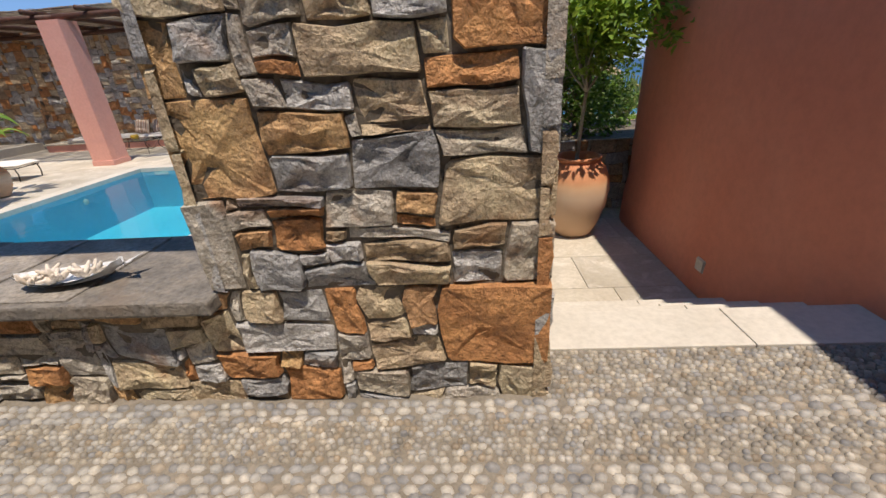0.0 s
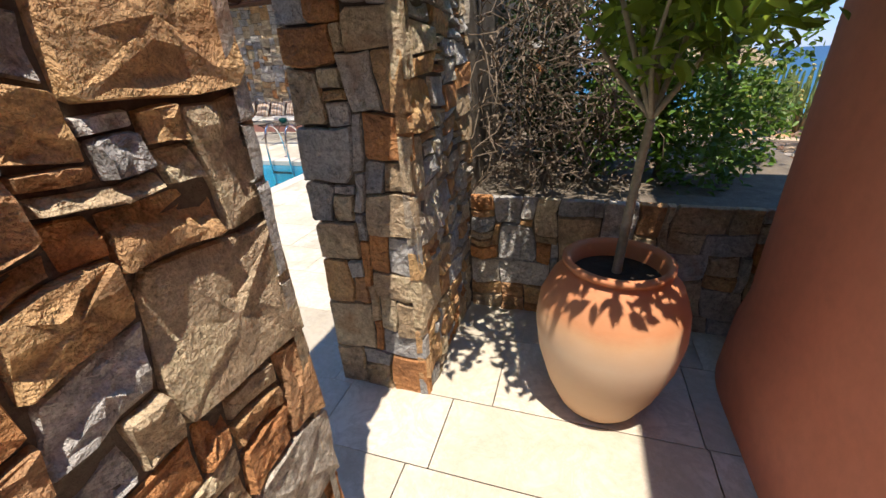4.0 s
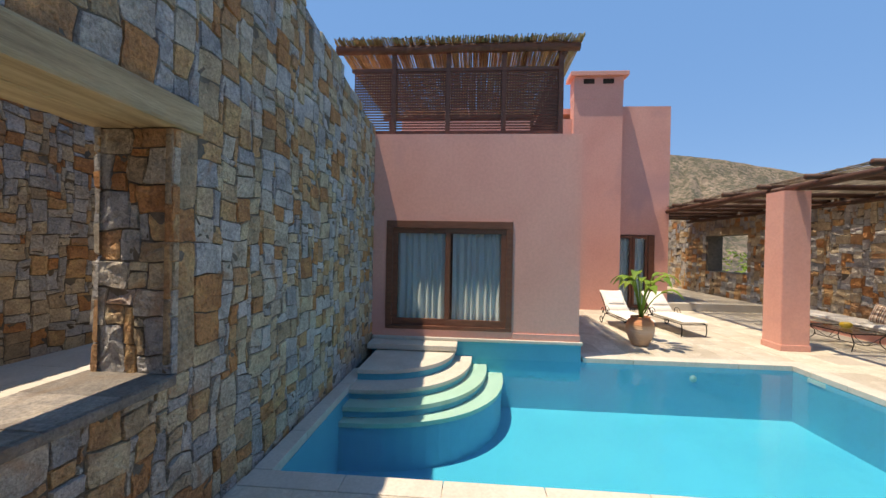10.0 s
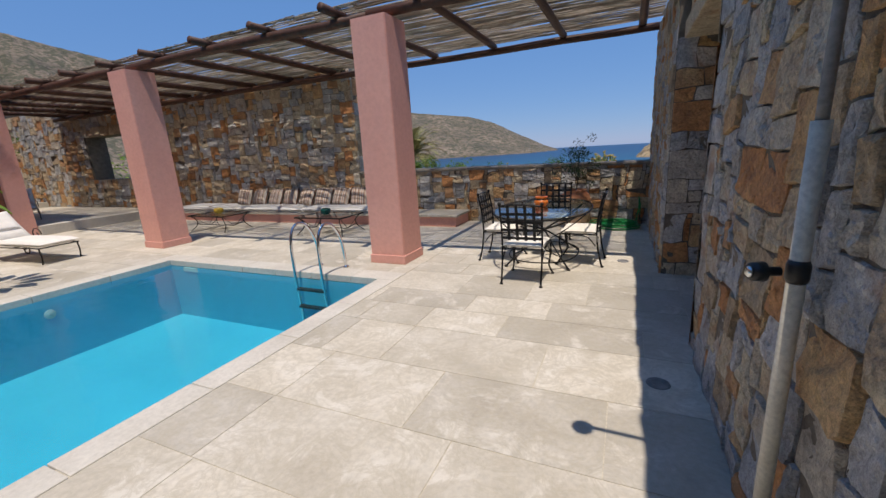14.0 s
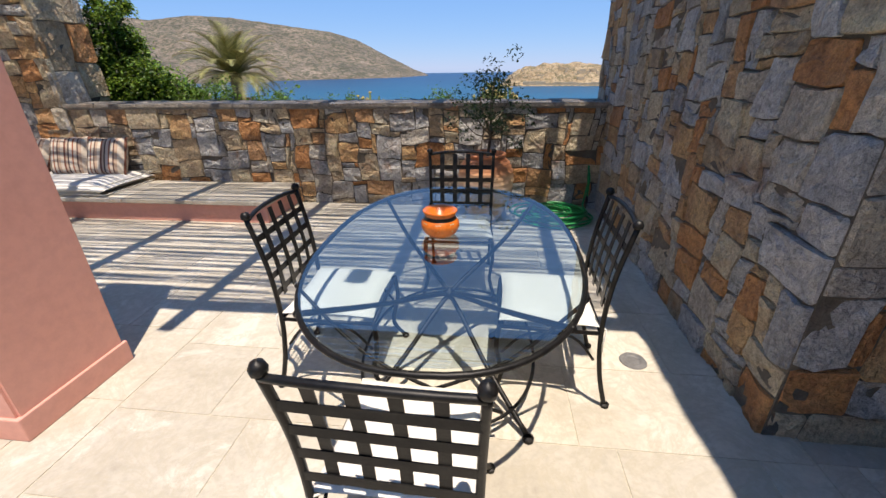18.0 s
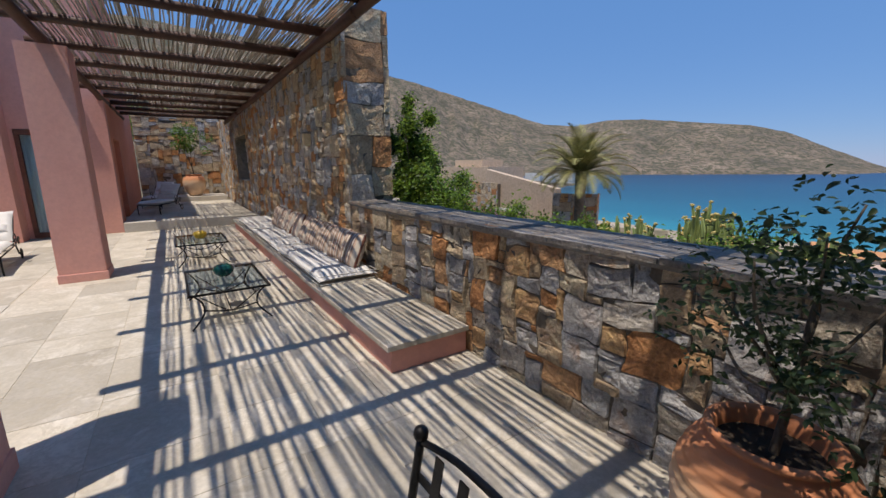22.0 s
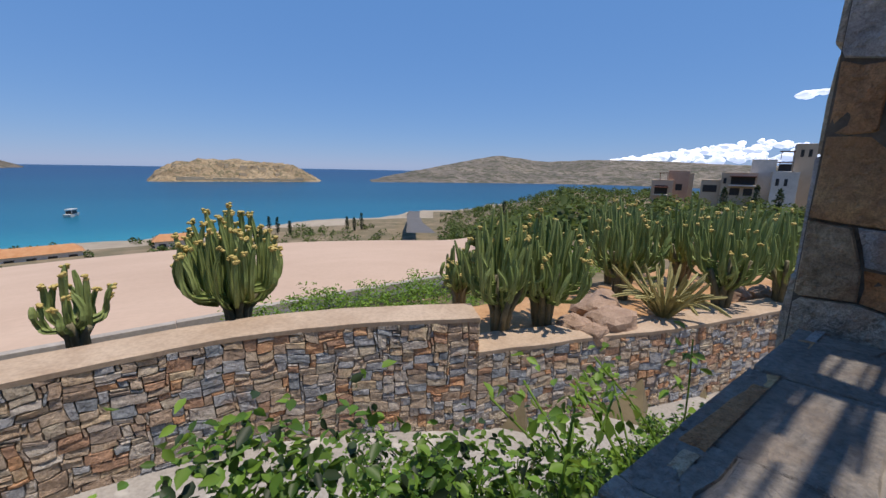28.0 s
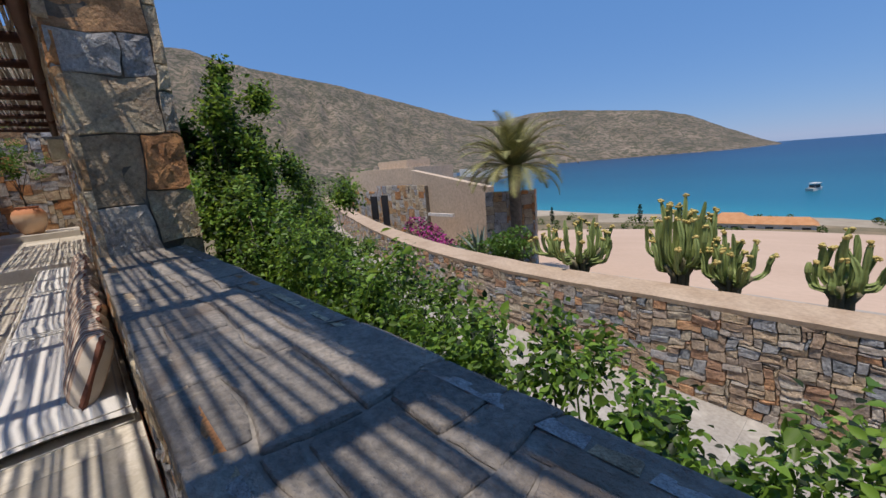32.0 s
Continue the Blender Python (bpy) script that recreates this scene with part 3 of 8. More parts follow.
# stair side
stair_side = along(0.0 - 0.03, 2.15, 0, 1, 1, 0)
stone_face(east, [(0, -0.1, 2.12, 3.3, 0.165, "LR"), (2.12, 2.22, 2.98, 3.3), (2.98, -0.1, 4.1, 3.3, 0.165, "L")],
           stair_side, 0.25, 21, proud=0.03, near=lambda u, v: v < 2.4, limit=300)
# faces of the passage
stone_face(east, [(0, 0, 0.25, 2.25, 0.25)], along(0.0, 4.24, -1, 0, 0, 1), 0.3, 22, near=lambda u, v: True)
stone_face(east, [(0, -0.05, 0.58, 2.25, 0.2, "LR")], along(0.0, 5.15, -1, 0, 0, -1), 0.3, 23, proud=0.018, near=lambda u, v: True)
# terrace side
terrace_side = along(EW + 0.03, 2.7, 0, 1, -1, 0)
stone_face(east, [(0, -0.05, 1.54, 3.45)], along(-0.24, 2.7, 0, 1, -1, 0), 0.3, 29)
stone_face(east, [(1.54, 2.25, 2.46, 3.45), (2.46, -0.05, 6.96, 2.62, 0.22, "LR"), (2.46, 2.62, 8.94, 3.45, 0.26)],
           terrace_side, 0.31, 24, proud=0.026, near=lambda u, v: 3.0 < u < 6.6 and v < 2.4, limit=300)
stone_face(east, [(0, -0.05, 0.8, 2.62, 0.25, "L")], along(EW - 0.07, 11.55, 1, 0, 0, -1), 0.36, 26, near=lambda u, v: True)
stone_face(east, [(0, -0.05, 3.87, 3.45, 0.2, "LR")], along(EW - 0.07, 11.55, 0, 1, -1, 0), 0.24, 27, proud=0.026, near=lambda u, v: v < 2.4 and u < 2.8, limit=300)
stone_face(east, [(0, -1.5, 0.7, 3.45, 0.36)], along(EW - 0.07, 15.42, 1, 0, 0, 1), 0.36, 38)
stone_face(east, [(0, -0.05, 0.8, 2.6, 0.4)], along(EW, 9.66, 1, 0, 0, 1), 0.36, 28)
box("lintel_stone", EW - 0.01, 9.5, 2.6, EE + 0.2, 11.8, 2.78, M["stone"], east, 0.02)

# parapet and the long wall west of it
parapet = thing("wall_north", "low rubble stone parapet with a broad flagged top", "parapet", "structure")
PY0, PY1, PZ = 14.80, 15.36, 1.20
TX = -7.2
core("core", TX + 0.03, PY0 + 0.03, -1.7, EW - 0.1, PY1 - 0.03, PZ - 0.05, parapet)
stone_face(parapet, [(0, -0.05, 6.55, PZ)], along(TX + 0.02, PY0 + 0.03, 1, 0, 0, -1), 0.22, 31, proud=0.028, near=lambda u, v: u > 1.6, limit=290)
stone_face(parapet, [(0, -1.7, 6.55, PZ)], along(TX + 0.02, PY1 - 0.03, 1, 0, 0, 1), 0.34, 32, proud=0.02)
box("flag_bed", TX + 0.01, PY0 - 0.004, PZ - 0.065, EW - 0.1, PY1 + 0.004, PZ - 0.010, M["flag_joint"], parapet, 0.006)
stone_face(parapet, [(0, 0, 6.52, 0.6)], lambda u, v, d: (TX + 0.01 + u, PY0 - 0.02 + v, PZ - 0.008 + d), 0.27, 86, 0.005, 0.009, 0.06, near=lambda u, v: True, name="flagstone", mats=("flag", "flag"))
longwall = thing("wall_north_2", "high rubble stone wall behind the bench", "stone wall", "structure")
NH, NX0, NX1 = 3.85, -18.95, -16.25
core("core", NX1, PY0 + 0.03, -1.7, TX - 0.03, PY1 + 0.1, NH, longwall)
core("core", -24.8, PY0 + 0.03, -1.7, NX0, PY1 + 0.1, NH, longwall)
core("core", NX0, PY0 + 0.03, -1.7, NX1, PY1 + 0.1, 1.25, longwall)
core("core", NX0, PY0 + 0.03, 2.75, NX1, PY1 + 0.1, NH, longwall)
stone_face(longwall, [(0, -0.05, 9.15, NH, 0.24, "L"), (9.15, -0.05, 11.85, 1.25), (9.15, 2.75, 11.85, NH), (11.85, -0.05, 17.4, NH)],
           along(TX, PY0 + 0.03, -1, 0, 0, -1), 0.3, 33, proud=0.035, near=lambda u, v: u < 6.5, limit=260)
stone_face(longwall, [(0, -0.5, 0.72, NH, 0.42)], along(TX - 0.03, PY0, 0, 1, 1, 0), 0.3, 34, proud=0.03, near=lambda u, v: True)
core("core", -25.0, 11.46, -0.6, -24.6, 15.4, 4.2, longwall)
stone_face(longwall, [(0, -0.05, 3.4, 4.2)], along(-24.6, 11.46, 0, 1, 1, 0), 0.34, 35)

# wall south of the path, seen through the window
far_south = thing("wall_south_2", "rubble stone wall on the far side of the path", "stone wall", "structure")
core("core", -9.5, -0.85, 0.2, 2.5, -0.38, 4.0, far_south)
stone_face(far_south, [(0, 0.6, 10.0, 4.0)], along(1.0, -0.38, -1, 0, 0, 1), 0.18, 41, proud=0.026)
core("core", -9.5, -1.3, 0.2, -9.0, 2.2, 4.8, far_south)

# pool house
house = thing("house", "salmon pink rendered villa with dark brown joinery", "house")
DY0, DY1, DZ0, DZ1 = 2.98, 5.42, 0.44, 2.54
box("wall", HX - 0.35, 2.71, 0.30, HX, DY0, 4.22, M["pink"], house)
box("wall", HX - 0.35, DY1, 0.30, HX, 6.68, 4.22, M["pink"], house)
box("wall", HX - 0.35, DY0, DZ1, HX, DY1, 4.22, M["pink"], house)
box("wall", HX - 0.35, DY0, 0.30, HX, DY1, DZ0, M["pink"], house)
box("wall", -14.65, 6.33, 0.0, HX - 0.35, 6.68, 4.22, M["pink"], house)
box("wall", HX - 0.35, 2.2, 0.0, HX - 0.30, 2.71, 4.22, M["pink"], house)
box("roof_terrace", -14.6, -1.0, 4.0, HX - 0.3, 6.4, 4.1, M["pink"], house)
box("plinth_band", HX - 0.002, DY1 + 0.02, 0.30, HX + 0.02, 6.70, 0.42, M["pink"], house, 0.006)
box("plinth_slab", HX - 0.3, 2.74, 0.24, HX + 0.06, 6.74, 0.30, M["slab_white"], house, 0.012, "white limestone ledge")
box("wall", -15.2, 8.0, 0.0, -14.65, 9.62, 7.95, M["pink"], house)
box("wall", -15.2, 2.0, 0.0, -14.9, 8.0, 6.6, M["pink"], house)
box("chimney", -15.21, 7.99, 7.2, -14.64, 9.63, 7.96, M["pink"], house, 0.0, "pink chimney with two vents")
box("chimney_cap", -15.3, 7.85, 7.96, -14.5, 9.77, 8.1, M["pink"], house, 0.01)
# proud boxes in dark soil colour stand for the shade inside two slots
for y in (8.3, 8.95):
    box("vent", -14.645, y, 7.72, -14.62, y + 0.36, 7.88, M["soil"], house)
box("wall", -15.55, 9.62, 2.61, -15.2, 11.45, 7.13, M["pink"], house)
box("wall", -15.55, 10.99, 0.0, -15.2, 11.45, 2.61, M["pink"], house)
box("wall", -15.55, 9.62, 0.0, -15.2, 9.70, 2.61, M["pink"], house)
# north side: the redder, darker render stands in for shade on the pink
box("wall", -24.0, 11.1, 2.5, -15.55, 11.45, 7.13, M["terracotta_and_shaded_pink"], house)
box("wall", -24.0, 11.1, 0.2, -17.6, 11.45, 2.5, M["terracotta_and_shaded_pink"], house)
box("wall", -16.1, 11.1, 0.2, -15.55, 11.45, 2.5, M["terracotta_and_shaded_pink"], house)
box("wall", -24.0, 2.0, 0.0, -23.7, 11.1, 7.13, M["pink"], house)
box("roof", -24.0, 2.0, 6.9, -15.3, 11.2, 7.1, M["pink"], house)
box("wall", -18.2, 9.2, 0.0, -18.0, 11.1, 2.9, M["pink"], house)

# pergola columns
for cx, cy in ((-4.27, 11.47), (-9.75, 11.40)):
    col = thing("pergola_column", "battered square column of salmon pink render", "column", group="pergola columns")
    bm = bmesh.new()
    hb, ht = 0.285, 0.27
    ring = [[bm.verts.new((cx + sx * h, cy + sy * h, z)) for sx, sy in ((-1, -1), (1, -1), (1, 1), (-1, 1))] for h, z in ((hb, 0.0), (ht, 3.36))]
    for k in range(4):
        bm.faces.new((ring[0][k], ring[0][(k + 1) % 4], ring[1][(k + 1) % 4], ring[1][k]))
    bm.faces.new(ring[1])
    bmesh.ops.bevel(bm, geom=[e for e in bm.edges if abs(e.verts[0].co.z - e.verts[1].co.z) > 1], offset=0.012, segments=2, affect="EDGES")
    part("shaft", bm, M["pink"], col)
    h = 0.298
    box("plinth", cx - h, cy - h, 0, cx + h, cy + h, 0.13, M["pink"], col, 0.008)

# curved terracotta wall by the stairs
cw = thing("wall_curved", "smooth terracotta rendered wall with a rounded end beside the stairs", "wall", "structure")
plan = [(1.61, -3.0 + 0.5 * i) for i in range(18)] + [(2.51 - 0.9 * math.cos(radians(t)), 5.5 + 0.9 * math.sin(radians(t))) for t in range(6, 91, 7)] + [(3.5, 6.4), (6.0, 6.4)]
verts, faces = [], []
levels = [(-0.2, -0.05), (0.0, -0.045), (0.35, -0.03), (0.5, 0.0), (4.65, 0.02)]
NS = len(plan) - 1
for i, (px, py) in enumerate(plan):
    ax, ay = plan[max(i - 1, 0)]
    bx, by = plan[min(i + 1, NS)]
    ln = math.hypot(bx - ax, by - ay)
    for z, g in levels:
        verts.append((px + (by - ay) / ln * g, py - (bx - ax) / ln * g, z))
L = len(levels)
for i in range(NS):
    for k in range(L - 1):
        faces.append((i * L + k, (i + 1) * L + k, (i + 1) * L + k + 1, i * L + k + 1))
solid("render", verts, faces, M["terracotta_and_shaded_pink"], cw, smooth=True)

# ---- floors ----
floor = thing("floor", "terrace of large pale limestone slabs", "terrace floor", "structure")
for x0, y0, x1, y1, z in ((PE + 0.1, 2.72, 1.7, 6.2, -0.03), (PE + 0.1, 6.2, 0.4, 14.85, -0.03), (-28, PN + 0.1, PE + 0.1, 14.85, -0.03), (-18, 6.6, HX - 0.1, PN + 0.1, -0.03), (-0.2, 3.4, 2.3, 6.3, -0.03)):
    box("bed", x0, y0, -0.25, x1, y1, z + 0.0265, M["grout"], floor)
SLABS = []


def pave(x0, y0, x1, y1, row, seed, z=0.0, limit=400):
    rng = random.Random(seed)
    y = y0
    while y < y1 - 0.02:
        h = min(row * rng.uniform(0.8, 1.25), y1 - y)
        if y1 - y - h < 0.2:
            h = y1 - y
        x = x0 - rng.uniform(0, 0.8)
        while x < x1:
            w = rng.uniform(0.55, 1.35)
            a, b = max(x, x0), min(x + w, x1)
            if b - a > 0.05:
                SLABS.append((a, y, b, y + h, z))
            x += w
        y += h


pave(PE + 0.252, 2.74, -0.5, 14.8, 0.56, 3)
pave(-0.5, 3.59, 1.95, 6.15, 0.52, 4)
pave(-0.5, 9.66, 0.3, 11.64, 0.6, 6)
pave(-15.1, PN + 0.32, PE + 0.25, 14.8, 0.6, 5)
pave(-15.1, 6.68, HX - 0.3, PN + 0.3, 0.6, 7)
pave(-24.6, 11.46, -15.12, 14.78, 0.7, 8, 0.25)
box("platform", -24.6, 11.46, -0.2, -15.13, 14.8, 0.22, M["slab_white"], floor)
box("platform_edge", -15.4, 11.47, 0.0, -15.09, 14.79, 0.256, M["slab_white"], floor, 0.01)
# coping round the pool
cop = thing("pool_coping", "white limestone coping along the pool edge", "coping", "structure")
def coping(x0, y0, x1, y1, n):
    for i in range(n):
        a, b = i / n, (i + 1) / n
        if abs(x1 - x0) > abs(y1 - y0):
            q = (x0 + (x1 - x0) * a + 0.003, y0, x0 + (x1 - x0) * b - 0.003, y1)
        else:
            q = (x0, y0 + (y1 - y0) * a + 0.003, x1, y0 + (y1 - y0) * b - 0.003)
        box("coping_slab", q[0], q[1], -0.09, q[2], q[3], 0.006, M["slab_white"], cop, 0.008)
coping(PE, 2.74, PE + 0.25, PN, 9)
coping(HX - 0.32, PN, PE + 0.25, PN + 0.318, 7)
coping(HX - 0.3, 6.76, HX, PN - 0.003, 4)
coping(HX + 1.2, 2.74, PE - 0.003, PS, 4)

# pool
pool = thing("pool", "swimming pool lined in turquoise with rounded corner steps", "pool", "structure")
M["pool"] = surface("turquoise pool lining", [(0.3, (0.022, 0.38, 0.53)), (0.7, (0.03, 0.43, 0.57))], 0.8, 20, 0.6, 0.02, 0.005, None, None, 0.06)
M["pool_step"] = surface("pale sandy pool step", [(0.3, (0.58, 0.55, 0.43)), (0.7, (0.66, 0.62, 0.5))], 2, 30, 0.7, 0.05, 0.005, None, None, 0.12)
PB = -1.0
box("pool_floor", HX - 0.3, PS - 0.2, PB - 0.1, PE + 0.2, PN + 0.2, PB, M["pool"], pool)
box("pool_wall", HX - 0.3, PS - 0.2, PB, HX, 6.72, 0.24, M["pool"], pool)
box("pool_wall", HX - 0.3, 6.72, PB, HX, PN + 0.2, -0.085, M["pool"], pool)
box("pool_wall", PE, PS - 0.2, PB, PE + 0.2, PN + 0.2, -0.095, M["pool"], pool)
box("pool_wall", HX, PN, PB, PE, PN + 0.2, -0.095, M["pool"], pool)
box("pool_wall", HX, PS - 0.2, PB, PE, PS, -0.095, M["pool"], pool)
SX, SY = HX, PS


def step_outline(a, b):
    """A quarter of a full-cornered oval in the pool's corner."""
    q = 2 / 2.5
    return [(SX, SY)] + [(SX + a * math.cos(radians(t)) ** q, SY + b * max(0.0, math.sin(radians(t))) ** q) for t in range(0, 90, 5)] + [(SX, SY + b)]


for a, b, z, m in ((1.66, 1.46, 0.12, "slab_white"), (2.07, 1.76, -0.045, "slab_white"), (2.34, 2.04, -0.19, "pool_step"), (2.5, 2.34, -0.34, "pool_step")):
    ring = step_outline(a, b)
    n = len(ring)
    vs = [(x, y, z - 0.06) for x, y in ring] + [(x, y, z) for x, y in ring]
    fs = [tuple(range(n, 2 * n))] + [(i, (i + 1) % n, n + (i + 1) % n, n + i) for i in range(n)]
    solid("step_tread", vs, fs, M[m], pool)
    ring = step_outline(a - 0.03, b - 0.03)
    vs = [(x, y, PB) for x, y in ring] + [(x, y, z - 0.05) for x, y in ring]
    solid("step_riser", vs, [(i, (i + 1) % n, n + (i + 1) % n, n + i) for i in range(n)], M["pool"], pool)
box("step_tread", HX + 0.0, 2.75, 0.14, HX + 0.45, 4.4, 0.238, M["slab_white"], pool, 0.01)
wm = bpy.data.materials.new("pool water")
wm.use_nodes = True
nt = wm.node_tree
nt.nodes.clear()
tr, gl, fr, mx, o = (nt.nodes.new(n) for n in ("ShaderNodeBsdfTransparent", "ShaderNodeBsdfGlossy", "ShaderNodeFresnel", "ShaderNodeMixShader", "ShaderNodeOutputMaterial"))
tr.inputs["Color"].default_value = (0.72, 0.96, 0.99, 1)
gl.inputs["Roughness"].default_value = 0.03
fr.inputs["IOR"].default_value = 1.2
tcn, bpn = nt.nodes.new("ShaderNodeTexCoord"), nt.nodes.new("ShaderNodeBump")
bpn.inputs["Strength"].default_value, bpn.inputs["Distance"].default_value = 0.25, 0.03
nt.links.new(noise_out(nt, tcn.outputs["Object"], 4.0, 3.0, 0.5, 0.5), bpn.inputs["Height"])
nt.links.new(bpn.outputs["Normal"], gl.inputs["Normal"])
nt.links.new(fr.outputs[0], mx.inputs[0])
nt.links.new(tr.outputs[0], mx.inputs[1])
nt.links.new(gl.outputs[0], mx.inputs[2])
nt.links.new(mx.outputs[0], o.inputs["Surface"])
M["water"] = wm
solid("pool_water", [(HX, PS, -0.085), (PE, PS, -0.085), (PE, PN, -0.085), (HX, PN, -0.085)], [(0, 1, 2, 3)], wm, pool, "clear still pool water")

# stairs down from the path
stairs = thing("stairs", "four pale limestone steps beside a rubble wall", "stairs", "structure")
for y0, y1, z in ((2.42, 2.715, 0.66), (2.70, 3.0, 0.495), (2.985, 3.28, 0.33), (3.265, 3.59, 0.165)):
    for a, b in ((0.02, 0.95), (0.955, 1.66)):
        box("tread", a, y0, -0.2, b, y1, z, M["slab_white"], stairs, 0.006)
path = thing("path", "pebbled path with pale slab border", "path", "structure")
M["bedding"] = surface("pebble bedding", [(0.3, (0.17, 0.15, 0.12)), (0.7, (0.25, 0.22, 0.18))], 6, 50, 0.95, 0.4)
box("bed", -10, -1.2, 0.0, 2.4, 2.2, 0.64, M["bedding"], path)
box("bed", -0.05, 2.202, 0.0, 2.3, 2.44, 0.64, M["bedding"], path)
M["pebble"] = surface("grey sea pebble", GREYISH, 12, 60, 0.7, 0.1, 0.004, "island",
                      [(0.0, (0.25, 0.25, 0.25)), (0.3, (0.32, 0.315, 0.3)), (0.5, (0.36, 0.345, 0.32)), (0.7, (0.41, 0.39, 0.35)), (0.9, (0.31, 0.27, 0.22))], 0.3)
rng = random.Random(77)
peb = []
def pebble(x, y, z, a, b, h, an):
    c, s = math.cos(an), math.sin(an)
    vs = []
    for rr, zz in ((1.04, 0.0), (0.86, 0.86)):
        for k in range(6):
            t = k * math.pi / 3
            px, py = a * rr * math.cos(t), b * rr * math.sin(t)
            vs.append((x + px * c - py * s, y + px * s + py * c, z + h * zz))
    vs.append((x, y, z + h))
    fs = [(k, (k + 1) % 6, 6 + (k + 1) % 6, 6 + k) for k in range(6)] + [(6 + k, 6 + (k + 1) % 6, 12) for k in range(6)]
    return vs, fs
M["pebble_tan"] = surface("tan sea pebble", GREYISH, 12, 60, 0.7, 0.1, 0.004, "island",
                          [(0.0, (0.25, 0.23, 0.2)), (0.3, (0.33, 0.3, 0.25)), (0.5, (0.29, 0.28, 0.26)), (0.7, (0.37, 0.34, 0.29)), (0.9, (0.3, 0.25, 0.19))], 0.3)
tan = []
yy = 1.74
while yy < 2.41:
    cobble = yy < 1.86 or 2.03 < yy < 2.15
    st = 0.052 if cobble else 0.03
    xx = -4.2 if yy < 2.13 else 0.0
    while xx < 2.1:
        q = rng.uniform(0.75, 1.25)
        one = pebble(xx + rng.uniform(-0.008, 0.008), yy + rng.uniform(-0.006, 0.006), 0.634, st * 0.5 * q, st * (0.34 if cobble else 0.42), rng.uniform(0.014, 0.023), rng.uniform(-0.4, 0.4))
        (peb if cobble or rng.random() < 0.25 else tan).append(one)
        xx += st * q
    yy += st * (0.66 if cobble else 0.84)
for some, mt, lab in ((peb, "pebble", "grey sea cobbles set on edge"), (tan, "pebble_tan", "small tan sea pebbles")):
    v, f = gather(some)
    tagged(solid("pebbles", v, f, M[mt], path, lab, True), kind="stuff")
prow = random.Random(19)
y0 = -0.8
for row in (0.56, 0.7, 0.66, 0.598):
    x0 = -6.0 - prow.uniform(0, 0.5)
    while x0 < 2.3:
        w = prow.uniform(0.6, 1.1)
        box("border_slab", x0 + 0.003, y0 + 0.003, 0.56, x0 + w - 0.003, y0 + row - 0.003, 0.662, M["slab_white"], path, 0.004)
        x0 += w
    y0 += row

# low wall and bed behind the stair pot
low = thing("wall_low", "low rubble wall holding a planted bed", "stone wall", "structure")
core("core", -0.02, 6.18, -0.6, 2.6, 8.5, 0.80, low)
stone_face(low, [(0, -0.05, 2.2, 0.9, 0.2)], along(0.0, 6.16, 1, 0, 0, -1), 0.3, 51, near=lambda u, v: True)
box("cap", -0.02, 6.2, 0.8, 2.4, 6.5, 0.86, M["mortar"], low, 0.02)
core("core", -0.03, 6.2, -0.6, 0.25, 9.6, 0.85, low)


# ---- land, sea and sky-line ----
OX, OY = -3.0, 15.0


def bear(b, d, z):
    a = radians(b)
    return (OX - d * math.sin(a), OY + d * math.cos(a), z)


def lerp(table, x):
    table = sorted(table)
    return float(np.interp(x, [t[0] for t in table], [t[1] for t in table]))


def sea_material():
    """Deep blue far out, teal and turquoise over the shallows along the beach."""
    m = surface("blue bay water", [(0.3, (0.8, 0.85, 0.9)), (0.7, (1.1, 1.08, 1.05))], 0.008, 0.6, 0.35, 0.3, 0.6, None, None, 0.12, spec=0.3, stretch=(0.5, 1.6, 1))
    nt = m.node_tree
    bs = nt.nodes["Principled BSDF"]
    old = bs.inputs["Base Color"].links[0].from_socket
    tc, vm, mr = nt.nodes.new("ShaderNodeTexCoord"), nt.nodes.new("ShaderNodeVectorMath"), nt.nodes.new("ShaderNodeMapRange")
    vm.operation = "DISTANCE"
    nt.links.new(tc.outputs["Object"], vm.inputs[0])
    vm.inputs[1].default_value = (OX - 60, OY - 60, SEA)
    nt.links.new(vm.outputs["Value"], mr.inputs[0])
    mr.inputs[1].default_value, mr.inputs[2].default_value = 180, 1100
    depth = ramp(nt, [(0.0, (0.016, 0.25, 0.31)), (0.07, (0.006, 0.145, 0.22)), (0.22, (0.003, 0.085, 0.15)), (0.6, (0.003, 0.055, 0.12)), (1.0, (0.004, 0.04, 0.105))], mr.outputs[0])
    nt.links.new(mixed(nt, "MULTIPLY", 1.0, depth, old), bs.inputs["Base Color"])
    return m


SEA = -20.0
M["sea"] = sea_material()
M["hill"] = surface("dry scrub hillside", [(0.3, (0.12, 0.105, 0.08)), (0.44, (0.19, 0.155, 0.115)), (0.58, (0.26, 0.205, 0.15)), (0.75, (0.34, 0.27, 0.2))], 0.012, 0.11, 0.95, 1.0, 9.0, None, None, 0.6, stain=((0.06, 0.07, 0.04), 0.075, 0.48, 0.05))
M["hill_grey"] = surface("rocky grey hillside", [(0.3, (0.14, 0.125, 0.1)), (0.5, (0.22, 0.19, 0.15)), (0.75, (0.33, 0.275, 0.21))], 0.012, 0.1, 0.95, 1.0, 8.0, None, None, 0.6, stain=((0.07, 0.075, 0.04), 0.07, 0.51, 0.04))
M["island"] = surface("ochre island rock", [(0.3, (0.22, 0.16, 0.09)), (0.5, (0.38, 0.28, 0.165)), (0.75, (0.5, 0.39, 0.25))], 0.03, 0.35, 0.95, 0.8, 3.0, None, None, 0.7, stain=((0.12, 0.11, 0.055), 0.16, 0.53, 0.05))
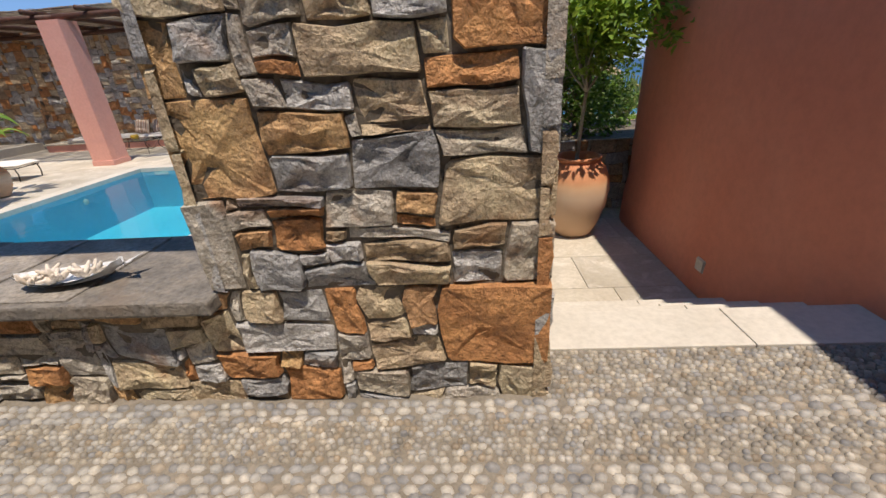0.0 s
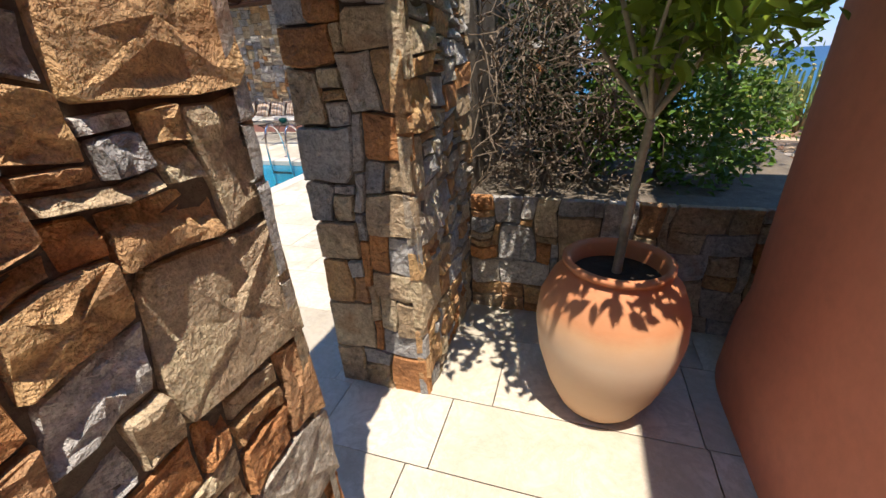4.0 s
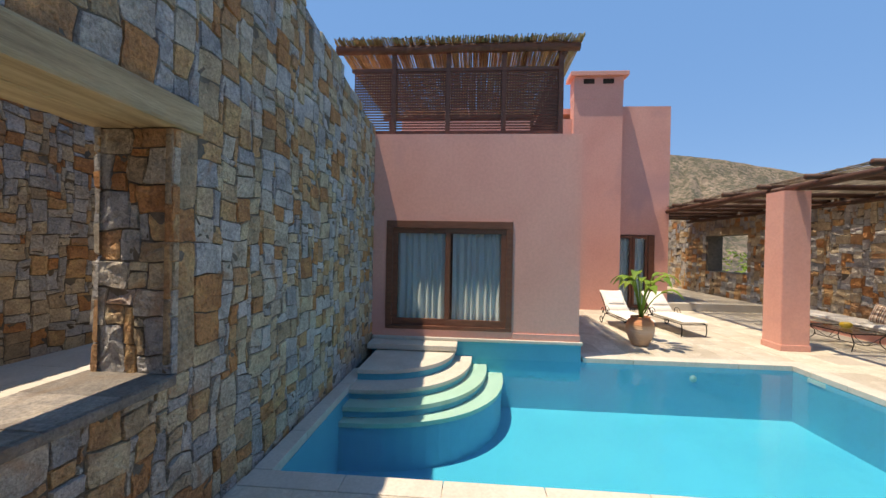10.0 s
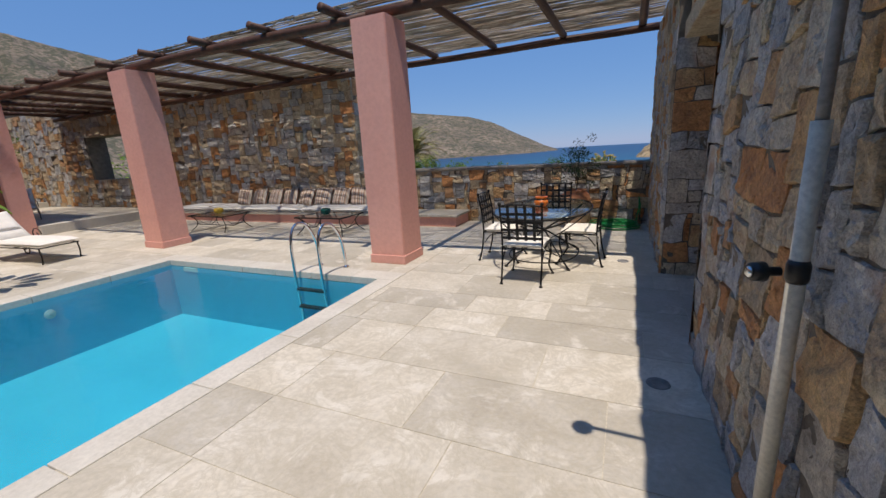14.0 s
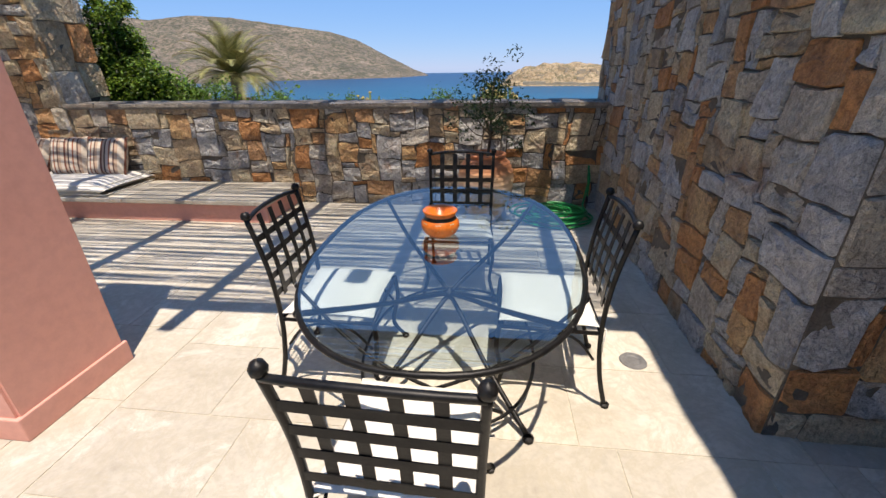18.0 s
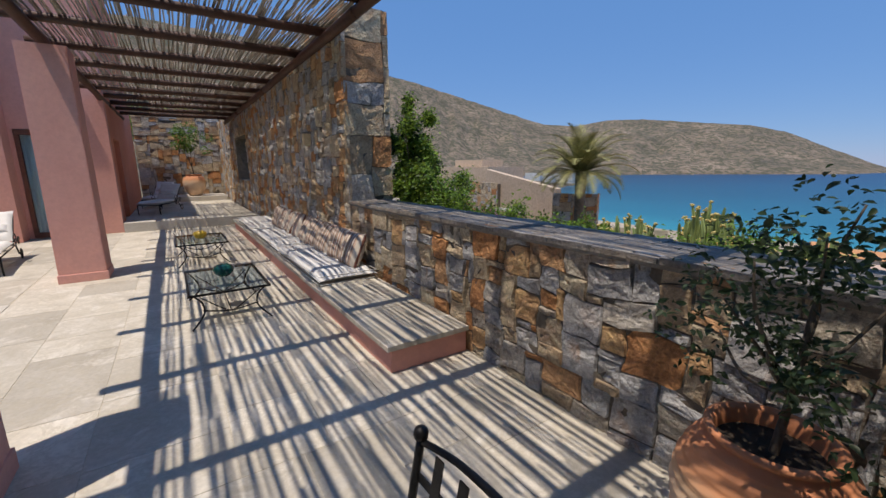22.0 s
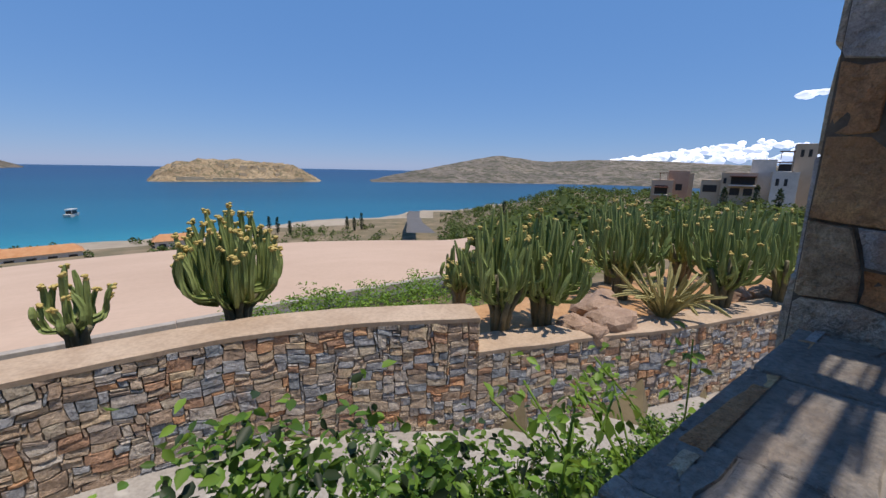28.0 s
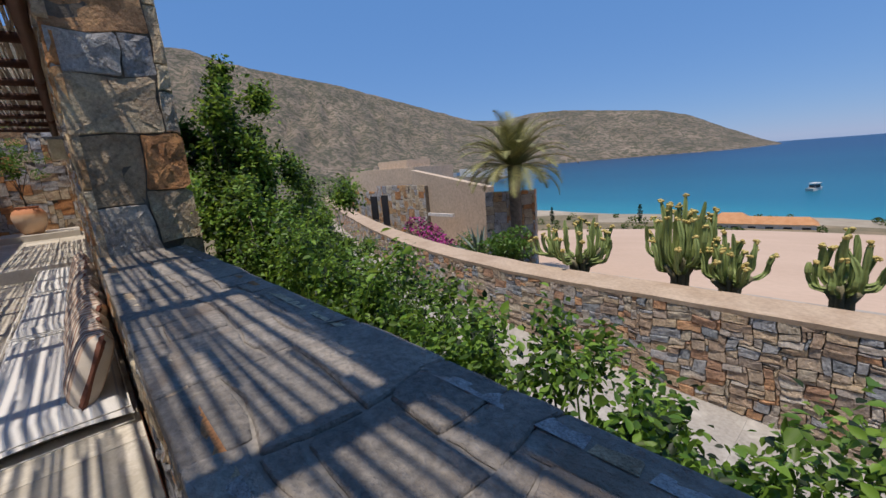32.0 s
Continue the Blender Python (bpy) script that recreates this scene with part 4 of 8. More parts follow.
M["shore"] = surface("pale shore rock", [(0.3, (0.3, 0.25, 0.18)), (0.7, (0.45, 0.38, 0.29))], 0.02, 0.3, 0.95, 0.2)
M["field"] = surface("bare pink-beige earth", [(0.3, (0.5, 0.355, 0.255)), (0.7, (0.57, 0.415, 0.305))], 0.15, 5, 0.95, 0.05, 0.02, None, None, 0.1)
M["earth"] = surface("scrubby earth", [(0.3, (0.1, 0.1, 0.05)), (0.55, (0.22, 0.17, 0.1)), (0.8, (0.33, 0.25, 0.16))], 0.2, 4, 0.95, 0.4, 0.05)

vs = [(OX, OY, SEA)]
NB = 120
for i in range(NB):
    for d in (60, 260, 2300):
        vs.append((*bear(360 * i / NB, d, SEA)[:2], SEA))
fs = []
for i in range(NB):
    j = (i + 1) % NB
    a, b = 1 + 3 * i, 1 + 3 * j
    fs += [(0, b, a), (a, b, b + 1, a + 1), (a + 1, b + 1, b + 2, a + 2)]
tagged(solid("sea", vs, fs, M["sea"]), "calm deep blue bay", "sea", kind="structure")

# land as one sheet: the slope under the terrace, the bare field, the beach and the green rise to the east
near_edge = [(-180, 7.0), (-90, 4.5), (-60, 5.2), (0, 5.6), (40, 8), (70, 14), (90, 18), (180, 10)]
shore_d = [(-180, 420), (-120, 420), (-60, 330), (-40, 210), (-22, 165), (0, 138), (25, 150), (40, 175), (60, 260), (80, 500), (180, 420)]


def land_z(b, d):
    east = min(1.0, max(0.0, (-b - 38) / 16)) if b > -150 else 1.0
    west = min(1.0, max(0.0, (b - 44) / 18)) if b < 150 else 1.0
    s = lerp(shore_d, b)
    mid = float(np.interp(d, [0, 6, 9, 10.5, 44, 58, 100, s - 8, s + 14], [-0.75, -0.75, -1.5, -1.75, -6.2, -10, -17, -18.9, -21.5]))
    ea = float(np.interp(d, [0, 6, 14, 40, 90, 150, s - 8, s + 30], [-0.9, -0.9, -1.3, -4.2, -4.8, -5.5, -18.9, -22]))
    we = float(np.interp(d, [0, 10, 25, 60, 140, s - 8, s + 30], [-1.8, -1.8, -1.9, -3.5, -9, -18.5, -22]))
    z = mid + (ea - mid) * east + (we - mid) * west
    return z


WALL_LINE = [(-34.0, 29.5), (-22.0, 24.6), (-14.6, 21.75), (-10.5, 20.5), (-7.4, 20.0), (-4.5, 20.0), (-2.1, 19.95), (-0.6, 19.5), (0.8, 18.78), (2.6, 18.15), (4.3, 17.5), (7.5, 16.6), (12, 15.2)]
ND = [0.0, 3, 4.5, 5.2, 6, 7.5, 9, 10.5, 12, 16, 22, 30, 38, 44, 50, 58, 70, 85, 100, 120, 140, 160, 190, 230, 280, 340, 420, 520]
BS = [i * 3 - 180 for i in range(121)]
vs, fs, mats = [], [], []
for b in BS:
    for d in ND:
        x, y, _ = bear(b, d, 0)
        z = land_z(b, d) + (0.25 * noise.noise((x * 0.05, y * 0.05, 0)) * min(1, d / 60))
        if (y < 15.6 and d < 60) or (-34 < x < 12 and y < lerp(WALL_LINE, x) + 0.25):
            z = min(z, -2.6)
        vs.append((x, y, z))
nd = len(ND)
for i in range(len(BS) - 1):
    for k in range(nd - 1):
        o = i * nd + k
        fs.append((o, o + nd, o + nd + 1, o + 1))
ground = tagged(solid("ground", vs, fs, M["earth"]), "dry earth slope running down to the beach", "ground", kind="structure")
fm = ground.data
fm.materials.append(M["field"])
fm.materials.append(M["shore"])
for p in fm.polygons:
    c = p.center
    d = math.hypot(c.x - OX, c.y - OY)
    b = math.degrees(math.atan2(-(c.x - OX), c.y - OY))
    if c.y > 24.2 and d < 50 and -44 < b < 55:
        p.material_index = 1
    elif d > lerp(shore_d, b) - 22:
        p.material_index = 2


def hill(name, label, mat, sky_line, base, ridge, base_elev, seed, rough=1.0, step=0.6, mat2=None):
    """A hill by its sky-line (bearing, elevation) between a shore and a ridge distance."""
    b0, b1 = min(p[0] for p in sky_line), max(p[0] for p in sky_line)
    nb = int((b1 - b0) / step) + 1
    ns = 34
    vs, fs = [], []
    for i in range(nb + 1):
        b = b0 + (b1 - b0) * i / nb
        e = lerp(sky_line, b) + 0.10 * rough * noise.noise((b * 0.8, seed, 0)) + 0.05 * rough * noise.noise((b * 2.5, seed, 4))
        d0, d1 = lerp(base, b), lerp(ridge, b)
        eb = math.degrees(math.atan2(SEA - 0.5 - 1.7, d0))
        for k in range(ns + 1):
            s = k / ns
            d = d0 + (d1 - d0) * s
            f = s ** 0.8
            n = noise.noise((b * 0.5, s * 4, seed)) + 0.7 * noise.noise((b * 1.3, s * 5, seed + 3)) + 0.35 * noise.noise((b * 2.6, s * 13, seed + 8))
            el = eb + (e - eb) * f + 0.09 * rough * (e - eb) * n * math.sin(math.pi * s)
            vs.append(bear(b, d, 1.7 + d * math.tan(radians(el))))
        vs.append(bear(b, d1 * 1.25, SEA - 5))
    w = ns + 2
    for i in range(nb):
        for k in range(w - 1):
            fs.append((i * w + k, (i + 1) * w + k, (i + 1) * w + k + 1, i * w + k + 1))
    ob = solid(name, vs, fs, mat, smooth=True)
    return tagged(ob, label, "hill", kind="structure")


hill("backdrop", "dry rocky mountain across the bay", M["hill"],
     [(8.3, -0.75), (10.5, 0.1), (12.5, 1.1), (14, 1.8), (17, 3.3), (20, 4.2), (25, 4.8), (31, 5.5), (35, 5.6), (39, 5.0), (43, 5.35), (46, 6.3), (51, 8.0), (60, 10.8), (66, 12.1), (73, 13.5), (77, 14.8), (92, 15.5), (115, 13), (140, 8), (160, 3)],
     [(8, 1500), (12, 1180), (30, 1050), (55, 820), (70, 600), (160, 500)], [(8, 1560), (14, 1650), (40, 1750), (60, 1500), (160, 1200)], -1, 3)
hill("backdrop_2", "low fortress island of ochre rock", M["island"],
     [(-1.2, -2.2), (-2.2, -1.0), (-3.6, -0.2), (-6.5, 0.42), (-8.5, 0.35), (-10.4, 0.5), (-12.3, 0.3), (-14.2, 0.15), (-16, 0.1), (-17.4, -0.15), (-18.9, -1.0), (-20, -1.6), (-21.2, -2.25)],
     [(-21, 545), (-1, 545)], [(-21, 600), (-10, 640), (-1, 600)], -2, 7, 2.4, 0.15)
fort = thing("fortress_wall", "ruined buff stone fortress walls on the island", "fortress")
M["ruin"] = surface("buff ruin stone", [(0.3, (0.4, 0.31, 0.2)), (0.7, (0.55, 0.45, 0.31))], 0.1, 1.5, 0.95, 0.3, 0.2)
frs = random.Random(23)
for k in range(15):
    b = -4.2 - 0.95 * k
    p, q = bear(b, 548, 0), bear(b - 0.95, 548, 0)
    h = SEA + frs.uniform(3.0, 5.5)
    solid("rampart", [(p[0], p[1], SEA - 1), (q[0], q[1], SEA - 1), (q[0], q[1], h), (p[0], p[1], h), (p[0], p[1] + 5, SEA - 1), (q[0], q[1] + 5, SEA - 1), (q[0], q[1] + 5, h), (p[0], p[1] + 5, h)],
          [(0, 1, 2, 3), (3, 2, 6, 7), (0, 3, 7, 4), (1, 5, 6, 2), (4, 7, 6, 5)], M["ruin"], fort)
for k in range(26):
    b, s = frs.uniform(-16.5, -4), frs.uniform(0.25, 0.8)
    d = 545 + 80 * s
    x, y, _ = bear(b, d, 0)
    el = -2.28 + 2.5 * s ** 0.8
    z, w = 1.7 + d * math.tan(radians(el)), frs.uniform(2, 5)
    box("ruin", x - w, y - 2, z - 4, x + w, y + 2, z + frs.uniform(1.0, 2.6), M["ruin"], fort)
hill("backdrop_3", "low dry headland beyond the channel", M["hill_grey"],
     [(-26.8, -2.0), (-30, -1.2), (-35, -0.2), (-40, 0.85), (-44.5, 1.75), (-47, 1.5), (-51, 1.0), (-57, 1.35), (-64, 1.35), (-71, 1.0), (-80, 0.8), (-100, 0.3), (-140, 0.0)],
     [(-140, 700), (-60, 680), (-40, 600), (-27, 560)], [(-140, 1200), (-50, 980), (-27, 640)], -2, 12)

# driveway below the parapet and the garden wall across it
drive = thing("driveway", "driveway of pale stained concrete slabs below the parapet", "driveway", "structure")
inner = curve_through([(-34.0, 29.5, 0), (-22.0, 24.6, 0), (-14.6, 21.75, 0), (-10.5, 20.5, 0), (-7.4, 20.0, 0), (-4.5, 20.0, 0), (-2.1, 19.95, 0), (-0.6, 19.5, 0), (0.8, 18.78, 0)], 8)
lower = curve_through([(0.8, 18.78, 0), (2.6, 18.15, 0), (4.3, 17.5, 0), (7.5, 16.6, 0), (12, 15.2, 0)], 8)
DZ = -2.0


def drive_z(x):
    return float(np.interp(x, [-20, -9, 2.5, 8], [-1.0, -1.05, -2.0, -2.0]))


edge_line = inner + lower[1:]
n = len(edge_line)
vs = [(x, y + 0.3, drive_z(x) - 0.03) for x, y, _ in edge_line] + [(x, 14.9 if x > -9 else 14.9 + (-9 - x) * 0.38, drive_z(x) - 0.03) for x, y, _ in edge_line]
solid("paving_bed", vs, [(i, i + 1, n + i + 1, n + i) for i in range(n - 1)], M["concrete"], drive)
M["paver"] = surface("pale poured concrete", [(0.3, (0.32, 0.295, 0.265)), (0.7, (0.4, 0.375, 0.335))], 0.9, 22, 0.9, 0.25, 0.006, None, None, 0.35, stain=((0.5, 0.475, 0.43), 3.2, 0.55))
for k in range(7):
    x0, x1 = -15.6 + 2.9 * k, -15.6 + 2.9 * (k + 1) - 0.002
    for q in range(3):
        y0, y1 = 15.4 + 2.3 * q, 15.4 + 2.3 * (q + 1) - 0.002
        cols = [x0 + (x1 - x0) * i / 8 for i in range(9)]
        vs = []
        for x in cols:
            a = max(y0, 15.4 + max(0.0, -9 - x) * 0.38)
            b = min(max(y1, a), max(a, lerp(WALL_LINE, x) + 0.15))
            vs += [(x, a, drive_z(x) - 0.025), (x, a, drive_z(x)), (x, b, drive_z(x)), (x, b, drive_z(x) - 0.025)]
        if max(p[1] for p in vs) - min(p[1] for p in vs) < 0.3:
            continue
        solid("concrete_slab", vs, [(4 * i + c, 4 * i + 4 + c, 4 * i + 5 + c, 4 * i + 1 + c) for i in range(8) for c in range(3)] + [(0, 1, 2, 3), (32, 35, 34, 33)], M["paver"], drive)
WARM = [(0.0, (0.40, 0.41, 0.43)), (0.13, (0.56, 0.50, 0.44)), (0.26, (0.53, 0.42, 0.32)), (0.4, (0.60, 0.46, 0.32)), (0.5, (0.47, 0.35, 0.26)),
        (0.6, (0.62, 0.35, 0.20)), (0.68, (0.31, 0.34, 0.37)), (0.77, (0.54, 0.46, 0.36)), (0.86, (0.49, 0.30, 0.20)), (0.93, (0.42, 0.34, 0.28))]
M["stone_warm"] = surface("brown rubble stone", GREYISH, 5, 38, 0.85, 1.0, 0.03, "thing", WARM, 0.5, pits=0.4, stain=((0.34, 0.2, 0.11), 3.1, 0.6))
M["stone_warm_far"] = surface("brown rubble stone rest", GREYISH, 5, 38, 0.85, 1.0, 0.03, "island", WARM, 0.5, pits=0.4, stain=((0.34, 0.2, 0.11), 3.1, 0.6))
gw = thing("garden_wall", "curving rubble garden wall with a sandy cap", "garden wall", "structure")


def curved_wall(line, top, seed, limit, near):
    length = [0.0]
    for a, b in zip(line, line[1:]):
        length.append(length[-1] + math.dist(a, b))
    xs, ys = [p[0] for p in line], [p[1] for p in line]

    def place(u, v, d):
        x, y = float(np.interp(u, length, xs)), float(np.interp(u, length, ys))
        x2, y2 = float(np.interp(u + 0.1, length, xs)), float(np.interp(u + 0.1, length, ys))
        x1, y1 = float(np.interp(u - 0.1, length, xs)), float(np.interp(u - 0.1, length, ys))
        tx, ty = x2 - x1, y2 - y1
        l = math.hypot(tx, ty) or 1
        return (x + ty / l * d, y - tx / l * d, v)
    cvs = [place(u, z, d) for u in length for z, d in ((DZ - 0.3, -0.04), (top - 0.05, -0.04), (top - 0.05, -0.55), (DZ - 0.3, -0.55))]
    m = len(length)
    solid("core", cvs, [(4 * i + k, 4 * i + 4 + k, 4 * i + 4 + (k + 1) % 4, 4 * i + (k + 1) % 4) for i in range(m - 1) for k in range(4)], M["mortar"], gw)
    kv = [place(u, z + 0.012 * noise.noise((u * 1.5, d * 9, z)), d + 0.02 * noise.noise((u * 3, z, d))) for u in np.linspace(0, length[-1], 3 * m) for z, d in ((top - 0.07, 0.02), (top - 0.01, 0.03), (top, 0.0), (top, -0.55), (top - 0.07, -0.58))]
    m = 3 * m
    solid("cap", kv, [(5 * i + k, 5 * i + 5 + k, 5 * i + 6 + k, 5 * i + 1 + k) for i in range(m - 1) for k in range(4)] + [(0, 1, 2, 3, 4), (5 * m - 5, 5 * m - 4, 5 * m - 3, 5 * m - 2, 5 * m - 1)], M["cap"], gw, "sandy plastered cap")
    stone_face(gw, [(0, DZ - 0.03, length[-1], top - 0.06)], place, 0.15, seed, 0.007, 0.022, 0.055, near=near, limit=limit, mats=("stone_warm", "stone_warm_far"))
    return length[-1]


total = sum(math.dist(a, b) for a, b in zip(inner, inner[1:]))
curved_wall(inner, -0.16, 61, 300, lambda u, v: total - 9.0 < u < total)
curved_wall(lower, -0.65, 62, 120, lambda u, v: u < 5)
ex, ey = inner[-1][:2]
stone_face(gw, [(0, -0.67, 0.55, -0.18)], lambda u, v, d: (ex + 0.35 * u + 0.9 * d, ey + 0.9 * u - 0.35 * d, v), 0.2, 63)
bedz = solid("bed_soil", [(0.9, 18.9, -0.72), (12, 15.6, -0.72), (12.5, 19.5, -0.85), (0.6, 20.6, -0.78)], [(0, 1, 2, 3)], None)
M["red_earth"] = surface("orange garden earth", [(0.3, (0.4, 0.21, 0.095)), (0.7, (0.54, 0.33, 0.17))], 2, 20, 0.95, 0.4)
bedz.data.materials.append(M["red_earth"])
tagged(bedz, "orange earth garden bed among the cacti", "garden bed", kind="structure")
kerb = thing("kerb", "low grey kerb and dark strip along the bare field", "kerb", "structure")
for k in range(20):
    box("kerb_stone", -14.0 + 1.3 * k, 24.2, -1.9, -12.71 + 1.3 * k, 24.38, -1.33 - 0.01 * abs(k - 10), M["concrete"], kerb, 0.01)
# dark grey strip along the near side of the kerb
box("gutter", -14.0, 23.75, -1.9, 12.0, 24.195, -1.47, M["asphalt"], kerb)
road = thing("road", "grey asphalt road curving down to the bay", "road", "structure")
rl = [(-34.5, 52), (-34, 70), (-33.5, 95), (-33.2, 120), (-33.4, 150)]
vs = []
for b, d in rl:
    for k in (-1, 1):
        x, y, _ = bear(b + k * 110 / d, d, 0)
        vs.append((x, y, float(np.interp(d, [52, 95, 165, 200], [-6.6, -11.2, -15.2, -17.0])) ))
solid("tarmac", vs, [(2 * i, 2 * i + 1, 2 * i + 3, 2 * i + 2) for i in range(len(rl) - 1)], M["asphalt"], road)
vs2 = [(x, y, z) for x, y, z in vs[1::2]] + [(x, y, z + 0.45) for x, y, z in vs[1::2]]
n = len(rl)
solid("road_wall", vs2, [(i, i + 1, n + i + 1, n + i) for i in range(n - 1)], M["concrete"], road)

# beach huts, boat, neighbouring villas
M["roof_tile"] = surface("orange roof tile", [(0.3, (0.45, 0.2, 0.08)), (0.7, (0.55, 0.29, 0.14))], 1, 8, 0.8, 0.3)
M["white"] = surface("white lime render", [(0.3, (0.6, 0.57, 0.52)), (0.7, (0.7, 0.67, 0.62))], 0.6, 9, 0.85, 0.05)
M["beige"] = surface("beige villa render", [(0.3, (0.52, 0.4, 0.29)), (0.7, (0.6, 0.475, 0.35))], 0.5, 9, 0.85, 0.05)
# on house fronts, flat panels of this stand for shade inside openings
M["dark"] = surface("dark for shaded openings", [(0.3, (0.02, 0.02, 0.022)), (0.7, (0.04, 0.04, 0.045))], 3, 20, 0.5, 0.0)


def hut(b, d, w, h, z, roof="roof_tile"):
    x, y, _ = bear(b, d, 0)
    t = thing("beach_hut", "low white beach hut with an orange tiled roof", "hut", group="beach huts", at=pose(x, y, z, 0, 0, b))
    box("wall", -w / 2, -2.5, 0, w / 2, 2.5, h, M["white"], t)
    solid("roof", [(-w / 2 - 0.5, -3, h), (w / 2 + 0.5, -3, h), (w / 2 + 0.5, 3, h), (-w / 2 - 0.5, 3, h), (-w / 2 + 1, 0, h + 1.3), (w / 2 - 1, 0, h + 1.3)],
          [(0, 1, 5, 4), (1, 2, 5), (2, 3, 4, 5), (3, 0, 4), (0, 3, 2, 1)], M[roof], t)
    # dark panels proud of the wall in place of shaded openings
    for k in range(int(w / 3)):
        box("opening", -w / 2 + 0.8 + 3 * k, -2.53, 0.3, -w / 2 + 2.2 + 3 * k, -2.48, h - 0.6, M["dark"], t)


hut(9.6, 112, 18, 2.2, -18.7)
hut(-3.5, 114, 8, 2.4, -18.6)
hut(12.3, 120, 6, 2.2, -19)
x, y, _ = bear(5.3, 214, 0)
boat = thing("boat", "small white motor boat with a canopy on the bay", "boat", at=pose(x, y, SEA, 0, 0, 70) @ Matrix.Scale(1.4, 4))
bm = box_bm(-3.0, -0.9, -0.3, 3.0, 0.9, 0.8)
for vtx in bm.verts:
    if vtx.co.x > 0:
        vtx.co.y *= 0.3
    if vtx.co.z < 0:
        vtx.co.x *= 0.85
part("hull", bm, M["white"], boat)
box("cabin", -1.6, -0.7, 0.8, 0.8, 0.7, 1.6, M["dark"], boat)
box("canopy", -1.9, -0.85, 1.95, 1.2, 0.85, 2.1, M["white"], boat)
for sx in (-1.7, 1.0):
    for sy in (-0.7, 0.7):
        bar("post", [(sx, sy, 0.8), (sx, sy, 2.0)], 0.06, M["white"], boat, 6)


def far_villa(b, d, z, label, blocks, openings, slabs, posts_):
    """A stepped villa: wall blocks, dark panels for the shade in openings and recesses on their fronts, balcony slabs
    and a small timber pergola.
    """
    x, y, _ = bear(b, d, 0)
    t = thing("villa", label, "house", group="hillside villas", at=pose(x, y, z, 0, 0, b))
    for x0, y0, z0, x1, y1, z1, mat in blocks:
        box("wall", x0, y0, z0, x1, y1, z1, M[mat], t, 0.05)
        box("parapet", x0 - 0.06, y0 - 0.06, z1, x1 + 0.06, y1 + 0.06, z1 + 0.14, M[mat], t, 0.03)
    for x0, y0, z0, x1, z1 in openings:
        box("window", x0, y0 - 0.05, z0, x1, y0 + 0.02, z1, M["dark"], t)
    for x0, y0, z0, x1 in slabs:
        box("balcony", x0, y0 - 1.3, z0, x1, y0 - 0.05, z0 + 0.22, M["white"], t, 0.03)
        box("awning", x0, y0 - 1.5, z0 + 1.75, x1, y0 - 0.05, z0 + 1.92, M["wood_dark"], t, 0.03)
    for x0, y0, z0, x1, z1 in posts_:
        for px in (x0, x1 - 0.12):
            box("post", px, y0, z0, px + 0.12, y0 + 0.12, z1, M["wood_dark"], t)
        box("pergola_roof", x0 - 0.2, y0 - 0.3, z1, x1 + 0.2, y0 + 2.4, z1 + 0.14, M["wood_dark"], t)
    return t


M["blush"] = surface("dusty pink villa render", [(0.3, (0.5, 0.31, 0.22)), (0.7, (0.58, 0.38, 0.28))], 0.5, 9, 0.85, 0.05)
far_villa(-66.5, 105, -4.4, "small dusty pink villa with a timber pergola on the slope",
          [(-3.9, 0, -3, 0.4, 6, 4.3, "beige"), (-0.7, 1.5, -3, 3.4, 6, 6.4, "blush"), (3.4, 2.2, -3, 4.3, 6, 5.9, "beige")],
          [(-3.2, 0, 1.3, -0.6, 3.2), (0.9, 1.5, 2.2, 2.2, 3.6)], [(-3.4, 0, 1.0, -0.4)], [(-2.4, 1.0, 4.4, -0.8, 5.9)])
far_villa(-75.0, 98, -2.6, "large white stepped villa with dark balconies on the slope",
          [(-9.4, 1, -4, -6.1, 6, 2.9, "beige"), (-6.0, 0, -4, -0.3, 7, 4.4, "beige"), (-1.6, 2.5, -4, 2.2, 8, 7.0, "white"), (1.8, -0.5, -4, 5.6, 6, 4.7, "white"), (4.6, 2, -4, 7.6, 8, 9.8, "beige")],
          [(-9.0, 1, 0.6, -6.6, 2.0), (-4.4, 0, 2.3, -0.6, 3.8), (-4.4, 0, 0.2, -2.8, 1.6), (-2.2, 0, 0.2, -0.8, 1.6), (-5.6, 0, 2.4, -5.1, 3.5), (2.4, -0.5, 2.3, 2.9, 3.6), (3.6, -0.5, 2.3, 4.1, 3.6), (5.3, 2, 7.6, 5.8, 8.9), (6.4, 2, 7.6, 6.9, 8.9), (2.5, 2.55, 5.0, 4.4, 6.3)],
          [(-4.6, 0, 2.0, -0.4), (2.2, 2.6, 4.75, 4.5)], [(2.6, 3.0, 7.1, 4.5, 8.6)])
far_villa(-83.0, 98, -2.4, "white flat-roofed villa on the green slope",
          [(-4, 0, -4, 6, 8, 5.0, "white"), (-2, 2, -4, 5, 8, 9.0, "white")], [(-3, 0, 1.0, -1, 2.6), (1, 0, 1.0, 3, 2.6), (0, 2, 6.0, 2, 7.6)], [(-3.4, 0, 0.8, 3.4)], [])
# stone-faced villa by the palm, to the west
t = thing("villa", "low beige villa with rubble stone corner walls", "house")
box("wall", -27.5, 28.6, -2.2, -20.6, 31.5, 1.65, M["beige"], t)
box("wall", -25.5, 29.6, 1.65, -22.5, 31.4, 2.1, M["beige"], t)
core("wall", -22.1, 27.05, -2.2, -17.95, 31, 0.75, t)
stone_face(t, [(0, -2.2, 4.1, 0.8)], along(-22.1, 27.05, 1, 0, 0, -1), 0.3, 74)
core("wall", -27.2, 28.2, -2.2, -22.1, 30, 0.35, t)
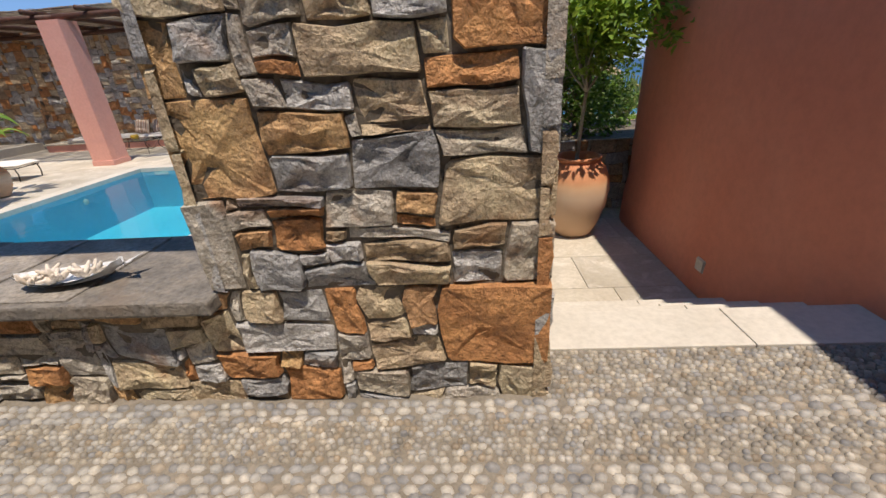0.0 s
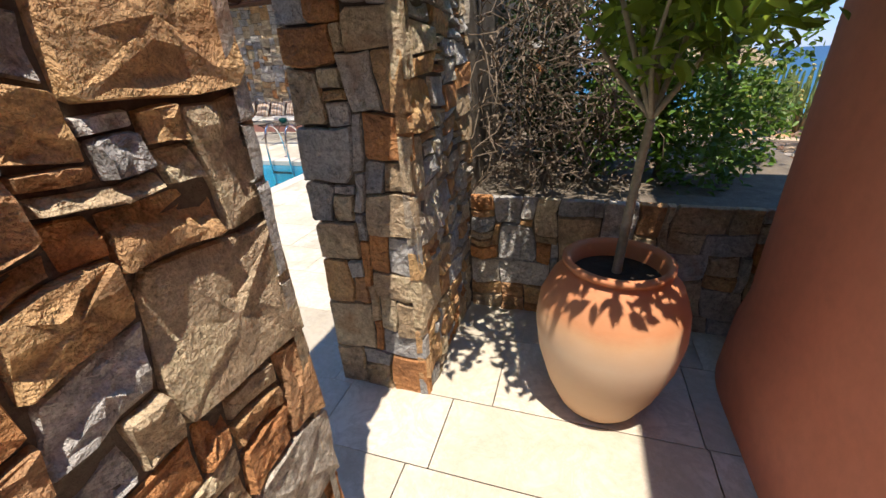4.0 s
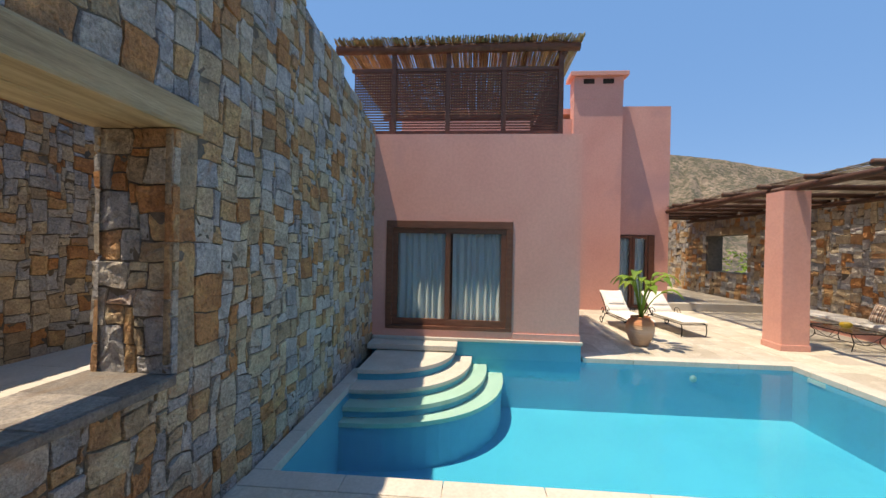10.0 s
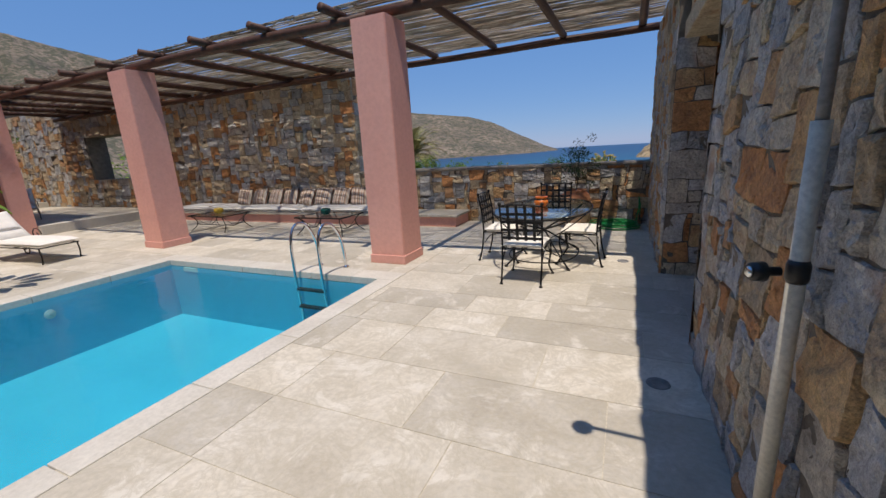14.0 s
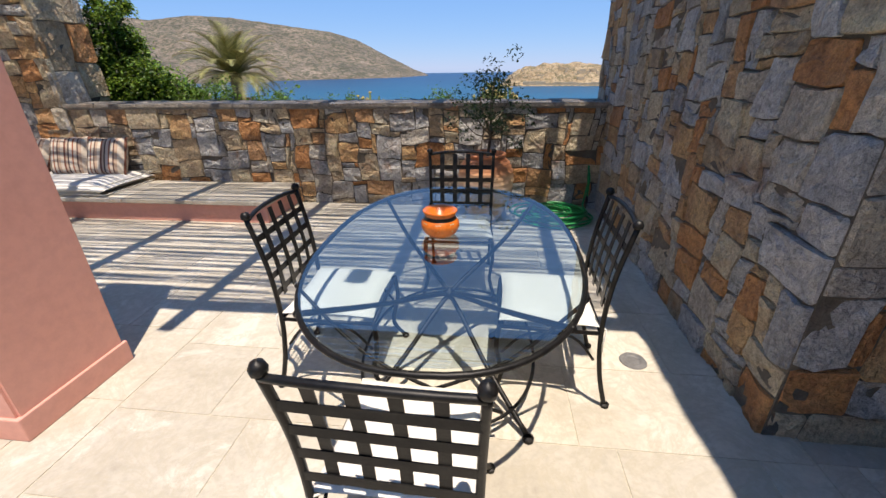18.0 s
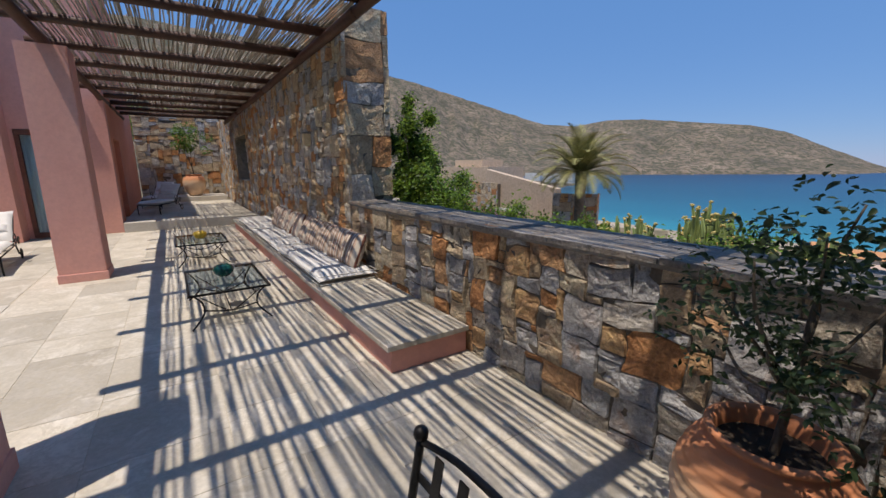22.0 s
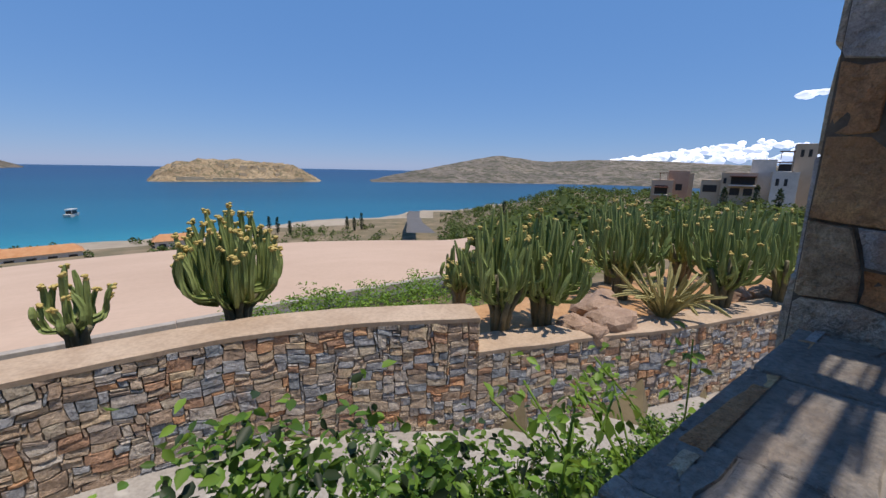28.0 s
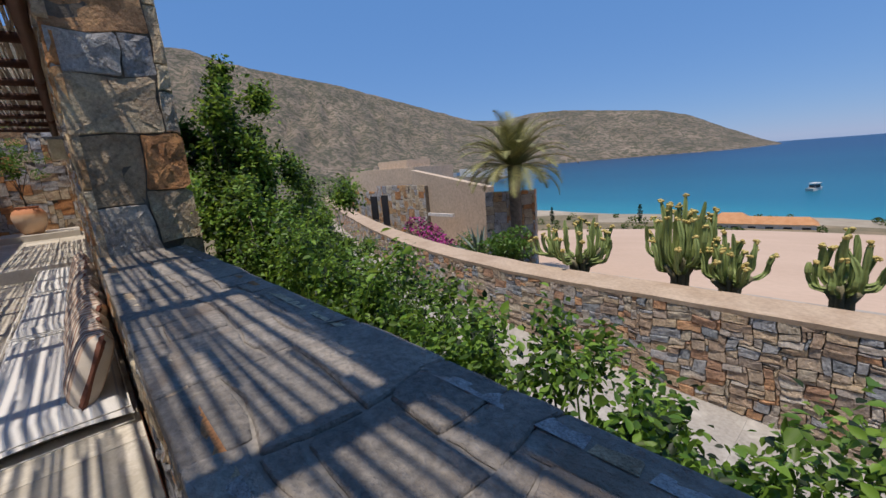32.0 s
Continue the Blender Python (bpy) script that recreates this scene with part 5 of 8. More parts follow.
stone_face(t, [(0, -2.2, 5.1, 0.4)], along(-27.2, 28.2, 1, 0, 0, -1), 0.3, 75)
box("window", -21.7, 27.0, -1.3, -21.1, 27.04, 0.3, M["dark"], t)
box("window", -24.6, 28.14, -1.3, -23.9, 28.18, 0.1, M["dark"], t)
t = thing("gate_pillar", "square rubble stone pillar beside the palm", "pillar", at=pose(-12.1, 26.2, -2.2, 0, 0, 30))
core("core", -0.95, -0.35, 0, 0.75, 0.35, 2.75, t)
stone_face(t, [(0, 0, 1.7, 2.8)], lambda u, v, d: (-0.95 + u, -0.35 - d, v), 0.28, 71, near=lambda u, v: True)
stone_face(t, [(0, 0, 0.7, 2.8)], lambda u, v, d: (0.75 + d, -0.35 + u, v), 0.28, 72)
t = thing("garden_ramp_wall", "smooth beige sloping wall between the villa and the pillar", "wall")
rv = [(x, y + dy, z) for x, y, top in ((-19.6, 27.6, 1.5), (-13.3, 26.2, 0.72)) for dy in (0, 0.35) for z in (-2.3, top)]
solid("wall", rv, [(0, 4, 5, 1), (2, 3, 7, 6), (1, 5, 7, 3), (0, 1, 3, 2), (4, 6, 7, 5)], M["beige"], t)
box("coping", -16.9, 26.2, -0.5, -15.3, 26.3, -0.38, M["white"], t)

# scattered dry-land scrub, trees and far woods
nrs = np.random.RandomState(4)
far = []
for _ in range(620):
    b = nrs.uniform(-84, -37)
    d = nrs.uniform(20, 175) if b < -44 else nrs.uniform(62, 175)
    if -36.5 < b < -29:
        continue
    r = nrs.uniform(0.8, 1.9)
    x, y, _ = bear(b, d, 0)
    far.append((x, y, land_z(b, d) + r * 0.6, r))
for _ in range(120):
    b, d = nrs.uniform(-31, 44), nrs.uniform(88, 134)
    x, y, _ = bear(b, d, 0)
    far.append((x, y, land_z(b, d) + 0.6, nrs.uniform(0.5, 1.3) * (1.6 if b < -12 else 1)))
pts = np.concatenate([clumps(nrs, [(x, y, z)], r, 90 if (x - OX) ** 2 + (y - OY) ** 2 < 8000 else 60, 0.8) for x, y, z, r in far])
leaf_mesh("woods", pts, 0.5, M["leaf_far"], None, "dense green scrub and trees on the slope", 0.1, 5, 0.8, "stuff")
cyp = [(b, d) for b, d in ((-14, 122), (-15, 124), (-16.5, 121), (-24, 126), (-25, 124), (-26, 127), (22, 118), (17.5, 121), (33, 118), (-46, 100), (-72, 92), (-75, 90), (-77, 88), (-12, 124))]
for b, d in cyp:
    x, y, _ = bear(b, d, 0)
    h = nrs.uniform(3.5, 5)
    t = thing("cypress", "slim dark green cypress tree", "tree", group="far cypresses", at=pose(x, y, land_z(b, d)))
    zz = nrs.uniform(0, 1, 260)
    rr = 0.55 * np.sin(np.pi * np.clip(zz * 0.9 + 0.1, 0, 1)) * nrs.uniform(0.5, 1, 260)
    an = nrs.uniform(0, 6.28, 260)
    leaf_mesh("crown", np.stack([rr * np.cos(an), rr * np.sin(an), 0.3 + zz * h], 1), 0.45, M["leaf_dark"], t, droop=-0.6, seed=int(nrs.randint(999)))
    bar("trunk", [(0, 0, -0.3), (0, 0, h * 0.8)], [0.12, 0.04], M["bark"], t, 6)
# white village dots at the foot of the mountain
t = thing("village", "white houses at the foot of the mountain", "village")
for _ in range(46):
    b = nrs.uniform(38, 58)
    d = nrs.uniform(330, 480)
    x, y, _ = bear(b, d, 0)
    el = nrs.uniform(-1.95, -1.25)
    w = nrs.uniform(2.5, 5.5)
    z = 1.7 + d * math.tan(radians(el))
    ob = box("house_block", x - w, y - w * 0.6, z - 3, x + w, y + w * 0.6, z + nrs.uniform(1.0, 2.6), M["white"], t)
hill("backdrop_4", "green coastal strip with a village", M["hill"], [(36, -2.6), (42, -1.9), (50, -1.6), (60, -1.3), (75, -0.8), (95, -0.5)], [(36, 300), (60, 260), (95, 240)], [(36, 520), (60, 560), (95, 560)], -3, 21, 0.4)
# low clouds over the eastern headland
cm = bpy.data.materials.new("sunlit cloud with own glow")
cm.use_nodes = True
cb = cm.node_tree.nodes["Principled BSDF"]
cb.inputs["Base Color"].default_value, cb.inputs["Roughness"].default_value = (0.9, 0.9, 0.92, 1), 1.0
# a bluish glow is added to the puffs for light scattered inside them
cb.inputs["Emission Color"].default_value, cb.inputs["Emission Strength"].default_value = (0.8, 0.87, 1.0, 1), 0.45
crs = np.random.RandomState(9)
CLOUDS = (([-88, -80, -76, -74, -70, -66, -62, -59], [1.4, 2.6, 4.2, 3.6, 3.1, 2.3, 1.7, 1.2], 1.0, 190), ([-85, -82.5, -80, -77], [7.9, 8.6, 8.4, 8.1], 7.9, 26))
for bs, tops, foot, nn in CLOUDS:
    vs, fs = [], []
    for _ in range(nn):
        b = crs.uniform(bs[0], bs[-1])
        top = float(np.interp(b, bs, tops)) + 0.25 * noise.noise((b * 0.9, 0, 0))
        q = crs.uniform(0, 1) ** 0.7
        e = foot + max(0.0, top - foot) * q
        d, r = 3000 + 120 * crs.normal(), (13 + 17 * (1 - q) ** 0.6) * crs.uniform(0.7, 1.15)
        c = Vector(bear(b, d, 1.7 + d * math.tan(radians(e))))
        lv, lf = lathe([(0.02, -1), (0.6, -0.75), (0.95, -0.25), (0.98, 0.2), (0.75, 0.65), (0.4, 0.92), (0.02, 1)], 12, 0.15)
        o = len(vs)
        vs += [(c.x + r * 1.35 * px, c.y + r * 1.35 * py, c.z + r * 0.8 * pz) for px, py, pz in lv]
        fs += [tuple(i + o for i in q_) for q_ in lf]
    tagged(solid("backdrop_5", vs, fs, cm, smooth=True), "small white clouds low over the headland", "cloud", kind="structure")

# ---- pergola ----
perg = thing("pergola", "wooden pergola with a reed mat roof over the terrace", "pergola")
rng = random.Random(12)


def pole(name, a, b, r, mat, parent, wob=0.012):
    pts = []
    for i in range(7):
        t = i / 6
        pts.append(tuple(Vector(a).lerp(Vector(b), t) + Vector((rng.uniform(-wob, wob), rng.uniform(-wob, wob), rng.uniform(-wob, wob)))))
    return bar(name, pts, [r * rng.uniform(0.9, 1.08) for _ in pts], mat, parent, 8)


PX0, PX1 = -20.4, -0.62
pole("front_beam", (-16.6, 11.40, 3.44), (-9.7, 11.42, 3.44), 0.075, M["wood_beam"], perg)
pole("front_beam", (-9.8, 11.4, 3.44), (-4.2, 11.47, 3.44), 0.075, M["wood_beam"], perg)
pole("front_beam", (-4.4, 11.46, 3.44), (PX1 + 0.3, 11.5, 3.44), 0.075, M["wood_beam"], perg)
pole("front_beam", (PX0, 11.42, 3.44), (-16.5, 11.4, 3.44), 0.075, M["wood_beam"], perg)
for xa, xb in ((PX0, -16.4), (-16.5, -12.0), (-12.1, -6.4), (-6.5, PX1 + 0.3)):
    pole("back_beam", (xa, 14.72, 3.46), (xb, 14.72, 3.46), 0.07, M["wood_beam"], perg)
x = -0.95
k = 0
while x > PX0:
    pole("rafter", (x, 11.12, 3.55), (x + rng.uniform(-0.04, 0.04), 14.78, 3.55), 0.062, M["wood_beam"], perg, 0.008)
    x -= 1.33
    k += 1
sticks = []


def reed_row(y, x0, x1, skip, r0=0.008, r1=0.0115):
    """One row of reeds end to end, each a little askew."""
    xx = x0 - rng.uniform(0, 1.2)
    while xx < x1 - 0.1:
        l = rng.uniform(0.9, 2.7)
        if rng.random() > skip:
            a = Vector((max(xx, x0), y + rng.uniform(-0.026, 0.026), 3.63 + rng.uniform(-0.012, 0.014)))
            b = Vector((min(xx + l, x1), y + rng.uniform(-0.026, 0.026), 3.63 + rng.uniform(-0.012, 0.014)))
            if b.x - a.x > 0.3:
                m = a.lerp(b, 0.5) + Vector((0, rng.uniform(-0.012, 0.012), -0.012))
                r = rng.uniform(r0, r1)
                sticks.append(tube([a, m, b], [r, r, r * 0.8], 5, False, False))
        xx += l


y = 11.4
while y < 14.8:
    if y < 13.85:                        # bundles with open strips between them
        n, gap = rng.choice((3, 4, 4, 5, 6, 7)), rng.uniform(0.026, 0.046)
    elif y < 14.15:
        n, gap = rng.choice((1, 2)), rng.uniform(0.03, 0.05)
    else:
        n, gap = rng.choice((3, 4, 5, 6)), rng.uniform(0.03, 0.046)
    for j in range(n):
        reed_row(y + j * 0.019, PX0, PX1, 0.04)
    y += n * 0.019 + gap
y = 13.87
while y < 14.8:                          # a second layer where the mat meets the high wall
    reed_row(y, PX0, -7.3, 0.1)
    y += rng.uniform(0.018, 0.034)
v, f = gather(sticks)
tagged(solid("reed_mat", v, f, M["reed_grey"], perg, "weathered split reed matting"), kind="stuff")
# reed fringe along the pergola's front
fr_ = []
for _ in range(420):
    xx = rng.uniform(PX0, PX1)
    fr_.append(tube([(xx, 11.39, 3.63), (xx + rng.uniform(-0.3, 0.3), 11.41 + rng.uniform(-0.03, 0.03), 3.6 + rng.uniform(-0.03, 0.05))], 0.006, 4, False, False))
v, f = gather(fr_)
tagged(solid("reed_edge", v, f, M["reed_grey"], perg), kind="stuff")

# ---- roof screen over the pool house ----
scr = thing("roof_pergola", "dark lattice screen under a golden reed roof", "pergola")
posts = (3.05, 4.12, 5.2, 6.28)
for yy in posts:
    box("post", HX - 0.16, yy - 0.045, 4.22, HX - 0.07, yy + 0.045, 5.84, M["wood_dark"], scr)
for z in (4.25, 5.47):
    box("rail", HX - 0.15, 2.2, z, HX - 0.08, 6.28, z + 0.06, M["wood_dark"], scr)
pole("beam", (HX - 0.05, 1.9, 5.88), (HX - 0.05, 6.62, 5.88), 0.085, M["wood_dark"], scr)
pole("beam", (-12.5, 1.9, 5.88), (-12.5, 6.4, 5.88), 0.08, M["wood_dark"], scr)
pole("beam", (-12.5, 6.32, 5.8), (HX - 0.05, 6.32, 5.8), 0.06, M["wood_dark"], scr)
for yy in (2.1, 6.3):
    box("post", -12.6, yy - 0.045, 4.1, -12.5, yy + 0.045, 5.84, M["wood_dark"], scr)
for y0, y1 in zip((2.2,) + posts[:-1], posts):
    bm = bmesh.new()
    z = 4.34
    while z < 5.46:
        box_bm(HX - 0.115, y0 + 0.05, z, HX - 0.1, y1 - 0.05, z + 0.03, bm=bm)
        z += 0.052
    part("slats", bm, M["wood_dark"], scr)
    bm = bmesh.new()
    yy = y0 + 0.06
    while yy < y1 - 0.05:
        box_bm(HX - 0.13, yy, 4.72, HX - 0.116, yy + 0.022, 5.46, bm=bm)
        yy += 0.05
    part("lattice", bm, M["wood_dark"], scr)
bm = bmesh.new()
xx = HX - 0.2
while xx > -12.4:
    box_bm(xx, 6.26, 4.25, xx + 0.022, 6.28, 5.46, bm=bm)
    xx -= 0.06
z = 4.3
while z < 5.46:
    box_bm(-12.4, 6.285, z, HX - 0.15, 6.3, z + 0.022, bm=bm)
    z += 0.06
part("lattice", bm, M["wood_dark"], scr)
bm = bmesh.new()
z = 4.3
while z < 5.46:
    box_bm(-12.58, 2.1, z, -12.56, 6.3, z + 0.035, bm=bm)
    z += 0.058
part("slats", bm, M["wood_dark"], scr)
st = []
yy = 1.9
while yy < 6.66:
    st.append(tube([(HX + 0.12 + rng.uniform(-0.06, 0.1), yy, 6.0 + rng.uniform(-0.02, 0.02)), (-10.4, yy + rng.uniform(-0.03, 0.03), 5.985), (-12.8, yy + rng.uniform(-0.03, 0.03), 6.0)], rng.uniform(0.009, 0.014), 5, False, False))
    yy += rng.uniform(0.016, 0.03)
for _ in range(2):
    yy = 1.9
    while yy < 6.66:
        st.append(tube([(HX + 0.1 + rng.uniform(-0.08, 0.08), yy, 6.03), (-12.8, yy + rng.uniform(-0.04, 0.04), 6.03)], rng.uniform(0.008, 0.013), 5, False, False))
        yy += rng.uniform(0.03, 0.07)
v, f = gather(st)
tagged(solid("reed_roof", v, f, M["reed"], scr, "golden reed roof"), kind="stuff")

# ---- doors ----
gm = bpy.data.materials.new("window glass")
gm.use_nodes = True
nt = gm.node_tree
nt.nodes.clear()
tr, gl, fr, mx, o = (nt.nodes.new(n) for n in ("ShaderNodeBsdfTransparent", "ShaderNodeBsdfGlossy", "ShaderNodeFresnel", "ShaderNodeMixShader", "ShaderNodeOutputMaterial"))
tr.inputs["Color"].default_value = (0.92, 0.97, 0.98, 1)
gl.inputs["Roughness"].default_value = 0.0
fr.inputs["IOR"].default_value = 1.5
nt.links.new(fr.outputs[0], mx.inputs[0])
nt.links.new(tr.outputs[0], mx.inputs[1])
nt.links.new(gl.outputs[0], mx.inputs[2])
nt.links.new(mx.outputs[0], o.inputs["Surface"])
M["glass"] = gm
M["glass_clear"] = bpy.data.materials.new("inner glass")
M["glass_clear"].use_nodes = True
nt = M["glass_clear"].node_tree
nt.nodes.clear()
tr, o = nt.nodes.new("ShaderNodeBsdfTransparent"), nt.nodes.new("ShaderNodeOutputMaterial")
tr.inputs["Color"].default_value = (0.93, 0.97, 0.97, 1)
nt.links.new(tr.outputs[0], o.inputs["Surface"])


def glazed(ob, axis):
    """The outer face mirrors, the other faces of the sheet only let light through."""
    ob.data.materials.append(M["glass_clear"])
    for p_ in ob.data.polygons:
        p_.material_index = 0 if p_.normal[axis] > 0.9 else 1
    ob.visible_shadow = False
    return ob
M["curtain"] = surface("pale blue voile", [(0.3, (0.76, 0.85, 0.87)), (0.7, (0.82, 0.89, 0.9))], 3, 90, 0.9, 0.05)


def pane(name, x, y0, z0, y1, z1, parent):
    ob = box(name, x - 0.006, y0, z0, x + 0.006, y1, z1, M["glass"], parent)
    return glazed(ob, 0)


def curtain(x, y0, y1, z0, z1, parent):
    vs, fs = [], []
    n = 90
    for i in range(n + 1):
        y = y0 + (y1 - y0) * i / n
        for z in (z0, (z0 + z1) / 2, z1):
            vs.append((x + 0.04 * math.sin(i * 0.6 + 0.8 * math.sin(i * 0.21)) * (1 if z < z1 else 0.7), y + 0.01 * math.sin(i + z), z))
    for i in range(n):
        for k in range(2):
            fs.append((3 * i + k, 3 * i + 3 + k, 3 * i + 4 + k, 3 * i + 1 + k))
    return solid("curtain", vs, fs, M["curtain"], parent, "pale blue voile curtain", True)


door = thing("door_1", "dark brown sliding glass door with drawn voile curtains", "glass door", "structure")
fx0, fx1 = HX - 0.12, HX + 0.02
box("frame", fx0, DY0, DZ1 - 0.14, fx1, DY1, DZ1, M["wood_dark"], door, 0.006)
box("frame", fx0, DY0, DZ0, fx1, DY1, DZ0 + 0.07, M["wood_dark"], door, 0.006)
for a, b in ((DY0, DY0 + 0.12), (DY1 - 0.12, DY1)):
    box("frame", fx0, a, DZ0 + 0.07, fx1, b, DZ1 - 0.14, M["wood_dark"], door, 0.006)
mid = (DY0 + DY1) / 2
for a, b, x in ((DY0 + 0.12, mid + 0.07, HX - 0.06), (mid - 0.07, DY1 - 0.12, HX - 0.02)):
    leaf = thing("leaf", "", "")
    leaf.parent = door
    for n_, q in (("rail", (a, DZ0 + 0.07, b, DZ0 + 0.2)), ("rail", (a, DZ1 - 0.24, b, DZ1 - 0.14)), ("stile", (a, DZ0 + 0.2, a + 0.1, DZ1 - 0.24)), ("stile", (b - 0.1, DZ0 + 0.2, b, DZ1 - 0.24))):
        box(n_, x - 0.02, q[0], q[1], x + 0.02, q[2], q[3], M["wood_dark"], leaf, 0.004)
    pane("pane", x, a + 0.09, DZ0 + 0.19, b - 0.09, DZ1 - 0.23, leaf)
curtain(HX - 0.135, DY0 + 0.1, mid + 0.02, DZ0 + 0.05, DZ1 - 0.1, door)
curtain(HX - 0.135, mid + 0.05, DY1 - 0.08, DZ0 + 0.05, DZ1 - 0.1, door)
room = thing("wall_room", "dim plain room behind the glass door", "room", "structure")
for q in ((-12.5, 2.72, 0.3, -12.4, 6.3, 3.0), (-12.5, 2.2, 0.3, HX - 0.36, 2.3, 3.0), (-12.5, 2.2, 0.25, HX - 0.36, 6.3, 0.32), (-12.5, 2.2, 2.9, HX - 0.36, 6.3, 3.0)):
    box("panel", *q, M["white"], room)
door2 = thing("door_2", "narrow dark brown glazed door with a louvred shutter", "door", "structure")
CXW = -15.2
for a, b in ((9.71, 10.22), (10.24, 10.75)):
    for q in ((a, 0.02, b, 0.14), (a, 2.48, b, 2.6), (a, 0.14, a + 0.08, 2.48), (b - 0.08, 0.14, b, 2.48)):
        box("frame", CXW - 0.1, q[0], q[1], CXW + 0.02, q[2], q[3], M["wood_dark"], door2, 0.004)
    pane("pane", CXW - 0.03, a + 0.07, 0.13, b - 0.07, 2.49, door2)
curtain(CXW - 0.2, 9.74, 10.75, 0.05, 2.6, door2)
box("shutter", CXW - 0.06, 10.77, 0.1, CXW + 0.03, 10.98, 2.6, M["wood_dark"], door2, 0.006)
bm = bmesh.new()
for i in range(34):
    box_bm(CXW + 0.03, 10.8, 0.16 + i * 0.07, CXW + 0.04, 10.95, 0.205 + i * 0.07, bm=bm)
part("louvres", bm, M["wood_dark"], door2)
# slatted door in the east wall
M["wood_red"] = surface("reddish brown slatted wood", [(0.3, (0.13, 0.045, 0.025)), (0.7, (0.2, 0.075, 0.04))], 4, 40, 0.6, 0.2, 0.006, stretch=(3, 3, 0.5))
door3 = thing("door_3", "tall reddish brown trellis door in the stone wall", "door", "structure")
for q in ((9.68, 0.02, 9.78, 2.6), (11.44, 0.02, 11.54, 2.6), (10.62, 0.02, 10.72, 2.6)):
    box("stile", -0.12, q[0], q[1], -0.05, q[2], q[3], M["wood_red"], door3, 0.004)
for z in (0.02, 1.25, 2.52):
    box("rail", -0.125, 9.68, z, -0.045, 11.54, z + 0.09, M["wood_red"], door3, 0.004)
bm = bmesh.new()
yy = 9.78
while yy < 11.44:
    box_bm(-0.1, yy, 0.1, -0.085, yy + 0.03, 2.55, bm=bm)
    yy += 0.047
part("slats", bm, M["wood_red"], door3)
bm = bmesh.new()
z = 0.12
while z < 2.55:
    box_bm(-0.084, 9.78, z, -0.07, 11.44, z + 0.03, bm=bm)
    z += 0.047
part("slats", bm, M["wood_red"], door3)

# ---- bench, cushions, pillows ----
bench = thing("bench", "long low built-in bench of pink render with stone slab top", "bench")
box("front", -14.2, 14.02, 0.0, -4.32, 14.79, 0.215, M["pink"], bench, 0.01)
x = -14.25
while x < -4.3:
    w = min(rng.uniform(0.7, 1.0), -4.27 - x)
    box("slab", x + 0.003, 13.97, 0.215, x + w - 0.003, 14.785, 0.262, M["slab"], bench, 0.006)
    x += w


def striped(name, base, stripes, scale, axis):
    m = bpy.data.materials.new(name)
    m.use_nodes = True
    nt = m.node_tree
    b = nt.nodes["Principled BSDF"]
    tc, sp = nt.nodes.new("ShaderNodeTexCoord"), nt.nodes.new("ShaderNodeSeparateXYZ")
    nt.links.new(tc.outputs["Object"], sp.inputs[0])
    mu, fc = nt.nodes.new("ShaderNodeMath"), nt.nodes.new("ShaderNodeMath")
    mu.operation, fc.operation = "MULTIPLY_ADD", "FRACT"
    mu.inputs[1].default_value, mu.inputs[2].default_value = scale, 10.2
    nt.links.new(sp.outputs[axis], mu.inputs[0])
    nt.links.new(mu.outputs[0], fc.inputs[0])
    col = ramp(nt, stripes, fc.outputs[0], True)
    col = mixed(nt, "MULTIPLY", 0.3, col, ramp(nt, [(0.3, (0.55, 0.55, 0.55)), (0.7, (1, 1, 1))], noise_out(nt, tc.outputs["Object"], 160, 2.0)))
    nt.links.new(col, b.inputs["Base Color"])
    b.inputs["Roughness"].default_value = 0.95
    bp = nt.nodes.new("ShaderNodeBump")
    bp.inputs["Strength"].default_value, bp.inputs["Distance"].default_value = 0.25, 0.02
    nt.links.new(noise_out(nt, tc.outputs["Object"], 14, 4.0, 0.6, 0.5), bp.inputs["Height"])
    nt.links.new(bp.outputs["Normal"], b.inputs["Normal"])
    return m


M["pillow"] = striped("brown and cream striped weave", None, [(0.0, (0.62, 0.55, 0.46)), (0.16, (0.19, 0.075, 0.05)), (0.26, (0.55, 0.42, 0.32)), (0.36, (0.09, 0.06, 0.06)), (0.44, (0.64, 0.57, 0.48)), (0.58, (0.33, 0.12, 0.07)), (0.66, (0.6, 0.52, 0.43)), (0.8, (0.13, 0.07, 0.06)), (0.87, (0.5, 0.36, 0.27))], 4.2, 0)
M["mattress"] = striped("white and pale grey striped canvas", None, [(0.0, (0.66, 0.65, 0.62)), (0.42, (0.46, 0.49, 0.53)), (0.5, (0.68, 0.67, 0.64)), (0.8, (0.55, 0.56, 0.58)), (0.86, (0.68, 0.67, 0.64))], 7.0, 1)


def soft(name, w, d, h, puff, mat, parent, seed=1, n=12):
    """A filled cushion: thick in the middle, pinched at the seams."""
    vs, fs = [], []
    for side in (1, -1):
        for j in range(n + 1):
            for i in range(n + 1):
                a, b = 2 * i / n - 1, 2 * j / n - 1
                k = ((1 - abs(a) ** puff) * (1 - abs(b) ** puff)) ** 0.42
                pin = 1 - 0.06 * (1 - abs(a * b) ** 2) * (abs(a) ** 8 + abs(b) ** 8)
                z = side * h / 2 * k + 0.02 * h * noise.noise((a * 2, b * 2, seed + side)) * k
                vs.append((a * w / 2 * pin, b * d / 2 * pin, z))
    m = (n + 1) ** 2
    for s in range(2):
        for j in range(n):
            for i in range(n):
                o = s * m + j * (n + 1) + i
                q = (o, o + 1, o + n + 2, o + n + 1)
                fs.append(q if s == 0 else q[::-1])
    return solid(name, vs, fs, mat, parent, "", True)


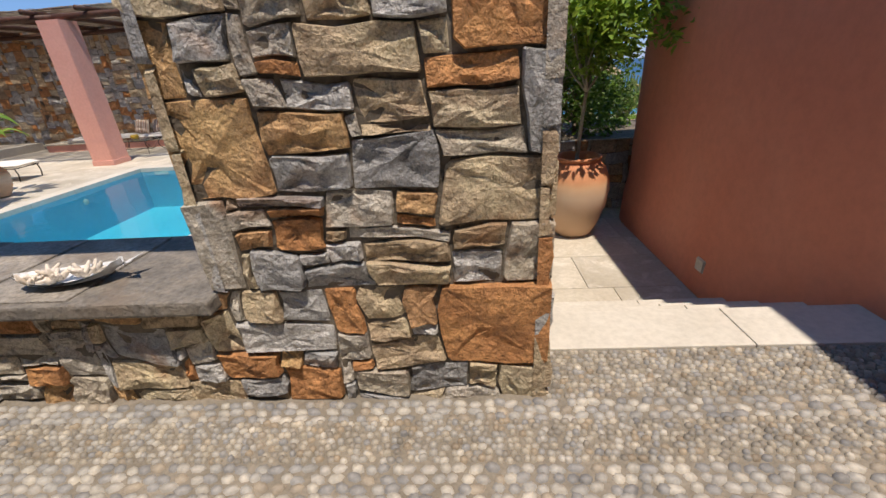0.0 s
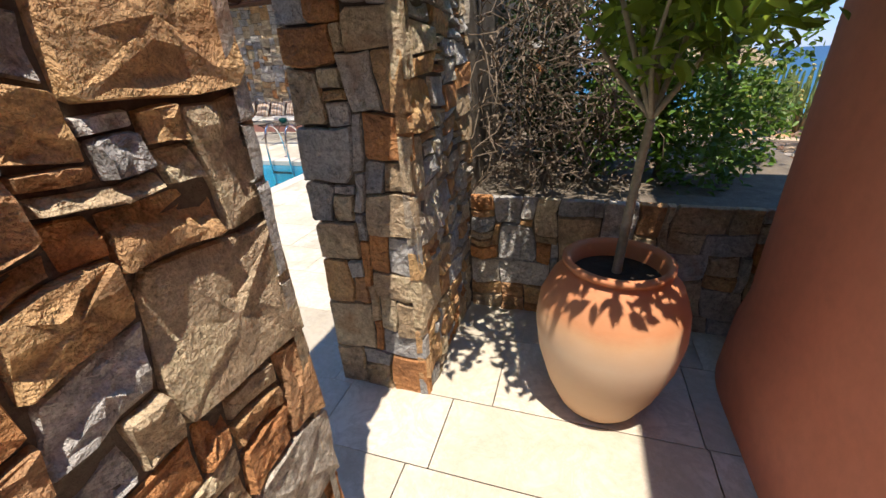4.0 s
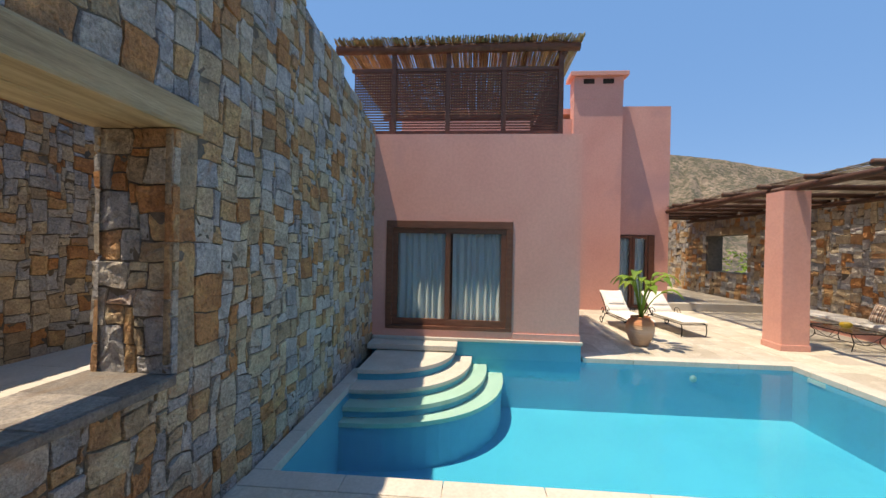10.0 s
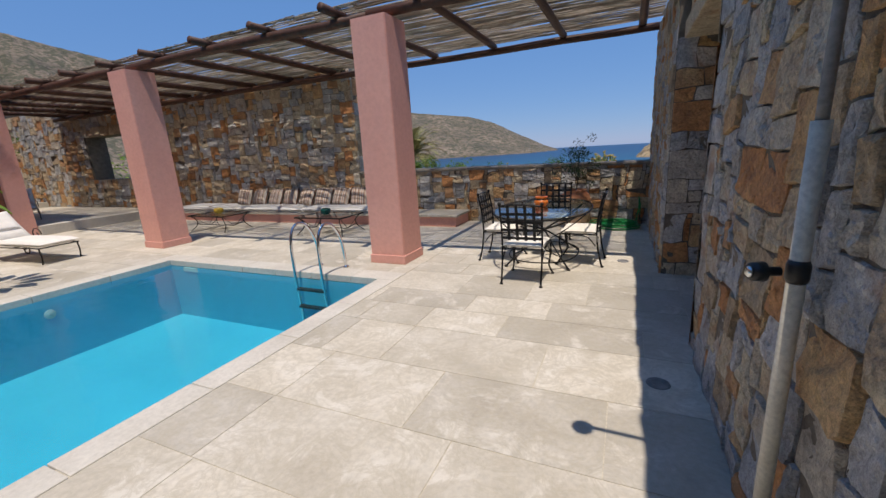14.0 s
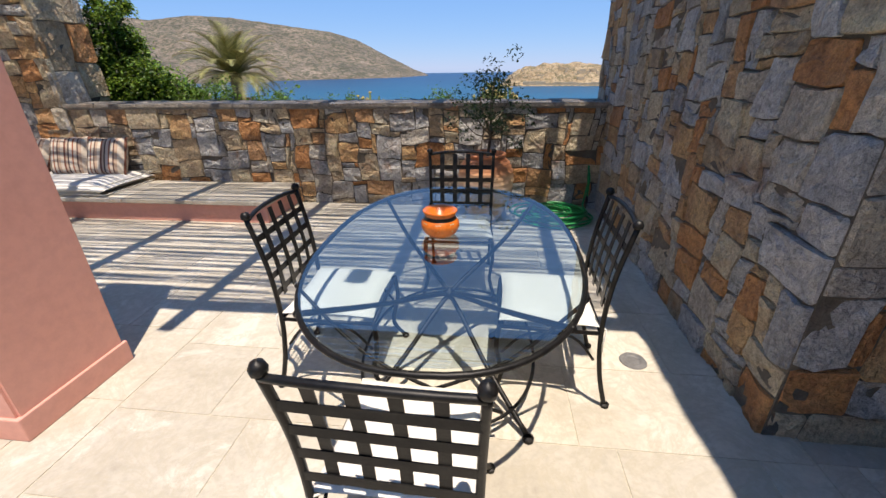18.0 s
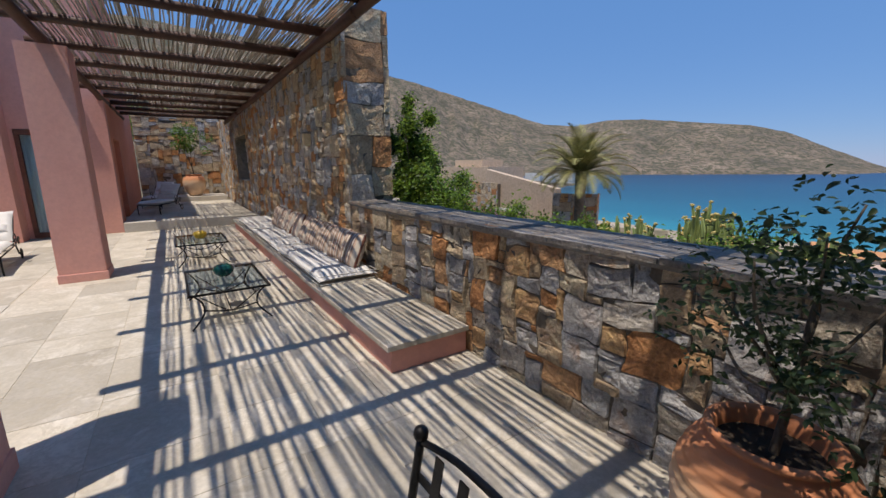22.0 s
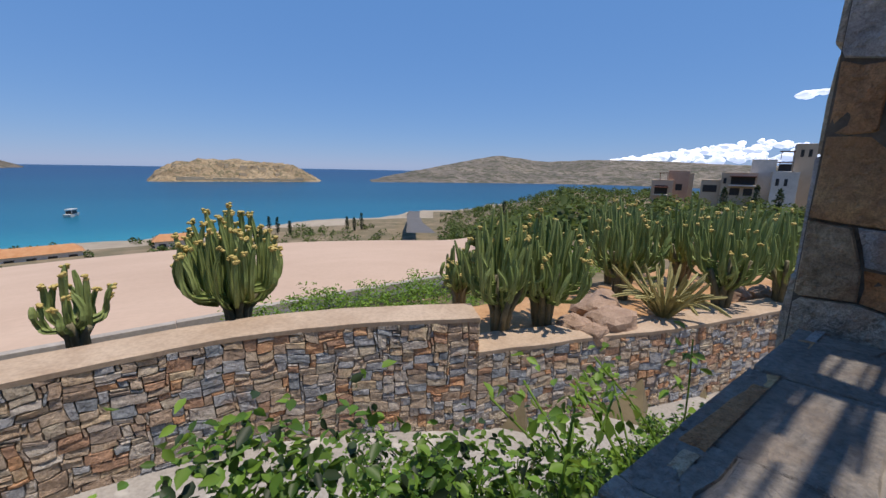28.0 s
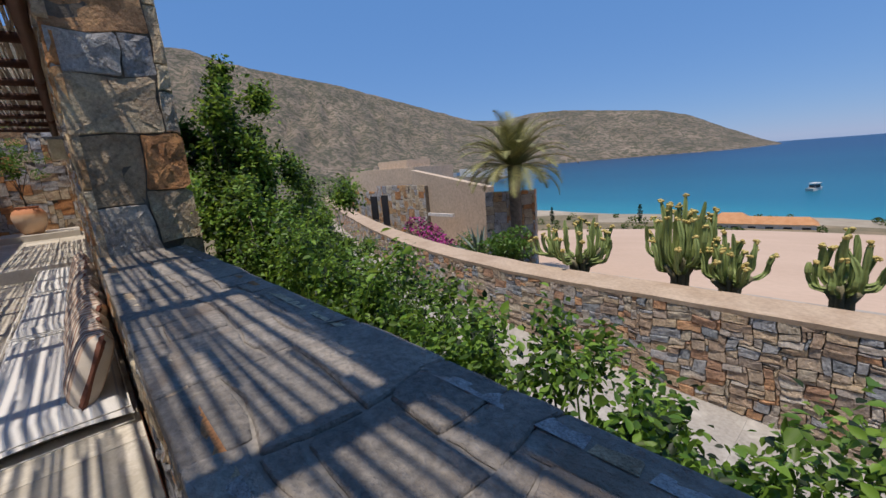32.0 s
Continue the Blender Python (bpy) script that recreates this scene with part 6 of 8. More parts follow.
for a, b in ((-13.4, -11.05), (-11.0, -8.65), (-8.6, -6.2)):
    t = thing("bench_mattress", "white pale-striped mattress lying along the bench", "cushion", group="bench mattresses", at=pose((a + b) / 2, 14.38, 0.262 + 0.075))
    soft("pad", b - a, 0.76, 0.15, 14, M["mattress"], t, int(-a))
    hx, hy = (b - a) / 2 - 0.012, 0.368
    for z in (-0.05, 0.05):
        bar("piping", [(-hx, -hy, z), (hx, -hy, z), (hx, hy, z), (-hx, hy, z), (-hx, -hy, z)], 0.006, M["cushion"], t, 6)
pil = None
for i, x in enumerate((-6.62, -7.12, -7.68, -8.25, -8.8, -9.36, -9.9, -10.5, -11.1)):
    m = pose(x, 14.60, 0.337 + 0.26, 66 + rng.uniform(-5, 5), rng.uniform(-5, 5), rng.uniform(-8, 8))
    if pil is None:
        pil = thing("pillow", "square pillow in brown and cream stripes on the bench", "pillow", group="bench pillows", at=m)
        soft("cover", 0.5, 0.5, 0.2, 3.2, M["pillow"], pil, 4)
    else:
        copy_thing(pil, m)

# ---- dining set ----
IR = M["iron"]


def arcpts(points, n=5):
    return curve_through(points, n)


def dining_chair(m):
    c = thing("dining_chair", "black wrought-iron chair with woven strap back and white seat pad", "chair", group="chairs round the glass table", at=m)
    for s in (-1, 1):
        bleg = bar("back_leg", arcpts([(s * 0.235, -0.30, 0.0), (s * 0.235, -0.25, 0.2), (s * 0.235, -0.225, 0.44), (s * 0.238, -0.24, 0.7), (s * 0.245, -0.29, 0.95)]), 0.0125, IR, c, 6)
        fleg = bar("front_leg", arcpts([(s * 0.235, 0.235, 0.44), (s * 0.24, 0.245, 0.3), (s * 0.225, 0.215, 0.14), (s * 0.255, 0.265, 0.03), (s * 0.265, 0.29, 0.012)]), 0.0125, IR, c, 6)
        bar("arch", arcpts([(s * 0.235, -0.21, 0.28), (s * 0.235, -0.1, 0.4), (s * 0.235, 0.1, 0.4), (s * 0.235, 0.22, 0.28)], 4), 0.007, IR, c, 6)
        v, f = lathe([(0.0, 0), (0.02, 0.008), (0.022, 0.022), (0.016, 0.036), (0.0, 0.042)], 10)
        solid("finial", [(x + s * 0.245, y - 0.29, z + 0.945) for x, y, z in v], f, IR, bleg, smooth=True)
        for y in (-0.30, 0.275):
            v, f = lathe([(0.0, 0), (0.022, 0.004), (0.022, 0.018), (0.012, 0.024)], 8)
            solid("foot", [(x + s * (0.235 if y < 0 else 0.26), yy + y, z) for x, yy, z in v], f, IR, bleg if y < 0 else fleg)
    for a, b in (((-0.235, -0.225, 0.43), (0.235, -0.225, 0.43)), ((-0.235, 0.235, 0.43), (0.235, 0.235, 0.43))):
        bar("seat_rail", [a, b], 0.01, IR, c, 6)
    for s in (-1, 1):
        bar("seat_rail", [(s * 0.235, -0.225, 0.43), (s * 0.235, 0.235, 0.43)], 0.01, IR, c, 6)

    def by(z):
        return float(np.interp(z, [0.44, 0.7, 0.95], [-0.225, -0.24, -0.29]))
    bar("back_rail", arcpts([(-0.245, by(0.95), 0.94), (-0.1, by(0.95) - 0.02, 0.955), (0.1, by(0.95) - 0.02, 0.955), (0.245, by(0.95), 0.94)], 4), 0.011, IR, c, 6)
    for i in range(4):
        z = 0.56 + 0.095 * i
        bm = bmesh.new()
        box_bm(-0.24, by(z) - 0.006, z - 0.016, 0.24, by(z) - 0.002, z + 0.016, bm=bm)
        part("strap", bm, IR, c)
    for i in range(4):
        x = -0.15 + 0.1 * i
        vs = []
        for z in (0.53, 0.65, 0.78, 0.945):
            vs += [(x - 0.017, by(z), z), (x + 0.017, by(z), z), (x + 0.017, by(z) + 0.004, z), (x - 0.017, by(z) + 0.004, z)]
        fs = [(4 * k + a, 4 * k + (a + 1) % 4, 4 * k + 4 + (a + 1) % 4, 4 * k + 4 + a) for k in range(3) for a in range(4)]
        solid("strap", vs, fs, IR, c)
    pad = soft("seat_pad", 0.48, 0.46, 0.06, 10, M["cushion"], c, 3)
    pad.location = (0, 0.01, 0.468)
    tagged(pad, "thin white canvas seat pad")
    for s in (-1, 1):
        bar("tie", arcpts([(s * 0.2, -0.21, 0.46), (s * 0.25, -0.24, 0.46), (s * 0.27, -0.23, 0.4), (s * 0.25, -0.24, 0.34)], 3), 0.004, M["cushion"], c, 4)
    return c


ch = dining_chair(pose(-2.14, 10.98, 0, 0, 0, -2))
copy_thing(ch, pose(-2.68, 11.87, 0, 0, 0, -90))
copy_thing(ch, pose(-1.60, 11.90, 0, 0, 0, 88))
copy_thing(ch, pose(-2.12, 12.90, 0, 0, 0, 182))

tbl = thing("dining_table", "oval glass-topped table on a wrought-iron frame", "table", at=pose(-2.11, 11.97, 0))
A, B_ = 0.63, 0.99


def oval(a, b, z, n=64, p=2.35):
    out = []
    for k in range(n):
        t = 2 * math.pi * k / n
        c, s = math.cos(t), math.sin(t)
        out.append((a * math.copysign(abs(c) ** (2 / p), c), b * math.copysign(abs(s) ** (2 / p), s), z))
    return out


ring = oval(A, B_, 0.74)
n = len(ring)
tm = bpy.data.materials.new("table glass")
tm.use_nodes = True
nt = tm.node_tree
nt.nodes.clear()
tr, gl, fr, mx, o = (nt.nodes.new(q) for q in ("ShaderNodeBsdfTransparent", "ShaderNodeBsdfGlossy", "ShaderNodeFresnel", "ShaderNodeMixShader", "ShaderNodeOutputMaterial"))
# the blue in the see-through colour stands in for reflected sky
tr.inputs["Color"].default_value = (0.66, 0.77, 0.84, 1)
gl.inputs["Roughness"].default_value = 0.0
fr.inputs["IOR"].default_value = 2.8
nt.links.new(fr.outputs[0], mx.inputs[0])
nt.links.new(tr.outputs[0], mx.inputs[1])
nt.links.new(gl.outputs[0], mx.inputs[2])
nt.links.new(mx.outputs[0], o.inputs["Surface"])
top = solid("glass_top", ring + [(x, y, 0.75) for x, y, z in ring], [tuple(range(n, 2 * n))] + [tuple(range(n))[::-1]] + [(i, (i + 1) % n, n + (i + 1) % n, n + i) for i in range(n)], tm, tbl, "clear glass top")
glazed(top, 2)
bar("rim", oval(A + 0.005, B_ + 0.005, 0.728), 0.012, IR, tbl, 8, True)
hub = Vector((0, 0, 0.42))
for sx in (-1, 1):
    for sy in (-1, 1):
        tleg = bar("leg", arcpts([(sx * 0.5, sy * 0.72, 0.728), (sx * 0.28, sy * 0.38, 0.57), tuple(hub), (-sx * 0.2, -sy * 0.3, 0.22), (-sx * 0.4, -sy * 0.55, 0.03)], 5), 0.013, IR, tbl, 8)
        v, f = lathe([(0.0, 0), (0.026, 0.004), (0.026, 0.022), (0.014, 0.03)], 8)
        solid("foot", [(x - sx * 0.41, y - sy * 0.56, z) for x, y, z in v], f, IR, tleg)
bar("floor_ring", oval(0.47, 0.62, 0.1), 0.009, IR, tbl, 6, True)
v, f = lathe([(0.0, -0.035), (0.03, -0.02), (0.036, 0), (0.03, 0.02), (0.0, 0.035)], 10)
solid("hub", [(x, y, z + 0.42) for x, y, z in v], f, IR, tbl, smooth=True)
for sx in (-1, 1):
    bar("brace", arcpts([(sx * 0.6, -0.5, 0.725), (sx * 0.3, -0.62, 0.5), (0, -0.66, 0.36), (-sx * 0.28, -0.6, 0.2)], 4), 0.008, IR, tbl, 6)

M["orange"] = surface("glazed orange pottery", [(0.3, (0.62, 0.13, 0.015)), (0.7, (0.75, 0.2, 0.03))], 6, 60, 0.3, 0.05, 0.004)
M["glaze_black"] = surface("black glaze", [(0.3, (0.015, 0.012, 0.01)), (0.7, (0.03, 0.025, 0.02))], 6, 60, 0.35, 0.0)
M["glaze_cream"] = surface("cream glaze", [(0.3, (0.6, 0.5, 0.3)), (0.7, (0.7, 0.6, 0.4))], 6, 60, 0.4, 0.0)
jar = thing("ashtray_pot", "squat orange pottery pot with a black painted band", "pot", at=pose(-2.16, 12.02, 0.75) @ Matrix.Scale(0.74, 4))
v, f = lathe([(0.0, 0.0), (0.085, 0.0), (0.118, 0.03), (0.135, 0.07), (0.132, 0.1), (0.112, 0.125), (0.1, 0.135), (0.115, 0.165), (0.122, 0.18), (0.115, 0.186), (0.085, 0.175), (0.06, 0.11), (0.0, 0.1)], 36)
solid("body", v, f, M["orange"], jar, smooth=True)
v, f = lathe([(0.113, 0.118), (0.1145, 0.124), (0.1035, 0.136), (0.108, 0.146), (0.106, 0.15), (0.1, 0.14), (0.108, 0.122)], 36)
solid("band", v, f, M["glaze_black"], jar, "black painted band", True)
for k in range(8):
    a = math.pi / 4 * k
    q = []
    for da, z, r in ((-0.16, 0.112, 0.1285), (0.16, 0.112, 0.1285), (0, 0.055, 0.1335)):
        q.append((r * math.cos(a + da), r * math.sin(a + da), z))
    solid("triangle", q, [(0, 1, 2)], M["glaze_cream"], jar)


# ---- low tables ----
def low_table(m, w, d, label):
    t = thing("low_table", label, "coffee table", group="low tables by the bench", at=m)
    g = box("glass_top", -w / 2, -d / 2, 0.392, w / 2, d / 2, 0.4, tm, t)
    glazed(g, 2)
    for a, b in (((-w / 2, -d / 2), (w / 2, -d / 2)), ((w / 2, -d / 2), (w / 2, d / 2)), ((w / 2, d / 2), (-w / 2, d / 2)), ((-w / 2, d / 2), (-w / 2, -d / 2))):
        bm = box_bm(min(a[0], b[0]) - 0.012, min(a[1], b[1]) - 0.012, 0.368, max(a[0], b[0]) + 0.012, max(a[1], b[1]) + 0.012, 0.391)
        part("frame", bm, IR, t)
    for sx in (-1, 1):
        for sy in (-1, 1):
            bar("leg", arcpts([(sx * w * 0.46, sy * d * 0.46, 0.37), (sx * w * 0.40, sy * d * 0.36, 0.27), (sx * w * 0.42, sy * d * 0.34, 0.15), (sx * w * 0.48, sy * d * 0.47, 0.03), (sx * w * 0.5, sy * d * 0.5, 0.012)], 4), 0.010, IR, t, 6)
        bar("stretcher", arcpts([(sx * w * 0.42, -d * 0.35, 0.18), (sx * w * 0.36, 0, 0.11), (sx * w * 0.42, d * 0.35, 0.18)], 5), 0.008, IR, t, 6)
        bar("scroll", arcpts([(sx * w * 0.44, -d * 0.38, 0.34), (sx * w * 0.4, -d * 0.1, 0.16), (sx * w * 0.36, 0, 0.11)], 4), 0.006, IR, t, 6)
        bar("scroll", arcpts([(sx * w * 0.44, d * 0.38, 0.34), (sx * w * 0.4, d * 0.1, 0.16), (sx * w * 0.36, 0, 0.11)], 4), 0.006, IR, t, 6)
    bar("stretcher", [(-w * 0.36, 0, 0.11), (w * 0.36, 0, 0.11)], 0.008, IR, t, 6)
    return t


lt = low_table(pose(-6.87, 13.08, 0), 1.2, 0.78, "low glass-topped wrought-iron table before the bench")
copy_thing(lt, pose(-10.2, 13.0, 0))
M["green_glass"] = surface("dark green glass", [(0.3, (0.005, 0.06, 0.05)), (0.7, (0.01, 0.1, 0.08))], 5, 50, 0.15, 0.0)
M["yellow"] = surface("yellow glaze", [(0.3, (0.5, 0.33, 0.03)), (0.7, (0.62, 0.42, 0.06))], 5, 50, 0.35, 0.0)
for nm, lab, x, y, mt in (("bowl", "dark green lidded bowl on the low table", -6.95, 13.08, "green_glass"), ("bowl", "yellow bowl on the low table", -10.2, 13.0, "yellow")):
    t = thing(nm, lab, "bowl", at=pose(x, y, 0.4))
    v, f = lathe([(0.0, 0.0), (0.06, 0.0), (0.105, 0.04), (0.115, 0.085), (0.1, 0.12), (0.06, 0.135), (0.0, 0.14)], 24)
    solid("body", v, f, M[mt], t, smooth=True)


# ---- sun loungers ----
def lounger(m):
    t = thing("sun_lounger", "wrought-iron sun lounger with a thick white pad, back raised", "sun lounger", group="pool loungers", at=m)
    for s in (-1, 1):
        bar("side_rail", [(-0.55, s * 0.3, 0.3), (1.0, s * 0.3, 0.3)], 0.013, IR, t, 6)
        bar("leg", arcpts([(0.95, s * 0.3, 0.3), (0.98, s * 0.3, 0.15), (0.95, s * 0.3, 0.0)], 3), 0.013, IR, t, 6)
        bar("leg", arcpts([(-0.5, s * 0.3, 0.3), (-0.62, s * 0.3, 0.18), (-0.7, s * 0.3, 0.1)], 3), 0.013, IR, t, 6)
        w = bar("wheel", arc(-0.72, 0.1, s * 0.33, 0.09, 0, 340, 16, "y"), 0.012, IR, t, 6, True)
        bar("back_rail", [(-0.35, s * 0.29, 0.32), (-0.92, s * 0.29, 0.82)], 0.012, IR, t, 6)
        sc = [(-0.28 + 0.16 * (1 - k / 22) * math.cos(k * 0.42), s * 0.34, 0.42 + 0.14 * (1 - k / 22) * math.sin(k * 0.42)) for k in range(20)]
        bar("arm_scroll", sc, 0.009, IR, t, 5)
        sc = [(-0.58 + 0.1 * (1 - k / 22) * math.cos(3 - k * 0.42), s * 0.34, 0.36 + 0.1 * (1 - k / 22) * math.sin(3 - k * 0.42)) for k in range(20)]
        bar("arm_scroll", sc, 0.009, IR, t, 5)
    for x in (-0.5, 0.2, 0.98):
        bar("cross_bar", [(x, -0.3, 0.3), (x, 0.3, 0.3)], 0.011, IR, t, 6)
    p = soft("seat_pad", 1.45, 0.62, 0.11, 14, M["cushion"], t, 5)
    p.location = (0.33, 0, 0.365)
    p = soft("back_pad", 0.78, 0.62, 0.11, 14, M["cushion"], t, 6)
    p.matrix_basis = pose(-0.66, 0, 0.645, 0, 41, 0)
    p = soft("head_roll", 0.2, 0.5, 0.12, 3, M["cushion"], t, 7)
    p.matrix_basis = pose(-0.55, 0, 0.62, 0, 41, 0)
    return t


lg = lounger(pose(-11.5, 8.66, 0, 0, 0, 3))
copy_thing(lg, pose(-18.0, 12.3, 0.25, 0, 0, -20))
copy_thing(lg, pose(-11.55, 9.86, 0, 0, 0, 6))
copy_thing(lg, pose(-20.6, 12.2, 0.25, 0, 0, -15))


# ---- pots and plants ----
def big_pot(name, label, m, h, r, ribbed=False):
    t = thing(name, label, "plant pot", at=m)
    prof = [(0.0, 0.0), (0.52, 0.0), (0.6, 0.04), (0.78, 0.2), (0.94, 0.42), (1.0, 0.6), (0.97, 0.74), (0.84, 0.87), (0.66, 0.945), (0.62, 0.955), (0.66, 0.965), (0.7, 0.98), (0.7, 1.0), (0.63, 1.01), (0.58, 0.98), (0.58, 0.9), (0.0, 0.88)]
    if ribbed:
        fine = []
        for (a, b), (c, d) in zip(prof[2:8], prof[3:9]):
            for k in range(6):
                s = k / 6
                fine.append((a + (c - a) * s + 0.022 * math.sin(k / 6 * 2 * math.pi * 2), b + (d - b) * s))
        prof = prof[:2] + fine + prof[8:]
    v, f = lathe([(a * r, b * h) for a, b in prof[:-1]], 40, 0.006)
    solid("body", v, f, M["pot"], t, smooth=True)
    v, f = lathe([(0.6 * r, 0.9 * h), (0.3 * r, 0.91 * h), (0.0, 0.905 * h)], 24)
    solid("soil", v, f, M["soil"], t)
    return t


def tree_on(parent, base, trunk_h, crown, r, leaves, leaf, mat, seed, trunk_r=0.03, wide=0.5, bark="bark"):
    rs_ = np.random.RandomState(seed)
    bx, by, bz = base
    forks = []
    top = (bx + 0.04, by - 0.03, bz + trunk_h)
    bar("trunk", arcpts([(bx, by, bz - 0.1), (bx + 0.02, by, bz + trunk_h * 0.5), top], 5), [trunk_r * (1 - 0.3 * k / 10) for k in range(11)], M[bark], parent, 8)
    cents = []
    for k, c in enumerate(crown):
        e = (bx + c[0], by + c[1], bz + c[2])
        mid_ = tuple((a + b) / 2 + rs_.uniform(-0.05, 0.05) for a, b in zip(top, e))
        bar("limb", arcpts([top, mid_, e], 4), [trunk_r * 0.55 * (1 - 0.08 * q) for q in range(9)], M[bark], parent, 6)
        for _ in range(5):
            d = np.clip(rs_.normal(size=3), -1.2, 1.2) * r * 0.7
            cents.append((e[0] + d[0], e[1] + d[1], e[2] + d[2] * 0.8))
    pts_ = clumps(rs_, cents, r * 0.55, leaves // len(cents), 0.85)
    leaf_mesh("crown", pts_, leaf, mat, parent, droop=0.25, seed=seed, wide=wide)


p1 = big_pot("plant_pot", "tall terracotta jar holding a young citrus tree", pose(0.92, 5.37, 0), 0.88, 0.362)
tree_on(p1, (0.0, 0.02, 0.82), 0.7, [(0.1, 0.1, 1.5), (-0.35, 0.0, 1.3), (0.4, -0.1, 1.35), (0.0, -0.35, 1.15), (-0.15, 0.3, 1.75), (0.3, 0.35, 1.7), (0.0, 0.0, 2.0), (-0.3, -0.2, 1.7)], 0.42, 4200, 0.085, M["leaf_light"], 21, 0.024, bark="bark_pale")
p2 = big_pot("plant_pot", "tall terracotta jar with a citrus tree on the path", pose(-2.72, 0.6, 0.66), 0.92, 0.42)
tree_on(p2, (0.0, 0.0, 0.9), 0.45, [(-0.1, 0.2, 0.9), (0.35, 0.1, 1.0), (0.2, 0.35, 0.7), (0.1, -0.1, 1.35), (-0.1, 0.0, 1.3), (0.4, -0.1, 0.7), (0.45, 0.2, 1.2)], 0.3, 3000, 0.095, M["leaf_light"], 22, 0.034)
p3 = big_pot("plant_pot", "ribbed terracotta pot with a broad-leaved palm by the pool", pose(-9.55, 8.3, 0), 0.62, 0.29, True)
rs3 = random.Random(3)
for k in range(13):
    an, ln = k * 2.4, rs3.uniform(0.65, 1.05)
    dx, dy = math.cos(an), math.sin(an)
    sp = rs3.uniform(0.2, 0.55)
    stem = arcpts([(0, 0, 0.5), (dx * sp * 0.3, dy * sp * 0.3, 0.5 + ln * 0.55), (dx * sp * 0.8, dy * sp * 0.8, 0.5 + ln), (dx * sp * 1.25, dy * sp * 1.25, 0.5 + ln * 1.02)], 4)
    bar("stalk", stem, 0.012, M["leaf_light"], p3, 5)
    vs, fs = [], []
    x0, y0, z0 = stem[-5]
    for i in range(7):
        s = i / 6
        w = 0.1 * math.sin(math.pi * (0.12 + 0.88 * s)) + 0.008
        cx_, cy_, cz_ = x0 + dx * 0.42 * s, y0 + dy * 0.42 * s, z0 + 0.12 * math.sin(s * 2.6) - 0.16 * s * s
        vs += [(cx_ - dy * w, cy_ + dx * w, cz_ + 0.02), (cx_, cy_, cz_ - 0.01), (cx_ + dy * w, cy_ - dx * w, cz_ + 0.02)]
    for i in range(6):
        for q in range(2):
            fs.append((3 * i + q, 3 * i + q + 1, 3 * i + q + 4, 3 * i + q + 3))
    solid("leaf", vs, fs, M["leaf_light"], p3, smooth=True)
p4 = big_pot("plant_pot", "banded terracotta jar with a dark shrub by the parapet", pose(-1.95, 14.40, 0), 0.72, 0.3, True)
tree_on(p4, (0.0, 0.0, 0.6), 0.3, [(0.05, 0.0, 0.85), (-0.18, -0.08, 0.6), (0.22, 0.05, 0.68), (0.0, -0.2, 0.5), (-0.24, 0.08, 0.42), (0.25, -0.16, 0.4), (0.1, 0.12, 0.95), (-0.08, -0.16, 0.78)], 0.18, 1500, 0.036, M["leaf_dark"], 23, 0.018, 0.55)
p5 = big_pot("plant_pot", "terracotta jar with a shrub at the far wall", pose(-23.2, 13.5, 0.45), 0.95, 0.46)
tree_on(p5, (0.0, 0.0, 0.9), 0.4, [(0.2, 0.3, 1.4), (-0.2, -0.4, 1.2), (0.1, 0.0, 1.9), (0.3, -0.3, 1.7)], 0.45, 900, 0.11, M["leaf"], 24)
box("pedestal", -24.5, 12.6, 0.2, -22.5, 14.7, 0.45, M["slab_white"], p5).matrix_parent_inverse = p5.matrix_basis.inverted()


# ---- small things on the terrace ----
M["chrome"] = surface("polished stainless steel", [(0.3, (0.6, 0.62, 0.63)), (0.7, (0.7, 0.72, 0.73))], 4, 60, 0.12, 0.0, metal=1.0, grain=0.05)
M["plastic_black"] = surface("black plastic", [(0.3, (0.012, 0.012, 0.013)), (0.7, (0.025, 0.025, 0.026))], 8, 60, 0.4, 0.0)
M["plastic_white"] = surface("ivory plastic", [(0.3, (0.62, 0.58, 0.47)), (0.7, (0.68, 0.64, 0.53))], 8, 60, 0.4, 0.0)
M["hose"] = surface("green garden hose", [(0.3, (0.005, 0.22, 0.06)), (0.7, (0.01, 0.32, 0.09))], 8, 60, 0.3, 0.0)
M["grate"] = surface("dark cast iron", [(0.3, (0.16, 0.16, 0.16)), (0.7, (0.27, 0.265, 0.26))], 8, 60, 0.6, 0.1, metal=0.3)
lad = thing("pool_ladder", "stainless steel pool ladder with curved handrails", "pool ladder")
for x in (-5.28, -4.80):
    rail = bar("rail", arcpts([(x, 10.86, 0.0), (x, 10.82, 0.4), (x, 10.66, 0.66), (x, 10.46, 0.7), (x, 10.34, 0.5), (x, 10.33, 0.0), (x, 10.36, -0.5), (x, 10.36, -1.1)], 6), 0.021, M["chrome"], lad, 10)
    v, f = lathe([(0.0, 0.0), (0.045, 0.0), (0.045, 0.012), (0.022, 0.03)], 14)
    solid("flange", [(a + x, b + 10.86, c + 0.005) for a, b, c in v], f, M["chrome"], rail, smooth=True)
for z in (-0.22, -0.48, -0.74, -1.0):
    box("rung", -5.28, 10.31, z, -4.80, 10.39, z + 0.03, M["plastic_black"], lad, 0.006)


